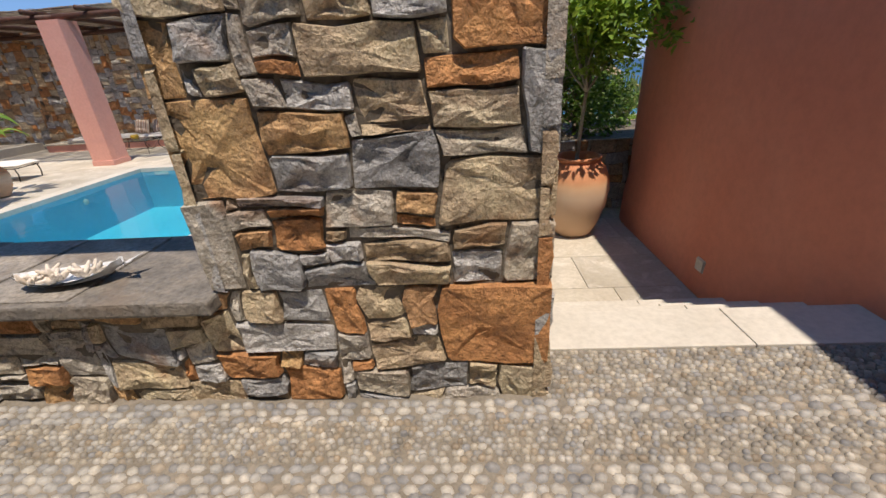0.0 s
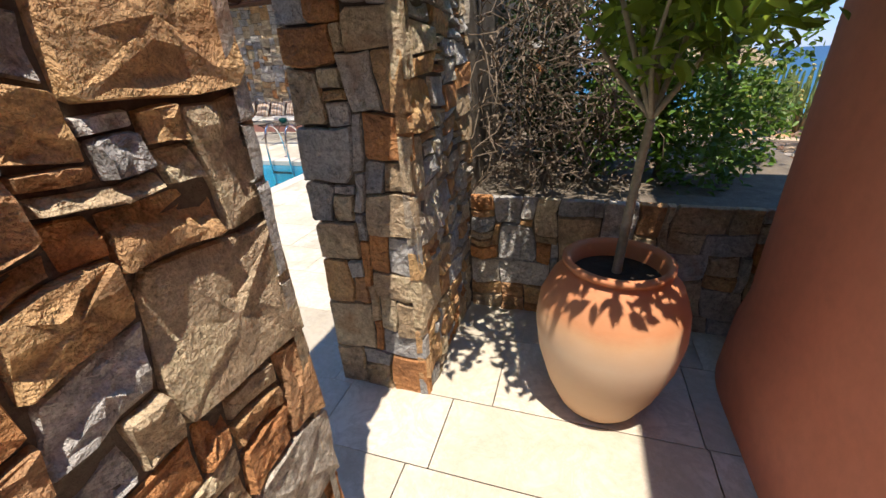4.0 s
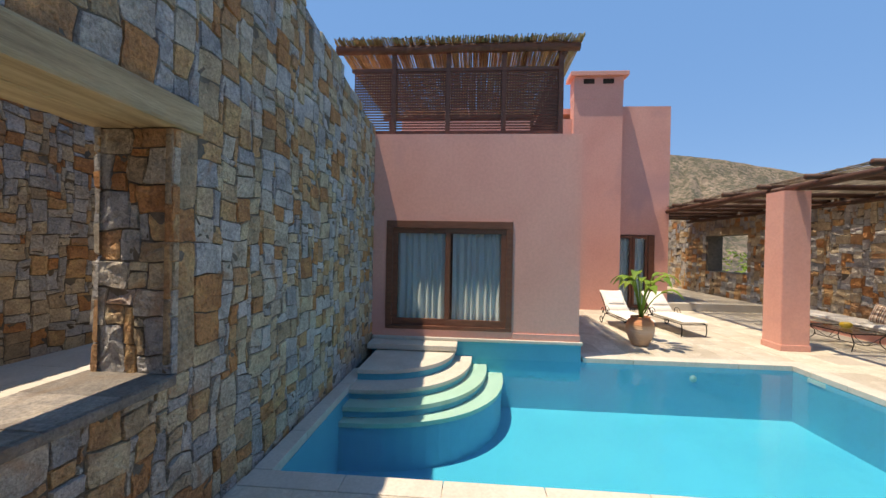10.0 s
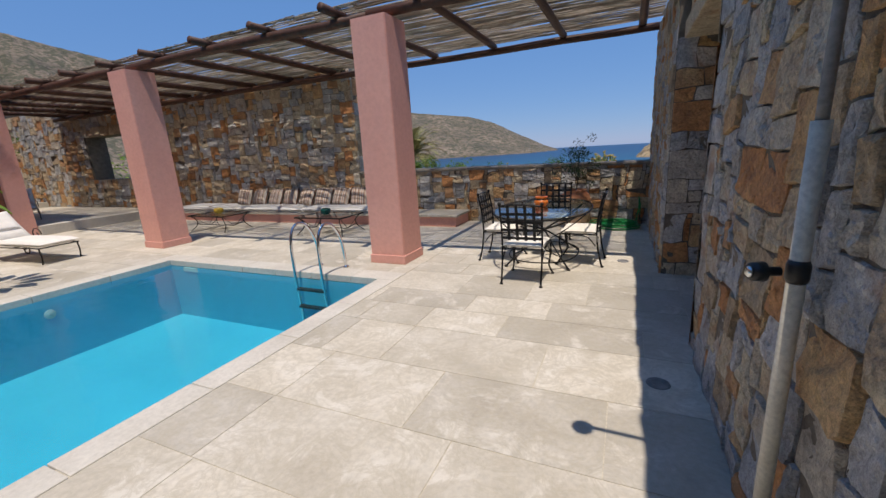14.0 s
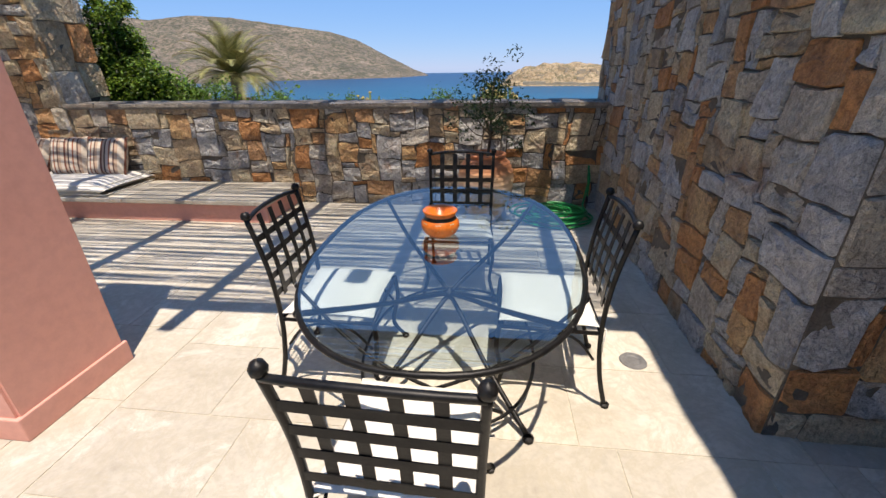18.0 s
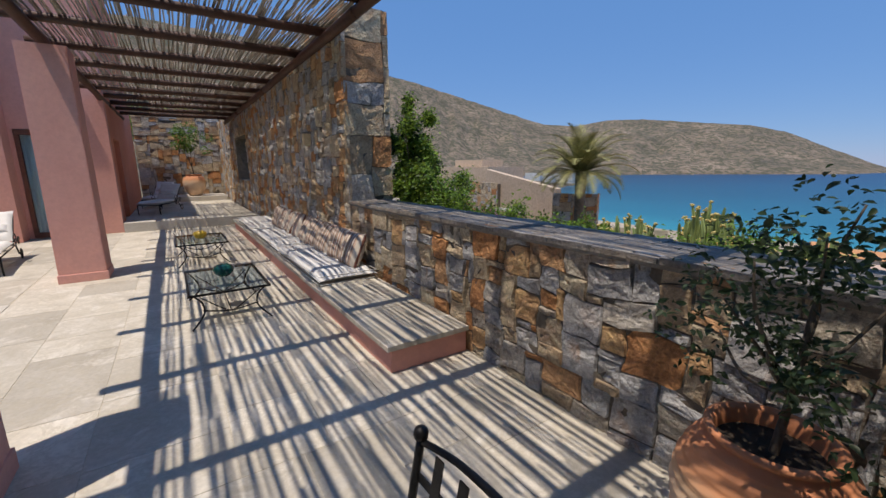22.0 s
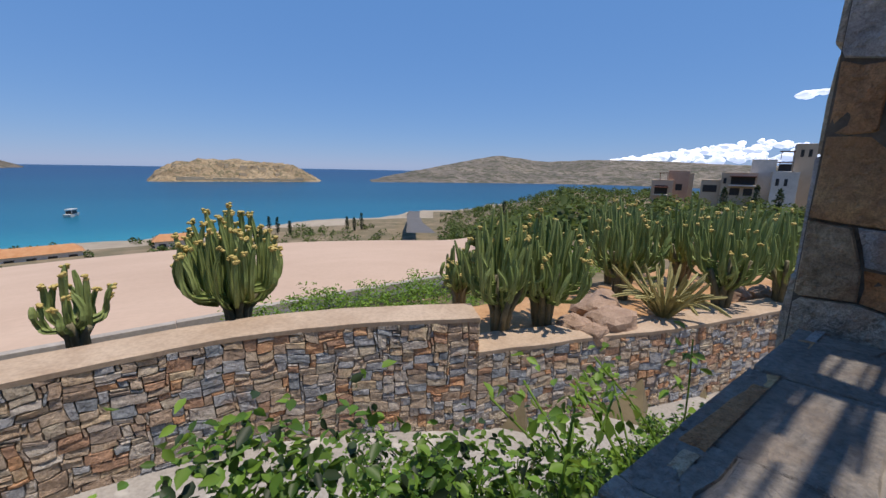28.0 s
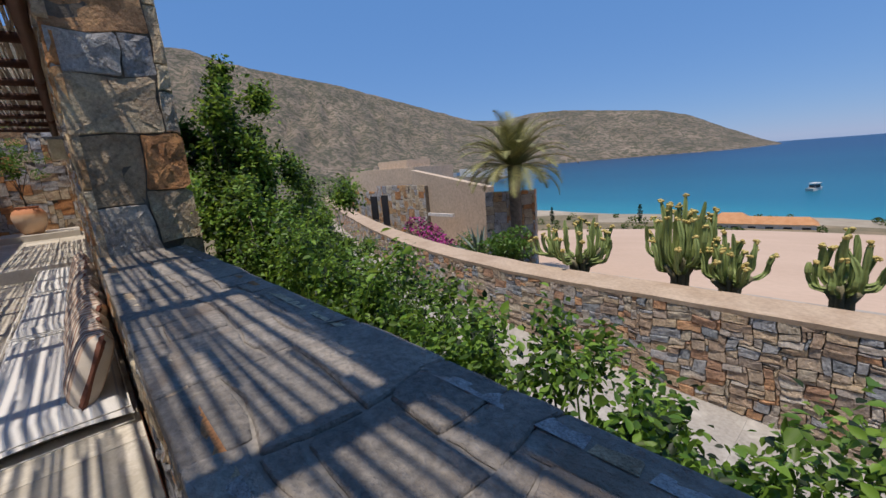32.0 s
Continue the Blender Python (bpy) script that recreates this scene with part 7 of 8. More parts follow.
def drain(x, y, label):
    t = thing("drain_grate", label, "drain", at=pose(x, y, 0.0, 0, 0, 2) @ Matrix.Diagonal((0.74, 0.74, 1, 1)))
    for q in ((-0.075, -0.075, 0.075, -0.062), (-0.075, 0.062, 0.075, 0.075), (-0.075, -0.062, -0.062, 0.062), (0.062, -0.062, 0.075, 0.062)):
        box("frame", q[0], q[1], 0.0, q[2], q[3], 0.006, M["grate"], t)
    for i in range(7):
        box("bar", -0.055 + i * 0.0165, -0.062, 0.0, -0.045 + i * 0.0165, 0.062, 0.005, M["grate"], t)
    # thin black sheet under the bars, painted shade in place of a hole
    box("pit", -0.062, -0.062, 0.0005, 0.062, 0.062, 0.0015, M["plastic_black"], t)


drain(-2.05, 7.24, "square slotted metal floor drain in the terrace")
drain(-1.0, 7.84, "square slotted metal floor drain near the wall")
for x, y, w, mt, lab in ((-3.42, 6.81, 0.1, "plastic_white", "small cream square cover set in the paving"), (-3.03, 4.22, 0.09, "plastic_white", "small cream square cover set in the paving"),
                         (-3.54, 3.56, 0.13, "slab_white", "pale grey inspection plate flush in the shaded paving"), (-3.2, 3.78, 0.07, "slab_white", "pale grey inspection plate flush in the shaded paving")):
    t = thing("access_cover", lab, "cover", group="covers in the paving", at=pose(x, y, 0, 0, 0, 1))
    box("lid", -w, -w, 0, w, w, 0.006, M[mt], t, 0.002)
for x, y in ((-0.82, 8.98), (-1.06, 12.02)):
    t = thing("round_drain", "round dark drain cover in the shaded paving", "drain", group="round drains", at=pose(x, y, 0))
    v, f = lathe([(0.0, 0.003), (0.036, 0.003), (0.044, 0.007), (0.07, 0.007), (0.075, 0.0)], 24)
    solid("cover", v, f, M["grate"], t)
sh = thing("shower", "wall-mounted shower pipe with an overhead arm", "shower")
bar("pipe", [(EW - 0.045, 7.66, 0.03), (EW - 0.045, 7.66, 1.62)], 0.024, M["plastic_white"], sh, 10, label="cream painted pipe")
bar("pipe", arcpts([(EW - 0.045, 7.66, 1.6), (EW - 0.045, 7.66, 2.0), (EW - 0.045, 7.66, 2.65), (EW - 0.12, 7.66, 2.75), (EW - 0.38, 7.67, 2.73)], 4), 0.016, M["grate"], sh, 8)
v, f = lathe([(0.0, 0.0), (0.06, 0.0), (0.062, 0.012), (0.02, 0.04), (0.014, 0.06)], 16)
solid("rose", [(a + EW - 0.38, b + 7.67, c + 2.66) for a, b, c in v], f, M["grate"], sh, smooth=True)
v, f = lathe([(0.0, 0.0), (0.06, 0.0), (0.056, 0.015), (0.03, 0.035)], 18)
solid("base", [(a + EW - 0.06, b + 7.66, c) for a, b, c in v], f, M["chrome"], sh, smooth=True)
v, f = lathe([(0.0, -0.035), (0.024, -0.035), (0.03, -0.02), (0.03, 0.02), (0.024, 0.035), (0.0, 0.035)], 14)
solid("valve", [(a + EW - 0.045, b + 7.66, c + 1.2) for a, b, c in v], f, M["plastic_black"], sh, smooth=True)
knob = bar("valve_handle", [(EW - 0.09, 7.65, 1.2), (EW - 0.125, 7.64, 1.2), (EW - 0.13, 7.64, 1.2), (EW - 0.165, 7.63, 1.2)], [0.014, 0.014, 0.03, 0.027], M["plastic_black"], sh, 12)
bar("handle_cap", [(EW - 0.165, 7.63, 1.2), (EW - 0.173, 7.628, 1.2)], [0.02, 0.015], M["chrome"], knob, 12, label="steel cap")
ho = thing("garden_hose", "coiled bright green garden hose on the floor", "hose")
pts = []
for k in range(330):
    a = k * 0.19
    r = 0.27 + 0.085 * math.sin(k * 0.057) + 0.03 * math.sin(k * 0.31)
    pts.append((-1.2 + r * 1.15 * math.cos(a) + 0.03 * math.sin(k * 0.02), 14.40 + r * 0.85 * math.sin(a), 0.014 + 0.00035 * k + 0.008 * math.sin(k * 0.7)))
pts += [(-0.86, 14.55, 0.12), (-0.82, 14.6, 0.35), (-0.83, 14.62, 0.55), (-0.8, 14.64, 0.4), (-0.8, 14.64, 0.2)]
bar("coil", pts[:330], 0.0115, M["hose"], ho, 6)
bar("tail", pts[329:], 0.0115, M["hose"], ho, 6)
bar("connector", [pts[-1], (-0.8, 14.64, 0.12)], 0.015, M["plastic_black"], ho, 8, label="black hose connector")
sw = thing("wall_socket", "small ivory switch plate low on the terracotta wall", "switch plate", at=pose(1.572, 3.93, 0.26))
box("plate", 0.0, -0.055, -0.055, 0.03, 0.055, 0.055, M["plastic_white"], sw, 0.006).location = (0.0, 0, 0)
box("frame", -0.012, -0.05, -0.05, 0.0, 0.05, 0.05, M["plastic_white"], sw, 0.006)
lm = thing("wall_lamp", "small amber box lamp on the stone wall", "wall lamp", at=pose(-8.9, 14.76, 2.15))
box("body", -0.06, -0.1, -0.1, 0.06, 0.02, 0.1, M["glaze_cream"], lm, 0.008)
box("hood", -0.075, -0.12, 0.1, 0.075, 0.03, 0.125, M["grate"], lm, 0.004)
# light in the pool wall
pl = thing("pool_light", "round white light in the pool wall", "pool light", at=pose(HX + 0.005, 8.75, -0.3, 0, 90, 0))
v, f = lathe([(0.0, 0.01), (0.045, 0.01), (0.05, 0.006), (0.053, 0.009), (0.063, 0.008), (0.066, 0.0)], 20)
solid("lens", v, f, M["white"], pl, smooth=True)
sk = thing("pool_skimmer", "white skimmer slot in the pool wall", "skimmer")
box("frame", -7.95, PN - 0.012, -0.17, -7.6, PN + 0.01, -0.1, M["white"], sk, 0.003)
# dish of corals on the window sill
M["shell"] = surface("bleached white coral", [(0.3, (0.62, 0.52, 0.42)), (0.55, (0.75, 0.68, 0.6)), (0.8, (0.8, 0.75, 0.7))], 14, 80, 0.7, 0.5, 0.006)
M["ceramic"] = surface("pale grey ceramic", [(0.3, (0.62, 0.63, 0.64)), (0.7, (0.7, 0.71, 0.72))], 3, 60, 0.3, 0.0)
dish = thing("shell_dish", "boat-shaped white dish on the window sill", "dish", at=pose(-1.84, 2.27, WZ0 + 0.012, 0, 0, 14) @ Matrix.Scale(0.74, 4))
vs, fs = [], []
NN = 14
for i in range(NN + 1):
    s = 2 * i / NN - 1
    w = 0.1 * (1 - abs(s) ** 2.2) + 0.012
    lift = 0.055 * abs(s) ** 2 + (0.03 if s > 0.85 else 0)
    for q in (-1, -0.6, 0, 0.6, 1):
        vs.append((s * 0.26, q * w, 0.012 + lift * 0.7 + 0.032 * abs(q) ** 2))
for i in range(NN):
    for k in range(4):
        fs.append((5 * i + k, 5 * i + 5 + k, 5 * i + 6 + k, 5 * i + 1 + k))
n0 = len(vs)
vs += [(a, b, c - 0.012) for a, b, c in vs]
fs += [tuple(i + n0 for i in q)[::-1] for q in fs]
solid("bowl", vs, fs, M["ceramic"], dish, smooth=True)
solid("tail_fin", [(0.24, -0.03, 0.06), (0.34, -0.07, 0.1), (0.3, 0.0, 0.08), (0.35, 0.06, 0.1), (0.24, 0.03, 0.06), (0.29, 0, 0.065)], [(0, 1, 2, 5), (5, 2, 3, 4)], M["ceramic"], dish)
rc = random.Random(31)
for k in range(13):
    cx_, cy_ = -0.02 + rc.uniform(-0.15, 0.14), rc.uniform(-0.05, 0.05)
    t = thing("shell", "bleached coral and shell piece in the dish", "shell", group="shells in the dish", at=dish.matrix_basis @ pose(cx_, cy_, 0.04))
    pcs = []
    for _ in range(rc.choice((3, 5, 6))):
        d = Vector((rc.uniform(-1, 1), rc.uniform(-1, 1), rc.uniform(0.1, 1.2))).normalized() * rc.uniform(0.035, 0.085)
        pcs.append(tube([(0, 0, 0), tuple(d * 0.5 + Vector((rc.uniform(-0.01, 0.01),) * 3)), tuple(d)], [0.016, 0.013, 0.007], 6))
    v, f = gather(pcs)
    ob = solid("piece", v, f, M["shell"], t, smooth=True)

# ---- planting beyond the parapet ----
nr = np.random.RandomState(14)


def vine(name, label, line, width, height, leaves, size, seed, mats, z0=0.25):
    """A climbing hedge along a line of (x, y, z, bulk)."""
    t = thing(name, label, "vine")
    rs_ = np.random.RandomState(seed)
    cents = []
    for (x0, y0, za, ba), (x1, y1, zb, bb) in zip(line, line[1:]):
        n_ = int(max(6, math.dist((x0, y0), (x1, y1)) * 22))
        for k in range(n_):
            s = (k + rs_.uniform()) / n_
            b = ba + (bb - ba) * s
            cents.append((x0 + (x1 - x0) * s + rs_.normal() * 0.14, y0 + (y1 - y0) * s + abs(rs_.normal()) * width * b, za + (zb - za) * s + (rs_.uniform(-0.75, 0.35) + 0.3 * min(1.5, abs(rs_.normal()))) * height * b, rs_.uniform(0.06, 0.13) * b))
    per = leaves // len(cents)
    tufts = []
    for i, c in enumerate(cents):
        d = np.array((rs_.normal() * 0.5, rs_.normal() * 0.35, rs_.uniform(0.2, 1.0)))
        s = rs_.uniform(-0.6, 0.6, (per, 1))
        ln = rs_.uniform(0.12, 0.34)
        tufts.append(np.array(c[:3]) + d * ln * s + rs_.normal(size=(per, 3)) * (0.028 + 0.24 * c[3]))
        if i % 3 == 0:
            a, b = np.array(c[:3]) - d * ln, np.array(c[:3]) + d * ln * 0.62
            if min(a[1], b[1]) > 15.40:
                bar("shoot", [(a[0], a[1] + 0.06, a[2] - 0.45), tuple(a), tuple(b)], [0.006, 0.004, 0.0025], M["bark"] if i % 2 else M["leaf_light"], t, 4)
    pts_ = np.concatenate(tufts)
    pts_ = pts_[pts_[:, 1] > 15.40]
    rs_.shuffle(pts_)
    h = len(pts_)
    leaf_mesh("foliage", pts_[:int(0.4 * h)], size, mats[0], t, seed=seed, wide=0.62)
    leaf_mesh("young_foliage", pts_[int(0.4 * h):int(0.82 * h)], size * 0.9, mats[1], t, seed=seed + 1, wide=0.62)
    leaf_mesh("old_foliage", pts_[int(0.82 * h):], size, M["leaf_dark"], t, seed=seed + 2, wide=0.6)
    return t


vine("climbing_vine", "dense leafy vine growing along the outer side of the parapet",
     [(-7.2, 15.6, 1.05, 1.0), (-5.6, 15.6, 1.0, 0.95), (-4.6, 15.58, 0.92, 0.85), (-3.9, 15.54, 0.88, 0.72), (-3.4, 15.56, 0.82, 0.66), (-3.0, 15.56, 0.88, 0.75), (-2.6, 15.58, 1.0, 0.95), (-2.2, 15.62, 0.8, 0.85), (-1.8, 15.65, 0.48, 0.7), (-1.2, 15.7, 0.15, 0.7), (-0.6, 15.8, -0.15, 0.8), (1.0, 16.0, -0.5, 0.9)],
     0.26, 0.46, 50000, 0.034, 31, (M["leaf"], M["leaf_light"]))
vine("climbing_shrub", "tall leafy green creeper against the stone wall end",
     [(-7.5, 15.6, 2.3, 1.1), (-7.3, 15.62, 2.0, 1.5), (-7.1, 15.65, 1.65, 1.7), (-6.8, 15.7, 1.35, 1.6), (-6.4, 15.7, 1.1, 1.35), (-7.0, 15.62, 1.1, 1.4), (-7.3, 15.6, 1.4, 1.4), (-7.6, 16.0, 1.3, 1.9), (-8.2, 16.5, 0.9, 2.0), (-9.5, 17.4, 0.6, 1.8)], 0.2, 0.5, 72000, 0.05, 41, (M["leaf"], M["leaf_light"]))
vine("climbing_shrub", "sprawling green shrub below the parapet end",
     [(-6.9, 16.2, 0.6, 1.6), (-5.9, 16.3, 0.25, 1.4), (-5.0, 16.2, 0.05, 1.1)], 0.25, 0.45, 16000, 0.045, 45, (M["leaf"], M["leaf_light"]))
# free sprigs rising over the parapet
sp = thing("vine_sprigs", "loose vine shoots rising above the parapet", "vine")
for k in range(64):
    x = nr.uniform(-6.8, -0.9)
    h = nr.uniform(0.95, 1.1 if x > -4.6 else 1.42)
    top = (x + nr.normal() * 0.12, 15.6 + nr.uniform(0.0, 0.3), h)
    line = arcpts([(x, 15.65, 0.5), (x + nr.normal() * 0.05, 15.62, h - 0.3), top], 4)
    bar("shoot", line, 0.004, M["leaf_light"], sp, 4)
    q = np.array([line[nr.randint(2, 9)] for _ in range(34)]) + nr.normal(size=(34, 3)) * 0.04
    leaf_mesh("leaves", q, 0.05, M["leaf_light"], sp, seed=int(nr.randint(9999)), wide=0.62)
# garden strip behind the wall: low green ground cover
gc = []
for _ in range(420):
    x, y = nr.uniform(-1.6, 10), nr.uniform(21.6, 24.0)
    gc.append((x, y, -1.22 + 0.1 * nr.normal()))
leaf_mesh("ground_cover", clumps(nr, gc, 0.3, 34, 0.4), 0.08, M["leaf_light"], None, "low green ground cover behind the garden wall", 0.0, 7, 0.5, "stuff")

M["cactus"] = surface("ribbed green cactus skin", [(0.3, (0.16, 0.22, 0.065)), (0.7, (0.28, 0.335, 0.115))], 3, 40, 0.55, 0.25, 0.01, "island", None, 0.25, per_thing=0.25)
M["cactus_stem"] = surface("woody grey-green cactus stem", [(0.3, (0.13, 0.12, 0.07)), (0.7, (0.26, 0.23, 0.14))], 6, 60, 0.8, 0.4)
M["cactus_bud"] = surface("yellow-brown cactus buds", [(0.3, (0.42, 0.3, 0.08)), (0.7, (0.6, 0.48, 0.17))], 8, 60, 0.7, 0.2)


def cactus_arm(path, r):
    """A four-ribbed stem."""
    pts_ = [Vector(p) for p in path]
    vs, fs = [], []
    n_ = len(pts_)
    for i, p in enumerate(pts_):
        d = (pts_[min(i + 1, n_ - 1)] - pts_[max(i - 1, 0)]).normalized()
        s_ = d.cross(Vector((0.3, 0.8, 0.1))).normalized()
        u_ = d.cross(s_)
        k_ = 1.0 if i < n_ - 1 else 0.45
        pinch = 1 - 0.16 * (i % 3 == 2)
        for q in range(10):
            an = 2 * math.pi * q / 10
            rr = r * k_ * pinch * (1.0 if q % 2 == 0 else 0.56)
            vs.append(tuple(p + (s_ * math.cos(an) + u_ * math.sin(an)) * rr))
    for i in range(n_ - 1):
        for q in range(10):
            w = (q + 1) % 10
            fs.append((i * 10 + q, i * 10 + w, (i + 1) * 10 + w, (i + 1) * 10 + q))
    fs.append(tuple(range((n_ - 1) * 10, n_ * 10)))
    return vs, fs


def cactus(x, y, z, height, spread, arms, seed, r=0.034, buds=0.8, dome=0.35, bare=0.25, label="tall many-armed candelabra cactus behind the garden wall"):
    """A vase of upright ribbed arms: they leave the bare stems low down, bend out and then climb side by side."""
    t = thing("candelabra_cactus", label, "cactus", group="cacti behind the garden wall", at=pose(x, y, z))
    g = random.Random(seed)
    for k in range(arms):
        an = k * 2.399 + g.uniform(-0.5, 0.5)
        q = math.sqrt((k + 0.5) / arms)
        out = spread * q * g.uniform(0.8, 1.12)
        h = height * (1 - dome * q ** 2) * g.uniform(0.76, 1.04)
        dx, dy = math.cos(an), math.sin(an)
        e1, e2 = g.uniform(-0.05, 0.05), g.uniform(-0.05, 0.05)
        low = height * bare * g.uniform(0.7, 1.3) * (0.6 + 0.4 * q)
        p = arcpts([(dx * out * 0.35, dy * out * 0.35, low), (dx * out * 0.72, dy * out * 0.72, low + (h - low) * 0.1), (dx * out * 0.9 + e1, dy * out * 0.9 + e2, low + (h - low) * 0.3), (dx * out * 0.97 + e1, dy * out * 0.97, low + (h - low) * 0.65), (dx * out + e2, dy * out + e1, h)], 3)
        v, f = cactus_arm(p, r * g.uniform(0.85, 1.15))
        arm = solid("arm", v, f, M["cactus"], t)
        bud = []
        if g.random() < buds:
            for _ in range(6):
                c = Vector(p[-1]) + Vector((g.uniform(-1, 1), g.uniform(-1, 1), g.uniform(-1.2, 0.3))) * r
                lv, lf = lathe([(0.0, -0.02), (0.022, -0.008), (0.024, 0.008), (0.0, 0.022)], 6)
                bud.append(([(a + c.x, b + c.y, cc + c.z) for a, b, cc in lv], lf))
            bv, bf = gather(bud)
            tagged(solid("flower_head", bv, bf, M["cactus_bud"], arm, "yellow-brown buds"), kind="stuff")
    for k in range(8):
        dx, dy = math.cos(k * 0.785 + seed), math.sin(k * 0.785 + seed)
        o = spread * g.uniform(0.35, 0.62)
        top = height * bare * g.uniform(1.0, 1.45)
        bar("stem", [(dx * 0.06, dy * 0.06, -0.25), (dx * o * 0.4, dy * o * 0.4, top * 0.45), (dx * o, dy * o, top)], [0.06, 0.05, 0.034], M["cactus_stem"], t, 7, label="woody grey-green stem")
    return t


cactus(-6.72, 21.05, -0.35, 1.0, 0.7, 34, 1, 0.032)
cactus(-5.12, 21.1, -0.35, 1.36, 0.5, 46, 2, 0.032)
cactus(-4.5, 21.05, -0.35, 0.9, 0.42, 24, 12, 0.032)
cactus(-3.4, 21.1, -0.35, 0.95, 0.38, 18, 3, 0.034)
cactus(-1.74, 20.98, -0.38, 1.6, 0.72, 84, 4, 0.034, 1.0)
CLUMP = "dense clump of upright candelabra cactus on woody stems"
for i, (x, y, h, s, n_) in enumerate(((1.85, 20.45, 1.25, 0.42, 40), (1.62, 19.2, 1.95, 0.62, 80), (2.4, 19.0, 1.9, 0.78, 90), (4.95, 19.1, 1.95, 0.8, 80), (6.0, 19.9, 2.0, 0.8, 50),
                                      (5.85, 17.6, 2.05, 0.75, 64), (7.2, 18.9, 2.0, 0.9, 56), (7.2, 17.0, 1.95, 0.8, 40), (8.6, 18.2, 2.0, 0.9, 40))):
    cactus(x, y, -0.76, h, s, n_, 30 + i, 0.033, 0.3, 0.3, 0.38, CLUMP)
M["cactus_dry"] = surface("dry straw-green cactus skin", [(0.3, (0.28, 0.24, 0.09)), (0.7, (0.45, 0.4, 0.17))], 5, 50, 0.7, 0.3)
M["boulder"] = surface("pinkish garden boulder", [(0.3, (0.3, 0.2, 0.14)), (0.7, (0.48, 0.34, 0.25))], 4, 30, 0.9, 0.6, 0.03)
g = random.Random(6)
for x, y, r in ((3.85, 18.85, 0.42), (3.35, 18.3, 0.4), (2.75, 18.62, 0.24), (2.75, 18.25, 0.2), (7.0, 17.75, 0.3), (7.5, 17.4, 0.26)):
    bm = bmesh.new()
    bmesh.ops.create_icosphere(bm, subdivisions=3, radius=1)
    for vtx in bm.verts:
        k_ = 1 + 0.35 * noise.noise(vtx.co * 1.3 + Vector((x, y, 0))) + 0.12 * noise.noise(vtx.co * 4)
        vtx.co = Vector((vtx.co.x * r * 1.2, vtx.co.y * r, vtx.co.z * r * 0.75)) * k_
    t = thing("boulder", "pinkish angular boulder in the cactus bed", "boulder", group="garden boulders", at=pose(x, y, -0.69))
    part("rock", bm, M["boulder"], t)
dry = thing("dry_cactus", "dry yellowish spreading cactus among the boulders", "cactus", at=pose(4.35, 17.95, -0.74))
for k in range(46):
    an, l = g.uniform(0, 6.28), g.uniform(0.35, 0.95)
    v, f = cactus_arm(arcpts([(0, 0, 0), (math.cos(an) * l * 0.5, math.sin(an) * l * 0.5, 0.45), (math.cos(an) * l, math.sin(an) * l, g.uniform(0.25, 1.0))], 4), 0.03)
    solid("arm", v, f, M["cactus_dry"], dry)

# ---- palm, agave, bougainvillea ----
pm = thing("palm_tree", "date palm with arching grey-green fronds beside a stone pillar", "palm tree", at=pose(-11.35, 25.3, -1.5))
bar("trunk", [(0, 0, -1.0), (0.02, 0, 0.8), (0.0, 0, 1.9), (0.02, 0, 2.98)], [0.22, 0.18, 0.18, 0.22], M["bark"], pm, 12)
g = random.Random(15)
M["frond"] = surface("grey-green palm frond", [(0.3, (0.16, 0.17, 0.055)), (0.7, (0.34, 0.31, 0.11))], 3, 30, 0.6, 0.0, pick="island", per_thing=0.35)
M["frond_dry"] = surface("dry straw palm frond", [(0.3, (0.36, 0.27, 0.12)), (0.7, (0.5, 0.38, 0.18))], 3, 30, 0.7, 0.0, pick="island", per_thing=0.3)
for k in range(54):
    an = k * 2.399
    el = 86 - 100 * (k / 54) ** 0.9 + g.uniform(-8, 8)
    ln = g.uniform(1.6, 2.15)
    dx, dy = math.cos(an), math.sin(an)
    spine = []
    for i in range(11):
        s = i / 10
        e = radians(el) - s * s * 1.15
        if i == 0:
            p = Vector((dx * 0.1, dy * 0.1, 2.95))
        else:
            p = p + Vector((dx * math.cos(e), dy * math.cos(e), math.sin(e))) * ln / 10
        spine.append(p.copy())
    vs, fs = [], []
    for i in range(1, 11):
        for sub in range(3):
            s = (i + sub / 3) / 11
            p = spine[i - 1].lerp(spine[i], sub / 3)
            d = (spine[i] - spine[i - 1]).normalized()
            sd = d.cross(Vector((0, 0, 1))).normalized()
            up_ = sd.cross(d)
            w = 0.5 * math.sin(math.pi * (0.12 + 0.85 * s)) * g.uniform(0.85, 1.1)
            for q in (-1, 1):
                tip = p + sd * q * w * 0.8 + d * w * 0.75 + up_ * w * 0.25 - Vector((0, 0, 0.12 * w))
                o_ = len(vs)
                vs += [tuple(p - d * 0.026), tuple(p + d * 0.026), tuple(tip)]
                fs.append((o_, o_ + 1, o_ + 2))
    sv, sf = tube(spine, [0.018 * (1 - 0.07 * i) for i in range(11)], 4, False, False)
    o_ = len(vs)
    vs += sv
    fs += [tuple(i + o_ for i in q) for q in sf]
    solid("frond", vs, fs, M["frond"] if el > -18 else M["frond_dry"], pm)
ag = thing("agave", "blue-green agave rosette behind the wall", "agave", at=pose(-9.6, 21.6, -0.5))
M["agave"] = surface("blue-green agave leaf", [(0.3, (0.13, 0.18, 0.15)), (0.7, (0.2, 0.26, 0.21))], 3, 30, 0.5, 0.0)
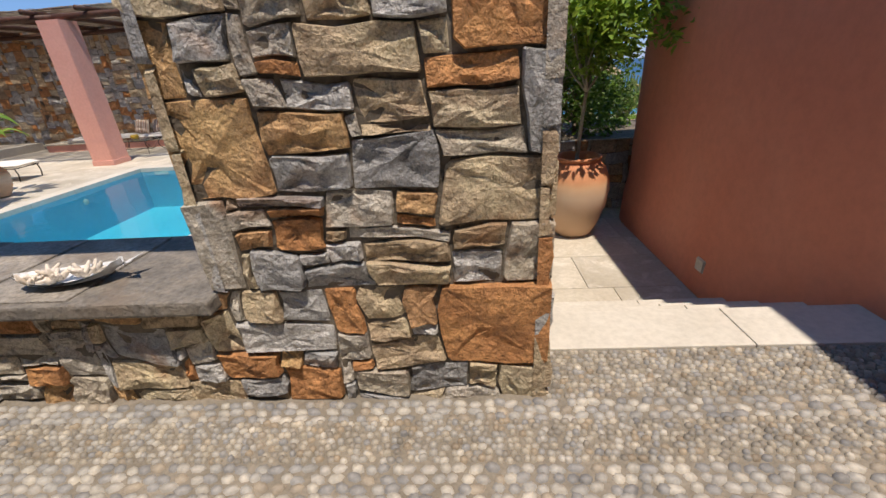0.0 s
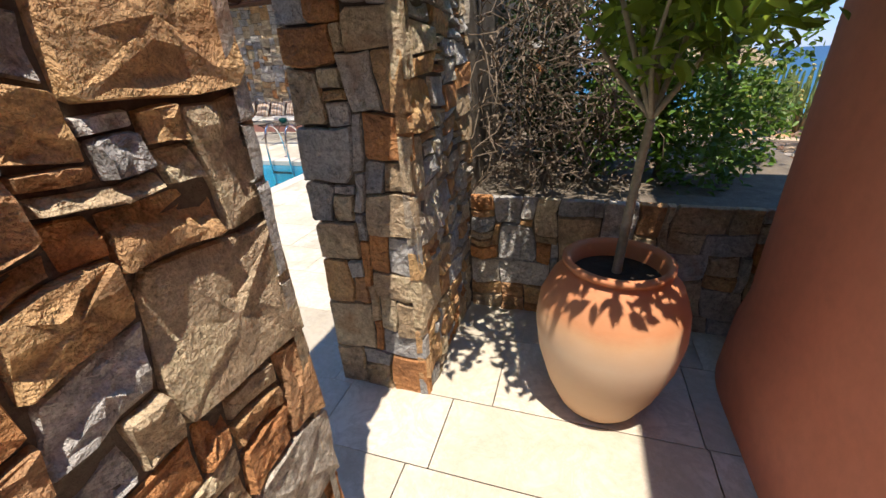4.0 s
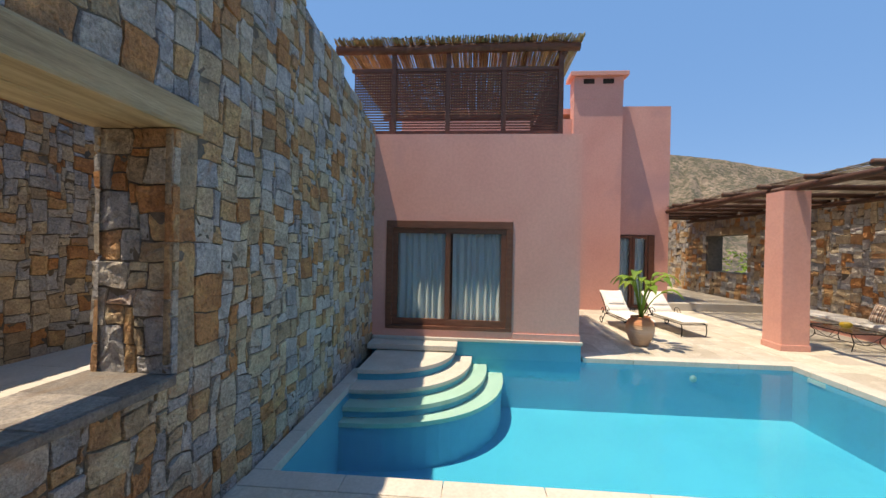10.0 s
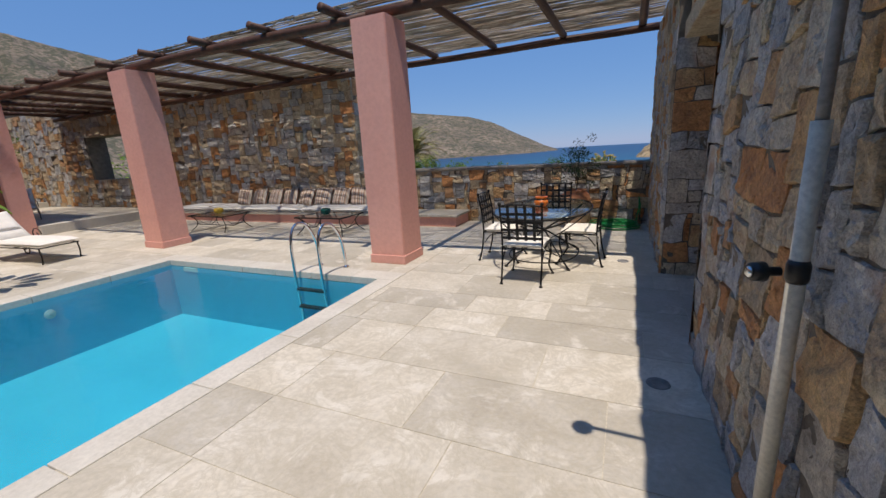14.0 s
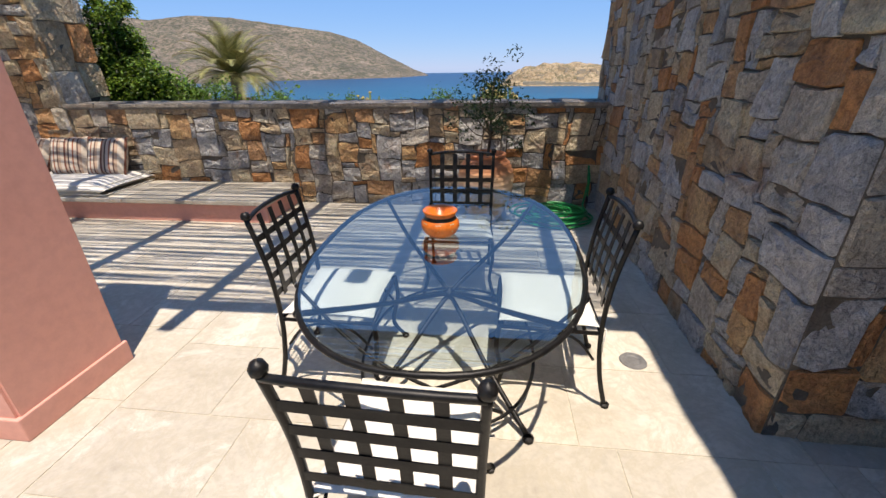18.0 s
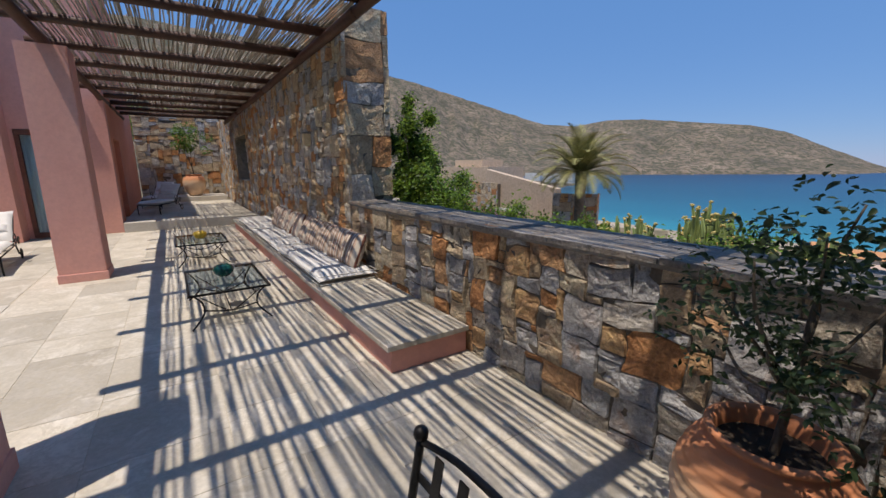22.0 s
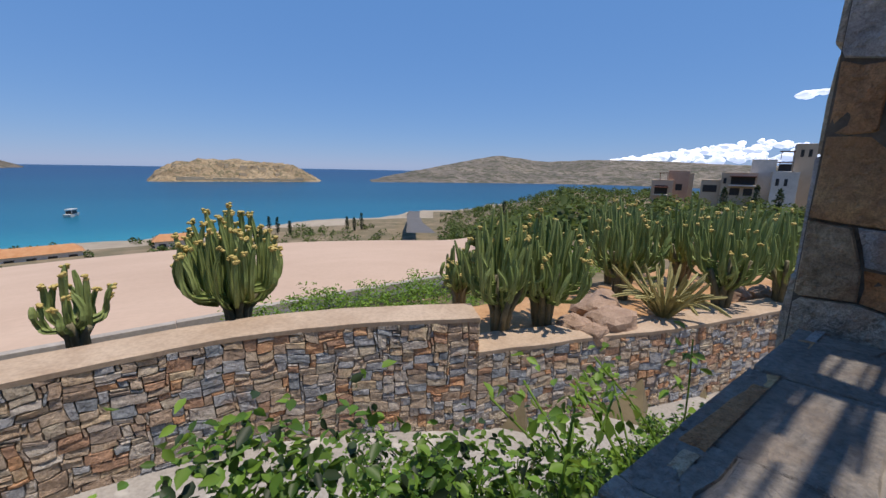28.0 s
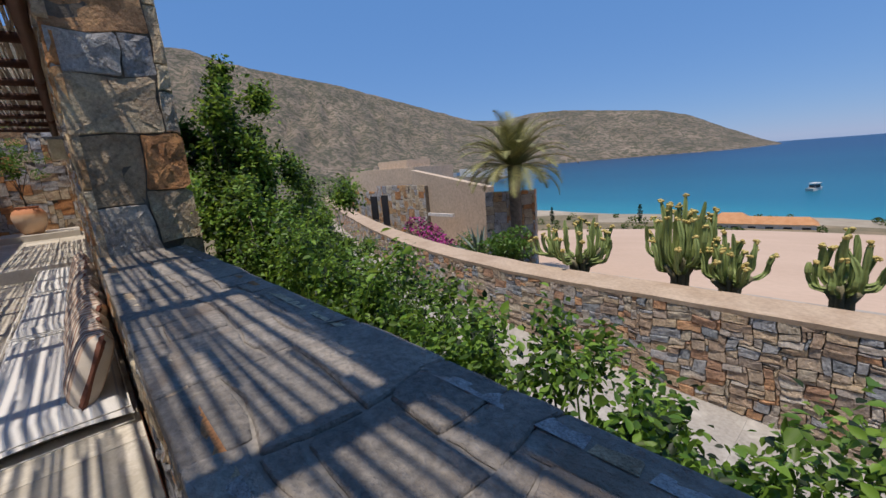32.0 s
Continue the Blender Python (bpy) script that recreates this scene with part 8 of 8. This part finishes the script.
for k in range(26):
    an, e = k * 2.399, radians(75 - k * 2.4)
    dx, dy, l = math.cos(an), math.sin(an), 0.75
    vs = []
    for s in (0, 0.4, 1):
        c = Vector((dx * math.cos(e) * l * s, dy * math.cos(e) * l * s, math.sin(e) * l * s))
        w = 0.06 * (1 - s) + 0.004
        vs += [tuple(c + Vector((-dy * w, dx * w, 0.02))), tuple(c), tuple(c + Vector((dy * w, -dx * w, 0.02)))]
    solid("leaf", vs, [(0, 1, 4, 3), (1, 2, 5, 4), (3, 4, 7, 6), (4, 5, 8, 7)], M["agave"], ag)
M["magenta"] = surface("magenta bougainvillea bracts", [(0.3, (0.3, 0.015, 0.15)), (0.7, (0.45, 0.04, 0.25))], 3, 30, 0.6, 0.0, pick="island", per_thing=0.3)
bo = thing("bougainvillea", "magenta bougainvillea bush below the villa", "bush")
leaf_mesh("blossom", clumps(nr, [(-15.0, 24.6, -0.9), (-14.0, 24.0, -1.0), (-16.2, 25.0, -0.7), (-13.2, 23.6, -1.1)], 0.55, 190, 0.7), 0.1, M["magenta"], bo, seed=3, wide=0.8)
leaf_mesh("leaves", clumps(nr, [(-15.0, 24.6, -1.0), (-14.0, 24.0, -1.1), (-16.2, 25.0, -0.8), (-13.2, 23.6, -1.2)], 0.62, 240, 0.7), 0.1, M["leaf_dark"], bo, seed=4, wide=0.6)
for (x, y, z, r, n_, lab) in ((-8.7, 21.6, -0.25, 0.55, 1800, "leafy green shrub behind the agave"), (-11.6, 23.4, -0.9, 0.75, 900, "round grey-green shrub by the pillar"), (-31, 30.5, 0.2, 2.6, 2600, "broad dark green tree behind the driveway"), (-27, 29.5, -0.2, 1.5, 1400, "broad dark green tree behind the driveway")):
    t = thing("bush", lab, "bush", group="garden bushes")
    c = [(x + nr.normal() * r * 0.4, y + nr.normal() * r * 0.4, z + nr.normal() * r * 0.25) for _ in range(9)]
    leaf_mesh("crown", clumps(nr, c, r * 0.55, n_ // 9, 0.8), 0.16 if r > 1 else 0.1, M["leaf"], t, seed=int(nr.randint(999)))
    bar("trunk", [(x, y, z - 2.4), (x, y, z)], 0.12, M["bark"], t, 6)

# ---- bed behind the stair pot ----
tw = thing("dry_creeper", "tangle of dry grey creeper twigs over the low wall", "creeper")
g = random.Random(44)
st = []
for k in range(430):
    p = Vector((g.uniform(0.0, 0.95), g.uniform(6.3, 7.0), g.uniform(0.85, 2.5)))
    d = Vector((g.uniform(-1, 1), g.uniform(-1, 0.6), g.uniform(-1, 0.7))).normalized()
    line = [p]
    for _ in range(4):
        d = (d + Vector((g.uniform(-0.7, 0.7), g.uniform(-0.7, 0.7), g.uniform(-0.8, 0.5)))).normalized()
        line.append(line[-1] + d * g.uniform(0.07, 0.17))
    if min(q.y for q in line) > 6.05:
        st.append(tube(line, [0.006, 0.005, 0.004, 0.003, 0.002], 4, False, False))
v, f = gather(st)
tagged(solid("brushwood", v, f, M["twig"], tw), kind="stuff")
leaf_mesh("old_leaves", clumps(nr, [(0.3, 6.7, 1.2), (0.6, 6.9, 1.7), (0.2, 6.8, 2.1), (0.8, 6.8, 1.0)], 0.45, 260, 0.9), 0.05, M["twig"], tw, seed=8)
for x, y, z, h, r, n_, m_, lab in ((1.35, 7.2, 0.85, 1.6, 0.6, 5000, "leaf", "leafy green shrub behind the low wall"), (0.55, 7.6, 0.85, 1.9, 0.7, 5000, "leaf_dark", "dense dark shrub behind the low wall"), (1.95, 8.0, 0.8, 2.6, 0.65, 5000, "leaf", "upright green cypress behind the low wall")):
    t = thing("bush", lab, "bush", group="bed shrubs")
    c = [(x + nr.normal() * r * 0.4, y + nr.normal() * r * 0.35, z + h * nr.uniform(0.05, 0.95)) for _ in range(16)]
    leaf_mesh("crown", clumps(nr, c, r * 0.6, n_ // 16, 1.0), 0.07, M[m_], t, seed=int(nr.randint(999)))
    bar("trunk", [(x, y, z - 0.2), (x, y, z + h * 0.7)], 0.03, M["bark"], t, 6)
t = thing("bush", "green trees rising behind the far stone wall", "bush")
c = [(nr.uniform(-31, -29), nr.uniform(9.5, 15), nr.uniform(3.2, 4.9)) for _ in range(26)]
leaf_mesh("crown", clumps(nr, c, 0.7, 100, 0.8), 0.16, M["leaf_light"], t, seed=78)
bar("trunk", [(-30, 12.5, -2.2), (-30, 12.5, 3.8)], 0.12, M["bark"], t, 6)
t = thing("bush", "green trees seen through the wall opening", "bush")
c = [(nr.uniform(-21, -16), nr.uniform(17, 19), nr.uniform(0.6, 2.4)) for _ in range(22)]
leaf_mesh("crown", clumps(nr, c, 0.8, 90, 0.8), 0.2, M["leaf_light"], t, seed=77)
bar("trunk", [(-18, 18, -2.2), (-18, 18, 1.0)], 0.12, M["bark"], t, 6)

# slabs of the floors
for a, b, c, d, z in SLABS:
    box("floor_slab", a + 0.003, b + 0.003, z - 0.03, c - 0.003, d - 0.003, z, M["slab"], floor)
